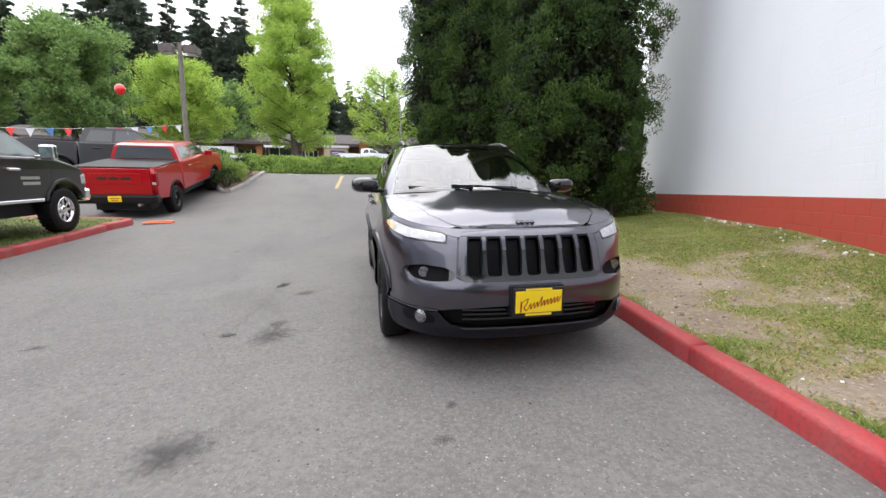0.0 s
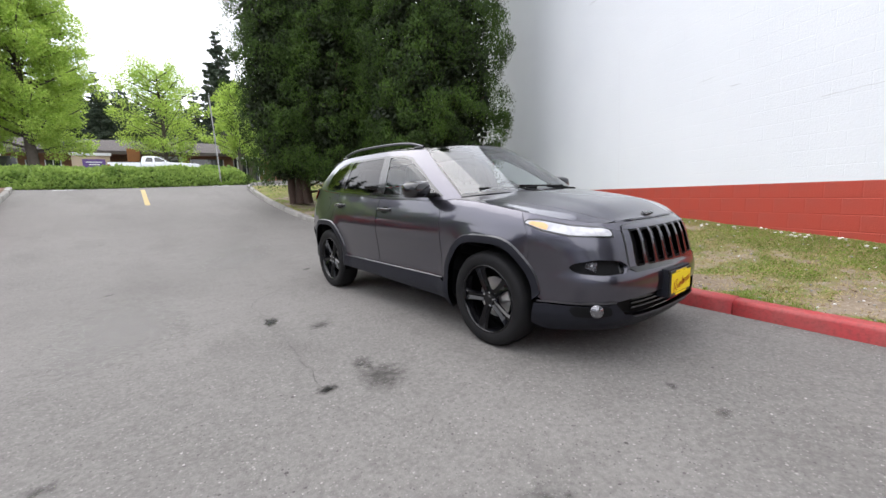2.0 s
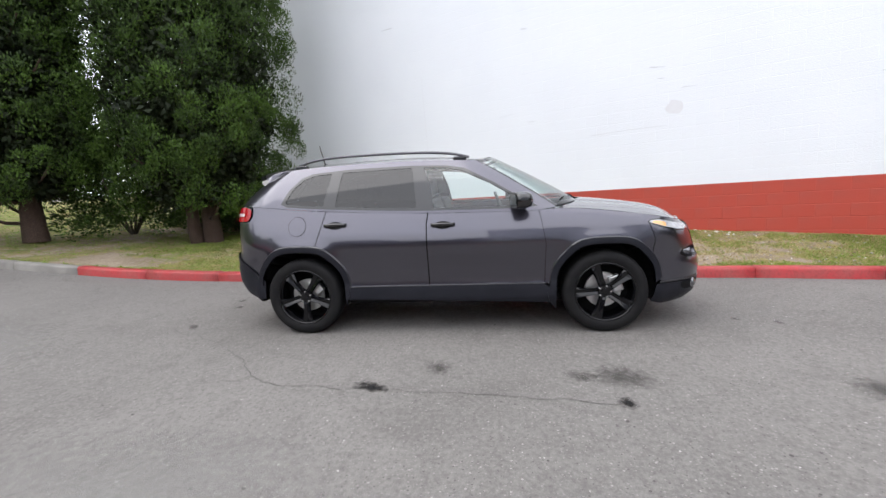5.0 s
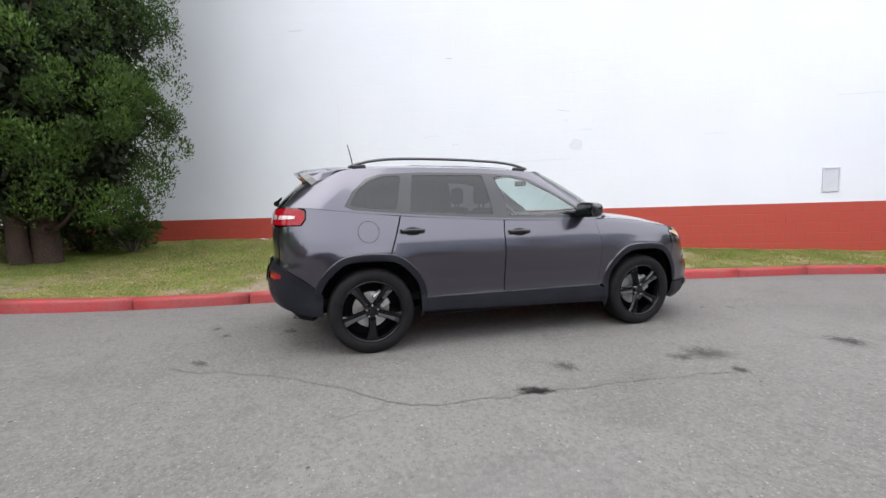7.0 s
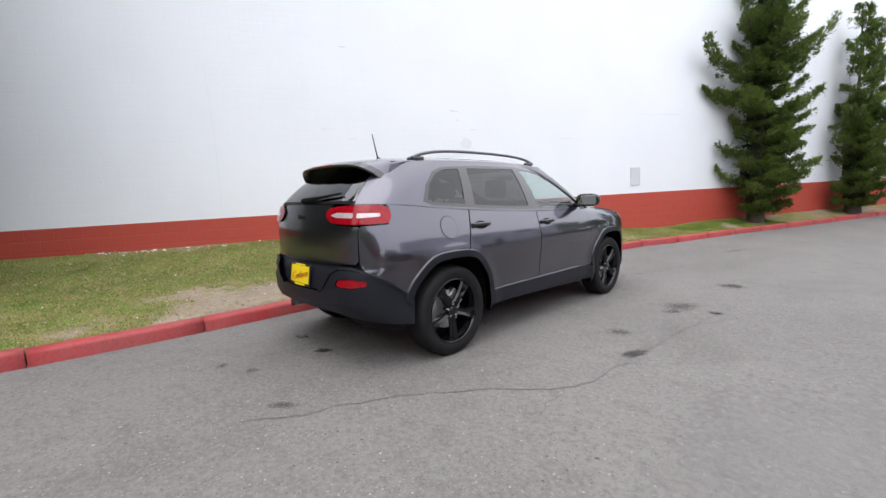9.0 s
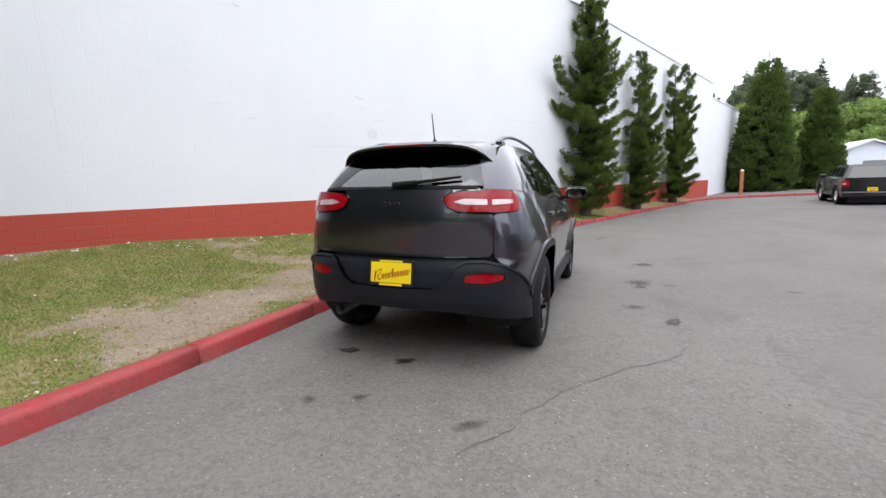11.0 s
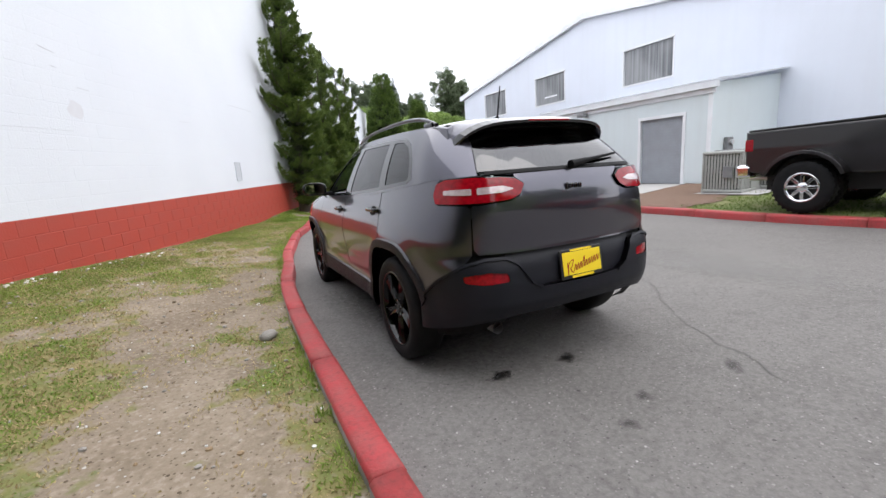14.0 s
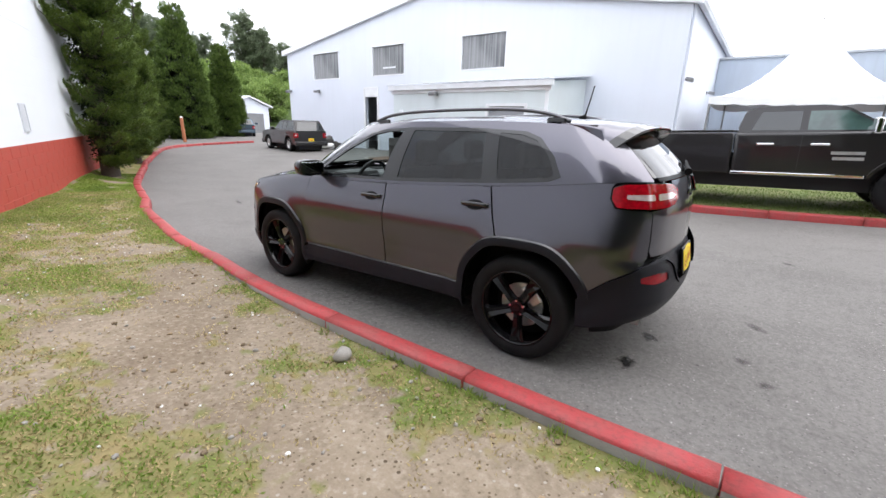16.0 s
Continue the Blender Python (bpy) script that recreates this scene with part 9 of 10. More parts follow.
# ---- car park: lamp post, pennants, balloon, bed, sign, lines ----
lx, ly = -8.0, 15.2
lamp = thing("street_lamp", "tall square post with two brown shoebox lamp heads", "lamp post", pose(lx, ly, land(lx, ly)))
M_BROWN = material("brown_lamp_metal", (0.07, 0.052, 0.045), 0.5, second=(0.10, 0.08, 0.07), scale=6)
M_POST = material("grey_wood_post", (0.17, 0.15, 0.13), 0.8, second=(0.11, 0.10, 0.09), scale=5)
bm = bmesh.new()
tube(bm, (0, 0, -0.1), (0, 0, 5.35), 0.10, 0.085, 16)
part("pole", bm, M_POST, lamp)
for s in (-1, 1):
    bm = bmesh.new()
    tube(bm, (0, 0, 5.15), (s * 0.25, 0, 5.16), 0.035)
    part("arm", bm, M_BROWN, lamp)
    bm = bmesh.new()
    box(bm, -0.26, -0.24, -0.15, 0.26, 0.24, 0.16, 0.02, Matrix.Translation((s * 0.46, 0, 5.08)) @ Matrix.Rotation(radians(s * 6), 4, "Y"))
    head = part("head", bm, M_BROWN, lamp)
    bm = bmesh.new()
    box(bm, -0.2, -0.18, -0.162, 0.2, 0.18, -0.152, 0, Matrix.Translation((s * 0.46, 0, 5.08)) @ Matrix.Rotation(radians(s * 6), 4, "Y"))
    part("lens", bm, M_PAPER, head)

M_FLAG = [material("flag_" + nm, c, 0.6) for nm, c in (("red", (0.62, 0.03, 0.03)), ("white", (0.78, 0.78, 0.80)), ("blue", (0.10, 0.25, 0.55)))]
penn = thing("pennant_string", "string of red, white and blue pennants tied to the lamp post", "bunting")
A, B = Vector((-16.5, 10.2, 3.05)), Vector((lx, ly - 0.1, 3.75))
bm = bmesh.new()
rope = [A + (B - A) * f + Vector((0, 0, -0.45 * 4 * f * (1 - f) * 0.6)) for f in np.linspace(0, 1, 41)]
for a, b in zip(rope, rope[1:]):
    tube(bm, a, b, 0.006, sides=4, caps=False)
part("cord", bm, M_PAPER, penn)
rng = random.Random(4)
acc, k = 0.0, 0
for a, b in zip(rope, rope[1:]):
    acc += (b - a).length
    if acc > 0.40:
        acc = 0
        d = (b - a).normalized() * 0.12
        sw = Vector((rng.uniform(-0.08, 0.08), rng.uniform(-0.08, 0.08), -0.30))
        mesh("pennant", [a - d, a + d, a + sw], [(0, 1, 2)], M_FLAG[k % 3], penn)
        k += 1

ball = thing("balloon", "red balloon on a thin string above the parked pickups", "balloon", pose(-9.0, 12.4, 4.5))
bm = bmesh.new()
bmesh.ops.create_uvsphere(bm, u_segments=24, v_segments=16, radius=0.165)
for v in bm.verts:
    v.co.z *= 1.12
    if v.co.z < 0:
        v.co.x *= 1 + v.co.z * 0.9
        v.co.y *= 1 + v.co.z * 0.9
smooth(part("skin", bm, material("red_balloon", (0.65, 0.02, 0.02), 0.25, coat=0.5), ball))
bm = bmesh.new()
tube(bm, (0, 0, -0.21), (0.1, 0.05, -1.55), 0.0015, sides=4)
part("string", bm, M_PAPER, ball)

KERB_SHRUB = [(-8.9, 12.0 + 3.2), (-7.0, 14.75), (-6.35, 13.0), (-5.95, 12.2), (-5.55, 12.4), (-5.35, 13.6), (-5.25, 15.6), (-5.3, 17.1)]
kerb("kerb_shrub_bed", KERB_SHRUB[2:], "bare concrete kerb round the shrub bed", lambda p: False, flip=-1)
sheet_over("ground_shrub_bed", [(-6.3, 13.0), (-5.95, 12.35), (-5.65, 12.5), (-5.47, 13.6), (-5.38, 15.6), (-5.4, 17.2), (-10, 17.3), (-10, 15.2), (-7, 14.8)], M_MULCH, "brown soil under the shrubs", "soil", 0.09)
sign = thing("small_sign", "small white sign on a stake among the shrubs", "sign", pose(-6.45, 16.2, land(-6.45, 16.2), 0, 8, 10))
bm = bmesh.new()
box(bm, -0.28, -0.01, 0.45, 0.28, 0.01, 0.85, 0.005)
part("panel", bm, M_PAPER, sign)
bm = bmesh.new()
tube(bm, (0, 0.02, 0), (0, 0.02, 0.7), 0.015)
part("stake", bm, M_POLE, sign)
pole = thing("thin_pole", "thin leaning metal pole before the ivy bank", "pole", pose(1.3, 17.5, land(1.3, 17.5)))
bm = bmesh.new()
tube(bm, (0, 0, -0.1), (-0.12, 0, 3.9), 0.035, 0.025)
part("shaft", bm, M_POLE, pole)
bm = bmesh.new()
tube(bm, (0, 0, 0), (0, 0, 0.06), 0.07)
part("foot", bm, M_POLE, pole)


def road_line(name, a, b, wide, mat, label):
    a, b = Vector(a), Vector(b)
    d = (b - a).normalized()
    s = Vector((d.y, -d.x)) * wide / 2
    k = max(2, int((b - a).length / 0.2))
    vs = []
    for i in range(k + 1):
        p = a + (b - a) * (i / k)
        for q in (p - s, p + s):
            vs.append((q.x, q.y, land(q.x, q.y) + 0.006))
    tagged(mesh(name, vs, [(2 * i, 2 * i + 1, 2 * i + 3, 2 * i + 2) for i in range(k)], mat), label, "road line", kind="structure")


road_line("trim_yellow_line", (-1.86, 12.9), (-1.7, 16.4), 0.14, M_YELLOW_LINE, "worn yellow parking line")
road_line("trim_white_line", (0.85, 17.0), (1.5, 17.05), 0.12, M_WHITE_LINE, "worn white parking mark")
road_line("trim_white_line", (-4.3, 17.0), (-3.7, 17.0), 0.12, M_WHITE_LINE, "worn white parking mark")

# ---- low shops behind the ivy bank ----
M_SHINGLE = material("brown_shingle", (0.064, 0.055, 0.053), 0.95, second=(0.046, 0.040, 0.039), scale=4, fine=(0.15, 0.13, 0.12), fine_scale=25, bump=0.5, bump_scale=18)
M_BRICK = material("brown_brick", (0.27, 0.13, 0.075), 0.85, second=(0.20, 0.10, 0.065), scale=5, fine=(0.32, 0.2, 0.14), fine_scale=30)
M_SHOPGLASS = material("shop_glass", (0.03, 0.035, 0.04), 0.08, second=(0.10, 0.10, 0.10), scale=1.5, spec=0.8)
shops = thing("shop_row", "long low brick shops with brown shingle roof and white awnings", "building", pose(-3, 49, 3.6))
SY = 46.0
cbox("wall", (-36, SY, 2.5, 34, 56, 6.2), M_BRICK, shops)
bm = bmesh.new()
vs = [bm.verts.new((x, y, z)) for x in (-37, 35) for y, z in ((SY - 1.6, 6.05), (SY - 1.6, 6.2), (51, 7.95), (57, 6.2), (57, 6.05))]
bm.faces.new(vs[:5])
bm.faces.new(vs[5:][::-1])
for i in range(5):
    bm.faces.new((vs[i], vs[(i + 1) % 5], vs[5 + (i + 1) % 5], vs[5 + i]))
bmesh.ops.recalc_face_normals(bm, faces=bm.faces)
child("roof", bm, M_SHINGLE, shops)
M_TAN = material("tan_render", (0.46, 0.36, 0.27), 0.8, second=(0.38, 0.30, 0.23), scale=2)
M_BANNER = material("purple_banner", (0.10, 0.05, 0.22), 0.6, second=(0.16, 0.09, 0.30), scale=3)
M_ORANGE_BRICK = material("orange_brick", (0.36, 0.15, 0.06), 0.85, second=(0.27, 0.11, 0.05), scale=6)


def shop_window(a, b, low, high):
    cbox("shop_window", (a, SY - 0.06, low, b, SY - 0.003, high), M_SHOPGLASS, shops)
    for i in range(3):
        xx = a + (b - a) * i / 2
        cbox("mullion", (xx - 0.04, SY - 0.09, low, xx + 0.04, SY - 0.062, high), M_TRIM, shops)


def awning(a, b, high):
    bm = bmesh.new()
    prism = [(SY - 0.1, high), (SY - 1.75, high - 0.14), (SY - 1.75, high - 0.36), (SY - 1.70, high - 0.36), (SY - 1.66, high - 0.17), (SY - 0.1, high - 0.05)]
    vs = [bm.verts.new((x, y, z)) for x in (a, b) for y, z in prism]
    k = len(prism)
    bm.faces.new(vs[:k])
    bm.faces.new(vs[k:][::-1])
    for i in range(k):
        bm.faces.new((vs[i], vs[(i + 1) % k], vs[k + (i + 1) % k], vs[k + i]))
    bmesh.ops.recalc_face_normals(bm, faces=bm.faces)
    child("awning", bm, M_TENT, shops)


cbox("fascia", (-37, SY - 1.64, 5.90, 35, SY - 1.603, 6.08), M_BROWN, shops)
rng = random.Random(12)
x = -34.0
while x < 32:
    w = rng.uniform(2.4, 4.0)
    if not -15.0 < x < 12.5 and rng.random() < 0.7:
        shop_window(x + 0.2, x + w - 0.2, 3.4, 5.4)
    x += w
shop_window(-12.9, -11.7, 4.6, 5.5)
shop_window(-10.8, -7.9, 3.4, 5.75)
shop_window(-7.4, -6.6, 4.7, 5.45)
shop_window(-6.2, -5.2, 4.7, 5.45)
shop_window(4.6, 7.6, 3.4, 5.7)
shop_window(8.6, 11.1, 3.4, 5.8)
awning(-10.65, -8.60, 5.95)
awning(8.5, 11.2, 6.05)
for x in (8.6, 9.9, 11.1):
    cbox("awning_post", (x - 0.05, SY - 1.72, 2.6, x + 0.05, SY - 1.62 - 0.03, 5.66), M_TRIM, shops)
annex = cbox("tan_front", (-4.45, 44.2, 2.6, -1.85, SY - 0.01, 5.72), M_TAN, shops)
cbox("white_fascia", (-4.58, 44.1, 5.72, -1.72, SY - 1.66, 5.95), M_TRIM, shops)
cbox("banner", (-3.76, 44.16, 4.55, -2.2, 44.198, 5.42), M_BANNER, shops, "purple banner")
for z, a, b in ((5.12, -3.55, -2.45), (4.92, -3.35, -2.6)):
    cbox("banner_bar", (a, 44.145, z, b, 44.159, z + 0.08), M_TRIM, shops)
cbox("brick_pier", (-0.60, 44.0, 2.6, 0.35, SY - 1.67, 6.40), M_ORANGE_BRICK, shops)
cbox("brick_pier", (-11.55, 44.9, 2.6, -10.95, SY - 0.1, 5.9), M_ORANGE_BRICK, shops)
cbox("white_front", (0.6, SY - 0.9, 2.6, 3.8, SY - 0.01, 5.85), M_TRIM, shops)
for x in (1.0, 2.35):
    cbox("shop_window", (x, SY - 0.96, 4.2, x + 1.1, SY - 0.903, 5.5), M_SHOPGLASS, shops)
M_WHITE_PAINT = material("white_vehicle_paint", (0.74, 0.76, 0.80), 0.3, coat=0.8)
vehicle("pickup_truck", "white pickup parked before the shops behind the ivy bank", stand(-1.35, 31.0, -90.0, 3.3), M_WHITE_PAINT, base=3.3, rear=1.0, front=0.9, cab=(0.7, 2.3), belt=1.28, roof=1.78, plate=False)
for x in np.arange(-34, 34, 3.4):
    cbox("canopy_post", (x - 0.08, SY - 1.45, 2.6, x + 0.08, SY - 1.3, 6.05), M_BROWN, shops)
for x in (-9.5, 4.2, 14.0):
    bm = bmesh.new()
    tube(bm, (x, 50.5, 7.2), (x, 50.5, 8.3), 0.15)
    tube(bm, (x, 50.5, 8.3), (x, 50.5, 8.45), 0.26)
    child("roof_vent", bm, M_POLE, shops)
garage = thing("white_garage", "white panelled shopfront under the brown roof", "building", pose(-16.5, 45.5, 3.4))
cbox("front", (-19.6, 44.6, 3.0, -13.6, SY - 0.12, 5.6), M_TRIM, garage)
for i in range(9):
    cbox("rib", (-19.5 + i * 0.66, 44.56, 3.2, -19.42 + i * 0.66, 44.598, 5.4), M_SHED, garage)
# ---- wear, litter and a painted shade patch on the ground ----
M_TAR = material("crack_tar", (0.080, 0.075, 0.071), 0.85, second=(0.125, 0.119, 0.113), scale=9, amount=0.9)


def ground_crack(pts, wide, seed):
    """An open crack running over the asphalt, uneven in width."""
    rnd = random.Random(seed)
    fine = along(pts, 0.045)
    nrm = sides(fine)
    vs = []
    for i, (p, s) in enumerate(zip(fine, nrm)):
        w = wide * rnd.uniform(0.25, 1.0) * (0.2 if i in (0, len(fine) - 1) else 1)
        q = p + s * (rnd.uniform(-0.012, 0.012) + 0.05 * noise.noise((p.x * 5, p.y * 5, seed)))
        for e in (-w / 2, w / 2):
            g = q + s * e
            vs.append((g.x, g.y, land(g.x, g.y) + 0.004))
    ob = mesh("crack", vs, [(2 * i, 2 * i + 1, 2 * i + 3, 2 * i + 2) for i in range(len(fine) - 1)], M_TAR, ground)
    return ob


for i, (pts, w) in enumerate((
        ([(-0.7, 3.0), (-0.9, 2.7), (-1.08, 2.25), (-1.45, 1.75), (-1.8, 1.4), (-1.91, 1.1), (-1.96, 0.55), (-2.03, -0.26), (-2.13, -1.18)], 0.009),
        ([(-1.85, 1.25), (-1.94, 1.9)], 0.006), ([(-1.45, -5.7), (-1.24, -6.28), (-1.15, -6.7)], 0.012))):
    ground_crack(pts, w, i)


def stain_material(name, colour, strength, rough=0.6):
    """A soft-edged spill or shade patch: fades out from the middle with a ragged rim."""
    m = bpy.data.materials.new(name)
    m.use_nodes = True
    n, l = m.node_tree.nodes, m.node_tree.links
    b, out = n["Principled BSDF"], n["Material Output"]
    b.inputs["Base Color"].default_value, b.inputs["Roughness"].default_value, b.inputs["Specular IOR Level"].default_value = (*colour, 1), rough, 0.3
    at, co, ns, mul, mr, tr, mix = (n.new(k) for k in ("ShaderNodeAttribute", "ShaderNodeTexCoord", "ShaderNodeTexNoise", "ShaderNodeMath", "ShaderNodeMapRange", "ShaderNodeBsdfTransparent", "ShaderNodeMixShader"))
    at.attribute_name = "middle"
    ns.inputs["Scale"].default_value, ns.inputs["Detail"].default_value = 22.0, 6.0
    l.new(co.outputs["Object"], ns.inputs["Vector"])
    mul.operation = "MULTIPLY_ADD"
    mul.inputs[1].default_value = 1.3
    l.new(ns.outputs["Fac"], mul.inputs[0])
    l.new(at.outputs["Fac"], mul.inputs[2])
    mr.inputs["From Min"].default_value, mr.inputs["From Max"].default_value, mr.inputs["To Max"].default_value = 0.75, 1.45, strength
    l.new(mul.outputs[0], mr.inputs["Value"])
    l.new(mr.outputs["Result"], mix.inputs[0])
    l.new(tr.outputs[0], mix.inputs[1])
    l.new(b.outputs[0], mix.inputs[2])
    l.new(mix.outputs[0], out.inputs["Surface"])
    return m


M_OIL_SHADE = stain_material("oil_and_car_shade", (0.036, 0.034, 0.032), 0.48, 0.55)
M_OIL_DARK = stain_material("fresh_drip", (0.008, 0.008, 0.008), 0.95, 0.35)
M_SCUFF = stain_material("pale_scuff", (0.24, 0.235, 0.225), 0.35, 0.9)


def stain(x, y, rx, ry, turn, mat, seed):
    vs, fs, val = [], [], []
    rings, n = 6, 26
    for k in range(rings + 1):
        for i in range(n):
            a = math.tau * i / n
            w = 1 + 0.35 * noise.noise((math.cos(a) * 1.3, math.sin(a) * 1.3, seed))
            u, v = rx * w * math.cos(a) * k / rings, ry * w * math.sin(a) * k / rings
            c, s = math.cos(radians(turn)), math.sin(radians(turn))
            px, py = x + u * c - v * s, y + u * s + v * c
            vs.append((px, py, land(px, py) + 0.005))
            val.append(1.0 - k / rings)
    fs = [(k * n + i, k * n + (i + 1) % n, (k + 1) * n + (i + 1) % n, (k + 1) * n + i) for k in range(rings) for i in range(n)]
    ob = mesh("stain", vs, [f[::-1] for f in fs], mat, ground)
    ob.data.attributes.new("middle", "FLOAT", "POINT").data.foreach_set("value", val)
    ob.visible_shadow = False
    return ob


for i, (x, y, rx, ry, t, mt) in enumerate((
        (-1.94, 0.46, 0.17, 0.07, 70, M_OIL_DARK), (-1.65, 0.02, 0.16, 0.11, 30, M_OIL_SHADE), (-1.77, -1.25, 0.30, 0.21, 60, M_OIL_SHADE), (-1.76, -0.98, 0.14, 0.09, 80, M_OIL_SHADE), (-1.92, -2.69, 0.24, 0.19, 15, M_OIL_SHADE),
        (-1.95, -2.72, 0.13, 0.10, 40, M_OIL_SHADE), (-2.11, -1.18, 0.10, 0.06, 10, M_OIL_DARK), (-0.7, -2.86, 0.07, 0.05, 10, M_OIL_SHADE), (-0.59, -2.56, 0.06, 0.04, 60, M_OIL_SHADE), (0.49, 2.04, 0.10, 0.07, 0, M_OIL_DARK),
        (-0.01, 2.08, 0.10, 0.07, 20, M_OIL_DARK), (0.27, 2.79, 0.08, 0.06, 0, M_OIL_SHADE), (-0.01, 2.66, 0.08, 0.06, 40, M_OIL_SHADE), (-1.24, -6.28, 0.06, 0.40, -20, M_OIL_SHADE), (-0.7, 2.73, 0.12, 0.06, 40, M_OIL_SHADE),
        (-2.9, -3.4, 1.3, 0.5, 20, M_SCUFF), (-3.0, 1.4, 1.5, 0.6, 80, M_SCUFF), (-1.2, 4.6, 1.4, 0.6, 60, M_SCUFF), (-3.4, -1.2, 0.10, 0.06, 0, M_OIL_SHADE), (-3.1, 3.0, 0.09, 0.06, 50, M_OIL_SHADE),
        # the last, car-sized entry paints the shade beneath the SUV on the asphalt
        (-2.6, -4.4, 0.08, 0.05, 0, M_OIL_SHADE), (-4.6, -5.2, 1.6, 0.5, 70, M_SCUFF), (0.3, 0.1, 0.8, 1.9, 0, M_OIL_SHADE))):
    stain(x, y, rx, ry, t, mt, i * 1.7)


def pebble_mesh(name, seed, mat):
    bm = bmesh.new()
    bmesh.ops.create_icosphere(bm, subdivisions=2 if seed == 0 else 1, radius=1.0)
    for v in bm.verts:
        v.co *= 1 + 0.35 * noise.noise(v.co * 1.4 + Vector((seed * 3.1, 0, 0)))
        v.co.z *= 0.62
    me = bpy.data.meshes.new(name)
    bm.to_mesh(me)
    bm.free()
    me.materials.append(mat)
    for p in me.polygons:
        p.use_smooth = True
    return me


M_STONE = material("grey_stone", (0.36, 0.34, 0.31), 0.85, second=(0.24, 0.22, 0.20), scale=12, bump=0.3, vary=0.2)
stone = new("stone", pebble_mesh("stone", 0, M_STONE))
stone.matrix_world = pose(1.70, 0.57, verge_height(1.70, 0.57) + 0.03, 0, 0, 25) @ Matrix.Diagonal((0.075, 0.055, 0.065, 1))
tagged(stone, "fist-sized pale grey stone lying on the soil by the kerb", "stone")


def scatter(name, label, category, count, seed, lo, hi, size, mat, weight=None, lift=0.3):
    """Many small stones or chips lying on the verge, as one mesh."""
    rnd = random.Random(seed)
    vs, fs = [], []
    base = bmesh.new()
    bmesh.ops.create_icosphere(base, subdivisions=1, radius=1.0)
    bv, bf = [v.co.copy() for v in base.verts], [[v.index for v in f.verts] for f in base.faces]
    base.free()
    made = 0
    while made < count:
        y = rnd.uniform(lo[1], hi[1])
        x = kerb_x(y) + rnd.random() ** 1.5 * (WALL_A + WALL_B * y - kerb_x(y) - 0.1) if weight is None else WALL_A + WALL_B * y - 0.03 - abs(rnd.gauss(0, weight))
        s = size * rnd.uniform(0.35, 1.0) ** 1.6 + 0.004
        z = verge_height(x, y) + s * lift
        k = len(vs)
        t = rnd.uniform(0, 6.3)
        c, d = math.cos(t), math.sin(t)
        q = rnd.uniform(0.55, 1.0)
        for v in bv:
            f = s * (1 + 0.3 * noise.noise(v * 1.5 + Vector((made, 0, 0))))
            px, py = v.x * f, v.y * f * q
            vs.append((x + px * c - py * d, y + px * d + py * c, z + v.z * f * 0.6))
        fs += [tuple(i + k for i in f) for f in bf]
        made += 1
    ob = mesh(name, vs, fs, mat)
    tagged(ob, label, category, kind="stuff")
    return ob


scatter("gravel", "small stones scattered on the bare soil", "gravel", 300, 3, (0, -8), (0, 4.5), 0.018, M_STONE)
scatter("paint_chips", "white and grey mortar chips along the wall foot", "rubble", 110, 4, (0, -4.5), (0, 3.0), 0.026, M_CHIP, 0.12)
scatter("soil_clods", "small brown clods on the bare soil", "soil", 220, 6, (0, -8), (0, 4.5), 0.018, material("soil_clod", (0.16, 0.115, 0.075), 0.95, second=(0.22, 0.17, 0.11), scale=10))

M_LITTER = material("dry_leaf", (0.30, 0.22, 0.13), 0.9, second=(0.16, 0.10, 0.06), scale=9)
scatter("petals", "white petals and paper flecks strewn over the verge", "litter", 260, 12, (0, -9), (0, 4.8), 0.010, M_PAPER)
scatter("leaf_litter", "curled brown leaves lying on the verge", "litter", 240, 13, (0, -9), (0, 4.8), 0.020, M_LITTER, lift=0.15)

# grass: short blades, green in the lush patches and straw between
M_BLADE = leaf_material("grass_blade", (0.11, 0.185, 0.026), (0.29, 0.39, 0.075), 0.4)
M_STRAW = leaf_material("dry_grass", (0.30, 0.235, 0.11), (0.52, 0.42, 0.22), 0.3)
M_LAWN_BLADE = leaf_material("lawn_blade", (0.055, 0.095, 0.018), (0.17, 0.235, 0.055), 0.35)


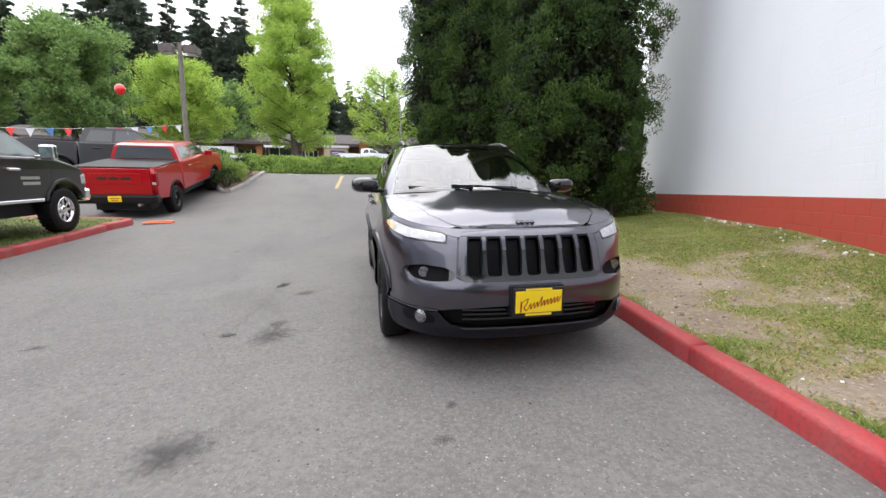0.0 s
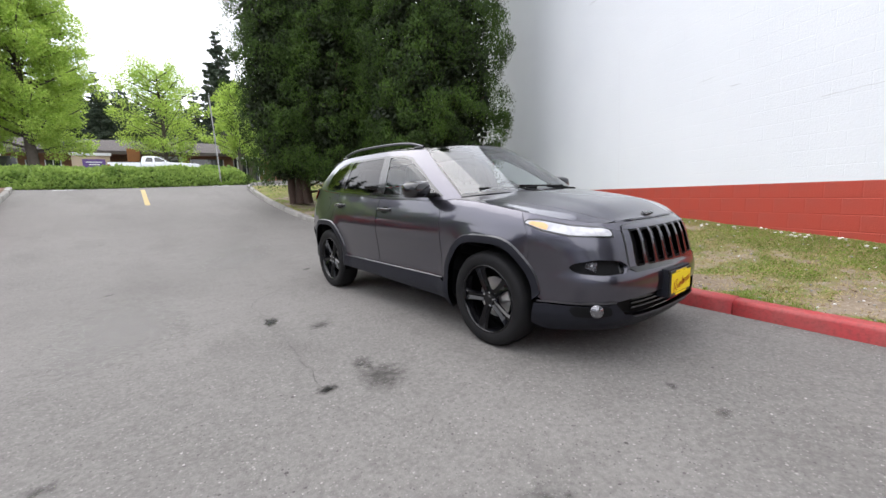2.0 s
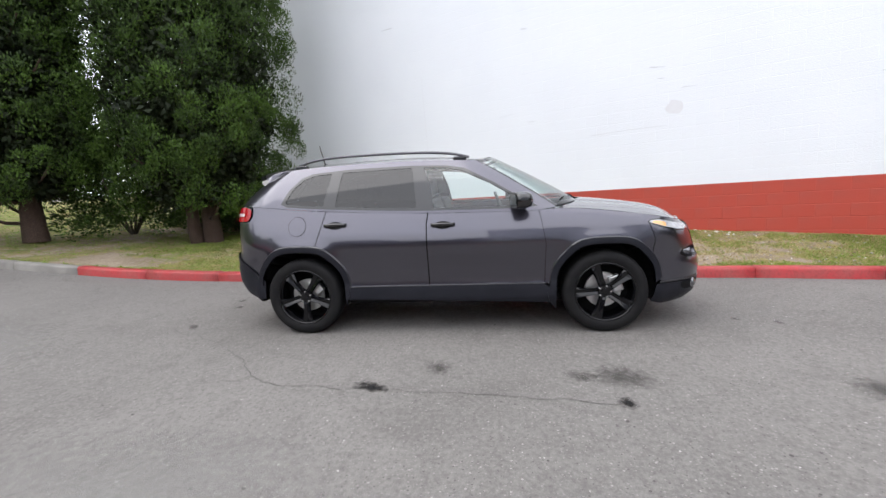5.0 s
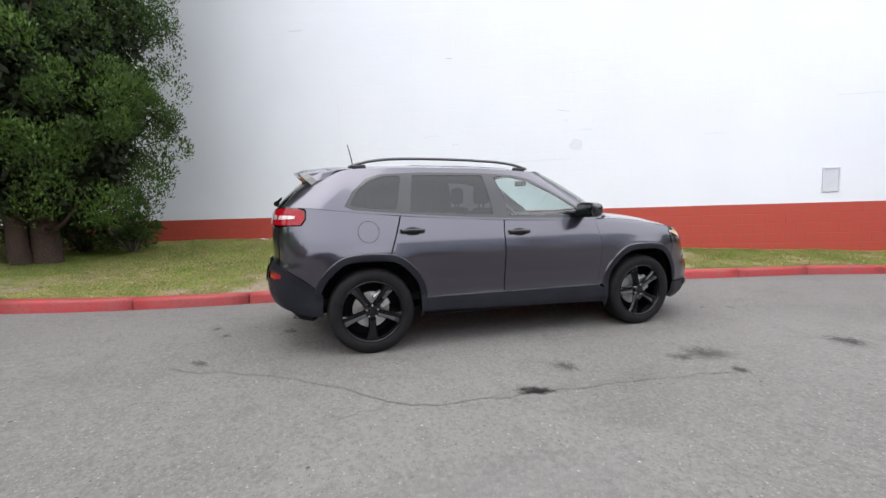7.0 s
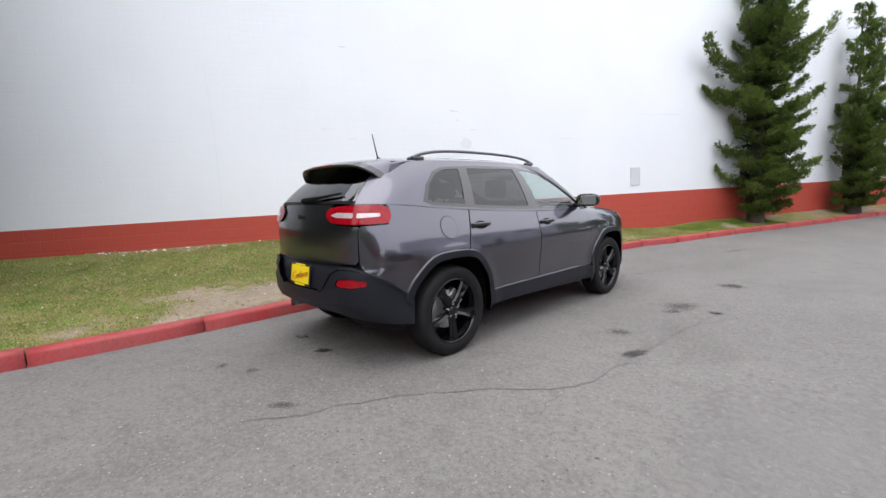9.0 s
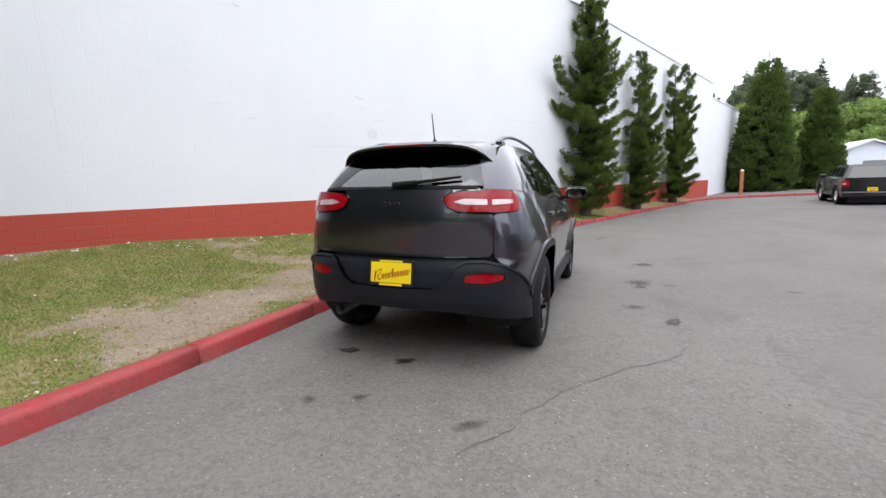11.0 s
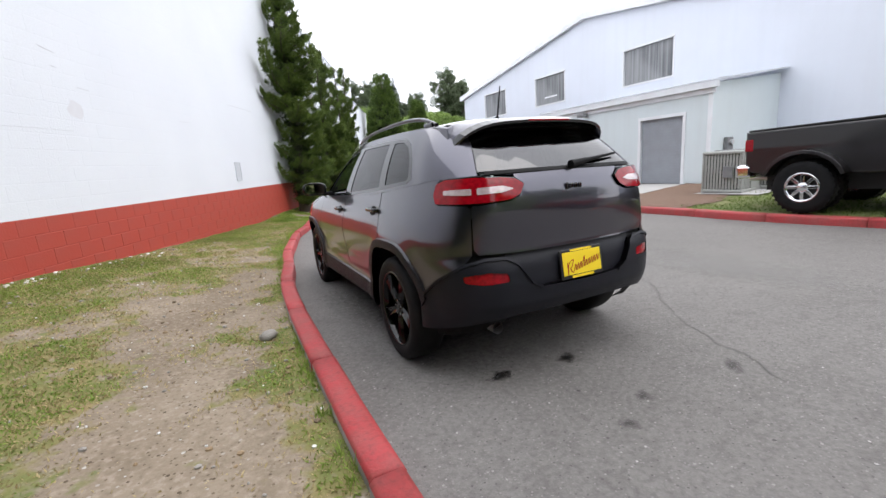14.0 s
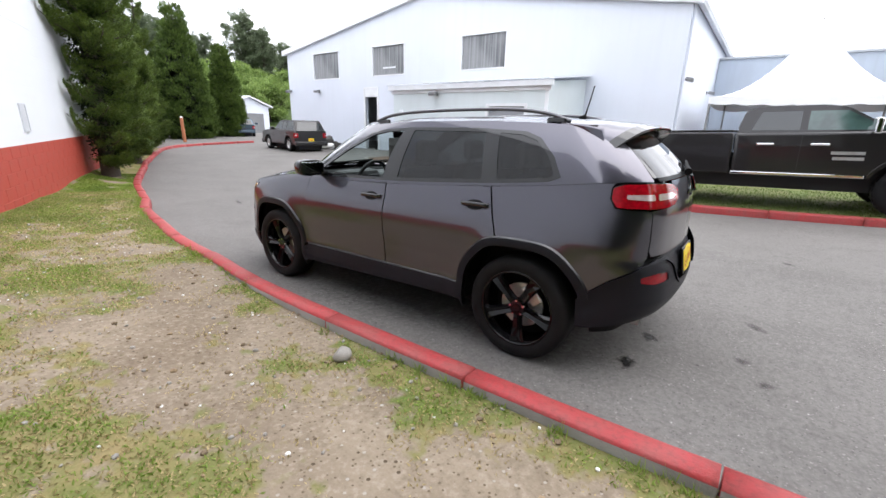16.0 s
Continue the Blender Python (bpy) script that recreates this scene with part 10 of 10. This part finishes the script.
def grow(name, label, count, seed, mat, y0, y1, need, tall, tries=8):
    rnd = random.Random(seed)
    p, n = [], 0
    for _ in range(count * tries):
        y = rnd.uniform(y0, y1)
        wx = WALL_A + WALL_B * y - 0.05 if y < 8 else 8.0
        x = kerb_x(y) + rnd.random() * (wx - kerb_x(y))
        if lush(x, y) + rnd.uniform(-0.25, 0.25) > need:
            for _ in range(3):
                qx, qy = x + rnd.gauss(0, 0.035), y + rnd.gauss(0, 0.035)
                p.append((qx, qy, verge_height(qx, qy) - 0.004))
            n += 3
            if n > count:
                break
    r = np.random.default_rng(seed)
    k = len(p)
    ob = leaves(name, p, r.normal(size=(k, 3)) * (0.8, 0.8, 0.3) + (0, 0, 0.42), r.uniform(0.5, 1.4, k) * tall, r.uniform(0.005, 0.011, k), mat, None, seed, r.normal(size=(k, 3)) * 0.5 + (0, 0, 1.0))
    tagged(ob, label, "grass", kind="stuff")


grow("grass", "short green grass growing in patches on the verge", 250000, 7, M_BLADE, -12.5, 6.5, 0.48, 0.028)
grow("dry_grass", "dry straw-coloured grass on the verge", 150000, 8, M_STRAW, -9, 5.5, 0.16, 0.026)
grow("far_grass", "green grass of the verge past the cedars", 16000, 9, M_BLADE, 6.5, 15.5, 0.25, 0.07)
r = np.random.default_rng(31)
n = 22000
p = np.c_[r.uniform(-9.6, -6.32, n), r.uniform(-3.6, 6.4, n), np.zeros(n)]
p = p[p[:, 1] > -1.25 + 0.35 * np.sin(p[:, 0] * 5.0)]
p[:, 2] = land(p[:, 0], p[:, 1]) + 0.115
n = len(p)
tagged(leaves("lawn", p, r.normal(size=(n, 3)) * 0.5 + (0, 0, 0.8), r.uniform(0.03, 0.075, n), r.uniform(0.006, 0.012, n), M_LAWN_BLADE, None, 32), "mown green grass beneath the pickup", "grass", kind="stuff")
r = np.random.default_rng(41)
tuft = np.array([(kerb_x(y) + r.uniform(0.0, 0.06), y) for y in r.uniform(-8, 8, 80)])
p = np.repeat(tuft, 26, axis=0) + r.normal(size=(80 * 26, 2)) * 0.02
p = np.c_[p, [verge_height(a, b) - 0.005 for a, b in p]]
tagged(leaves("kerb_tufts", p, r.normal(size=p.shape) * 0.5 + (0, 0, 0.8), r.uniform(0.03, 0.10, len(p)), r.uniform(0.004, 0.008, len(p)), M_BLADE, None, 42), "weeds growing behind the kerb", "grass", kind="stuff")
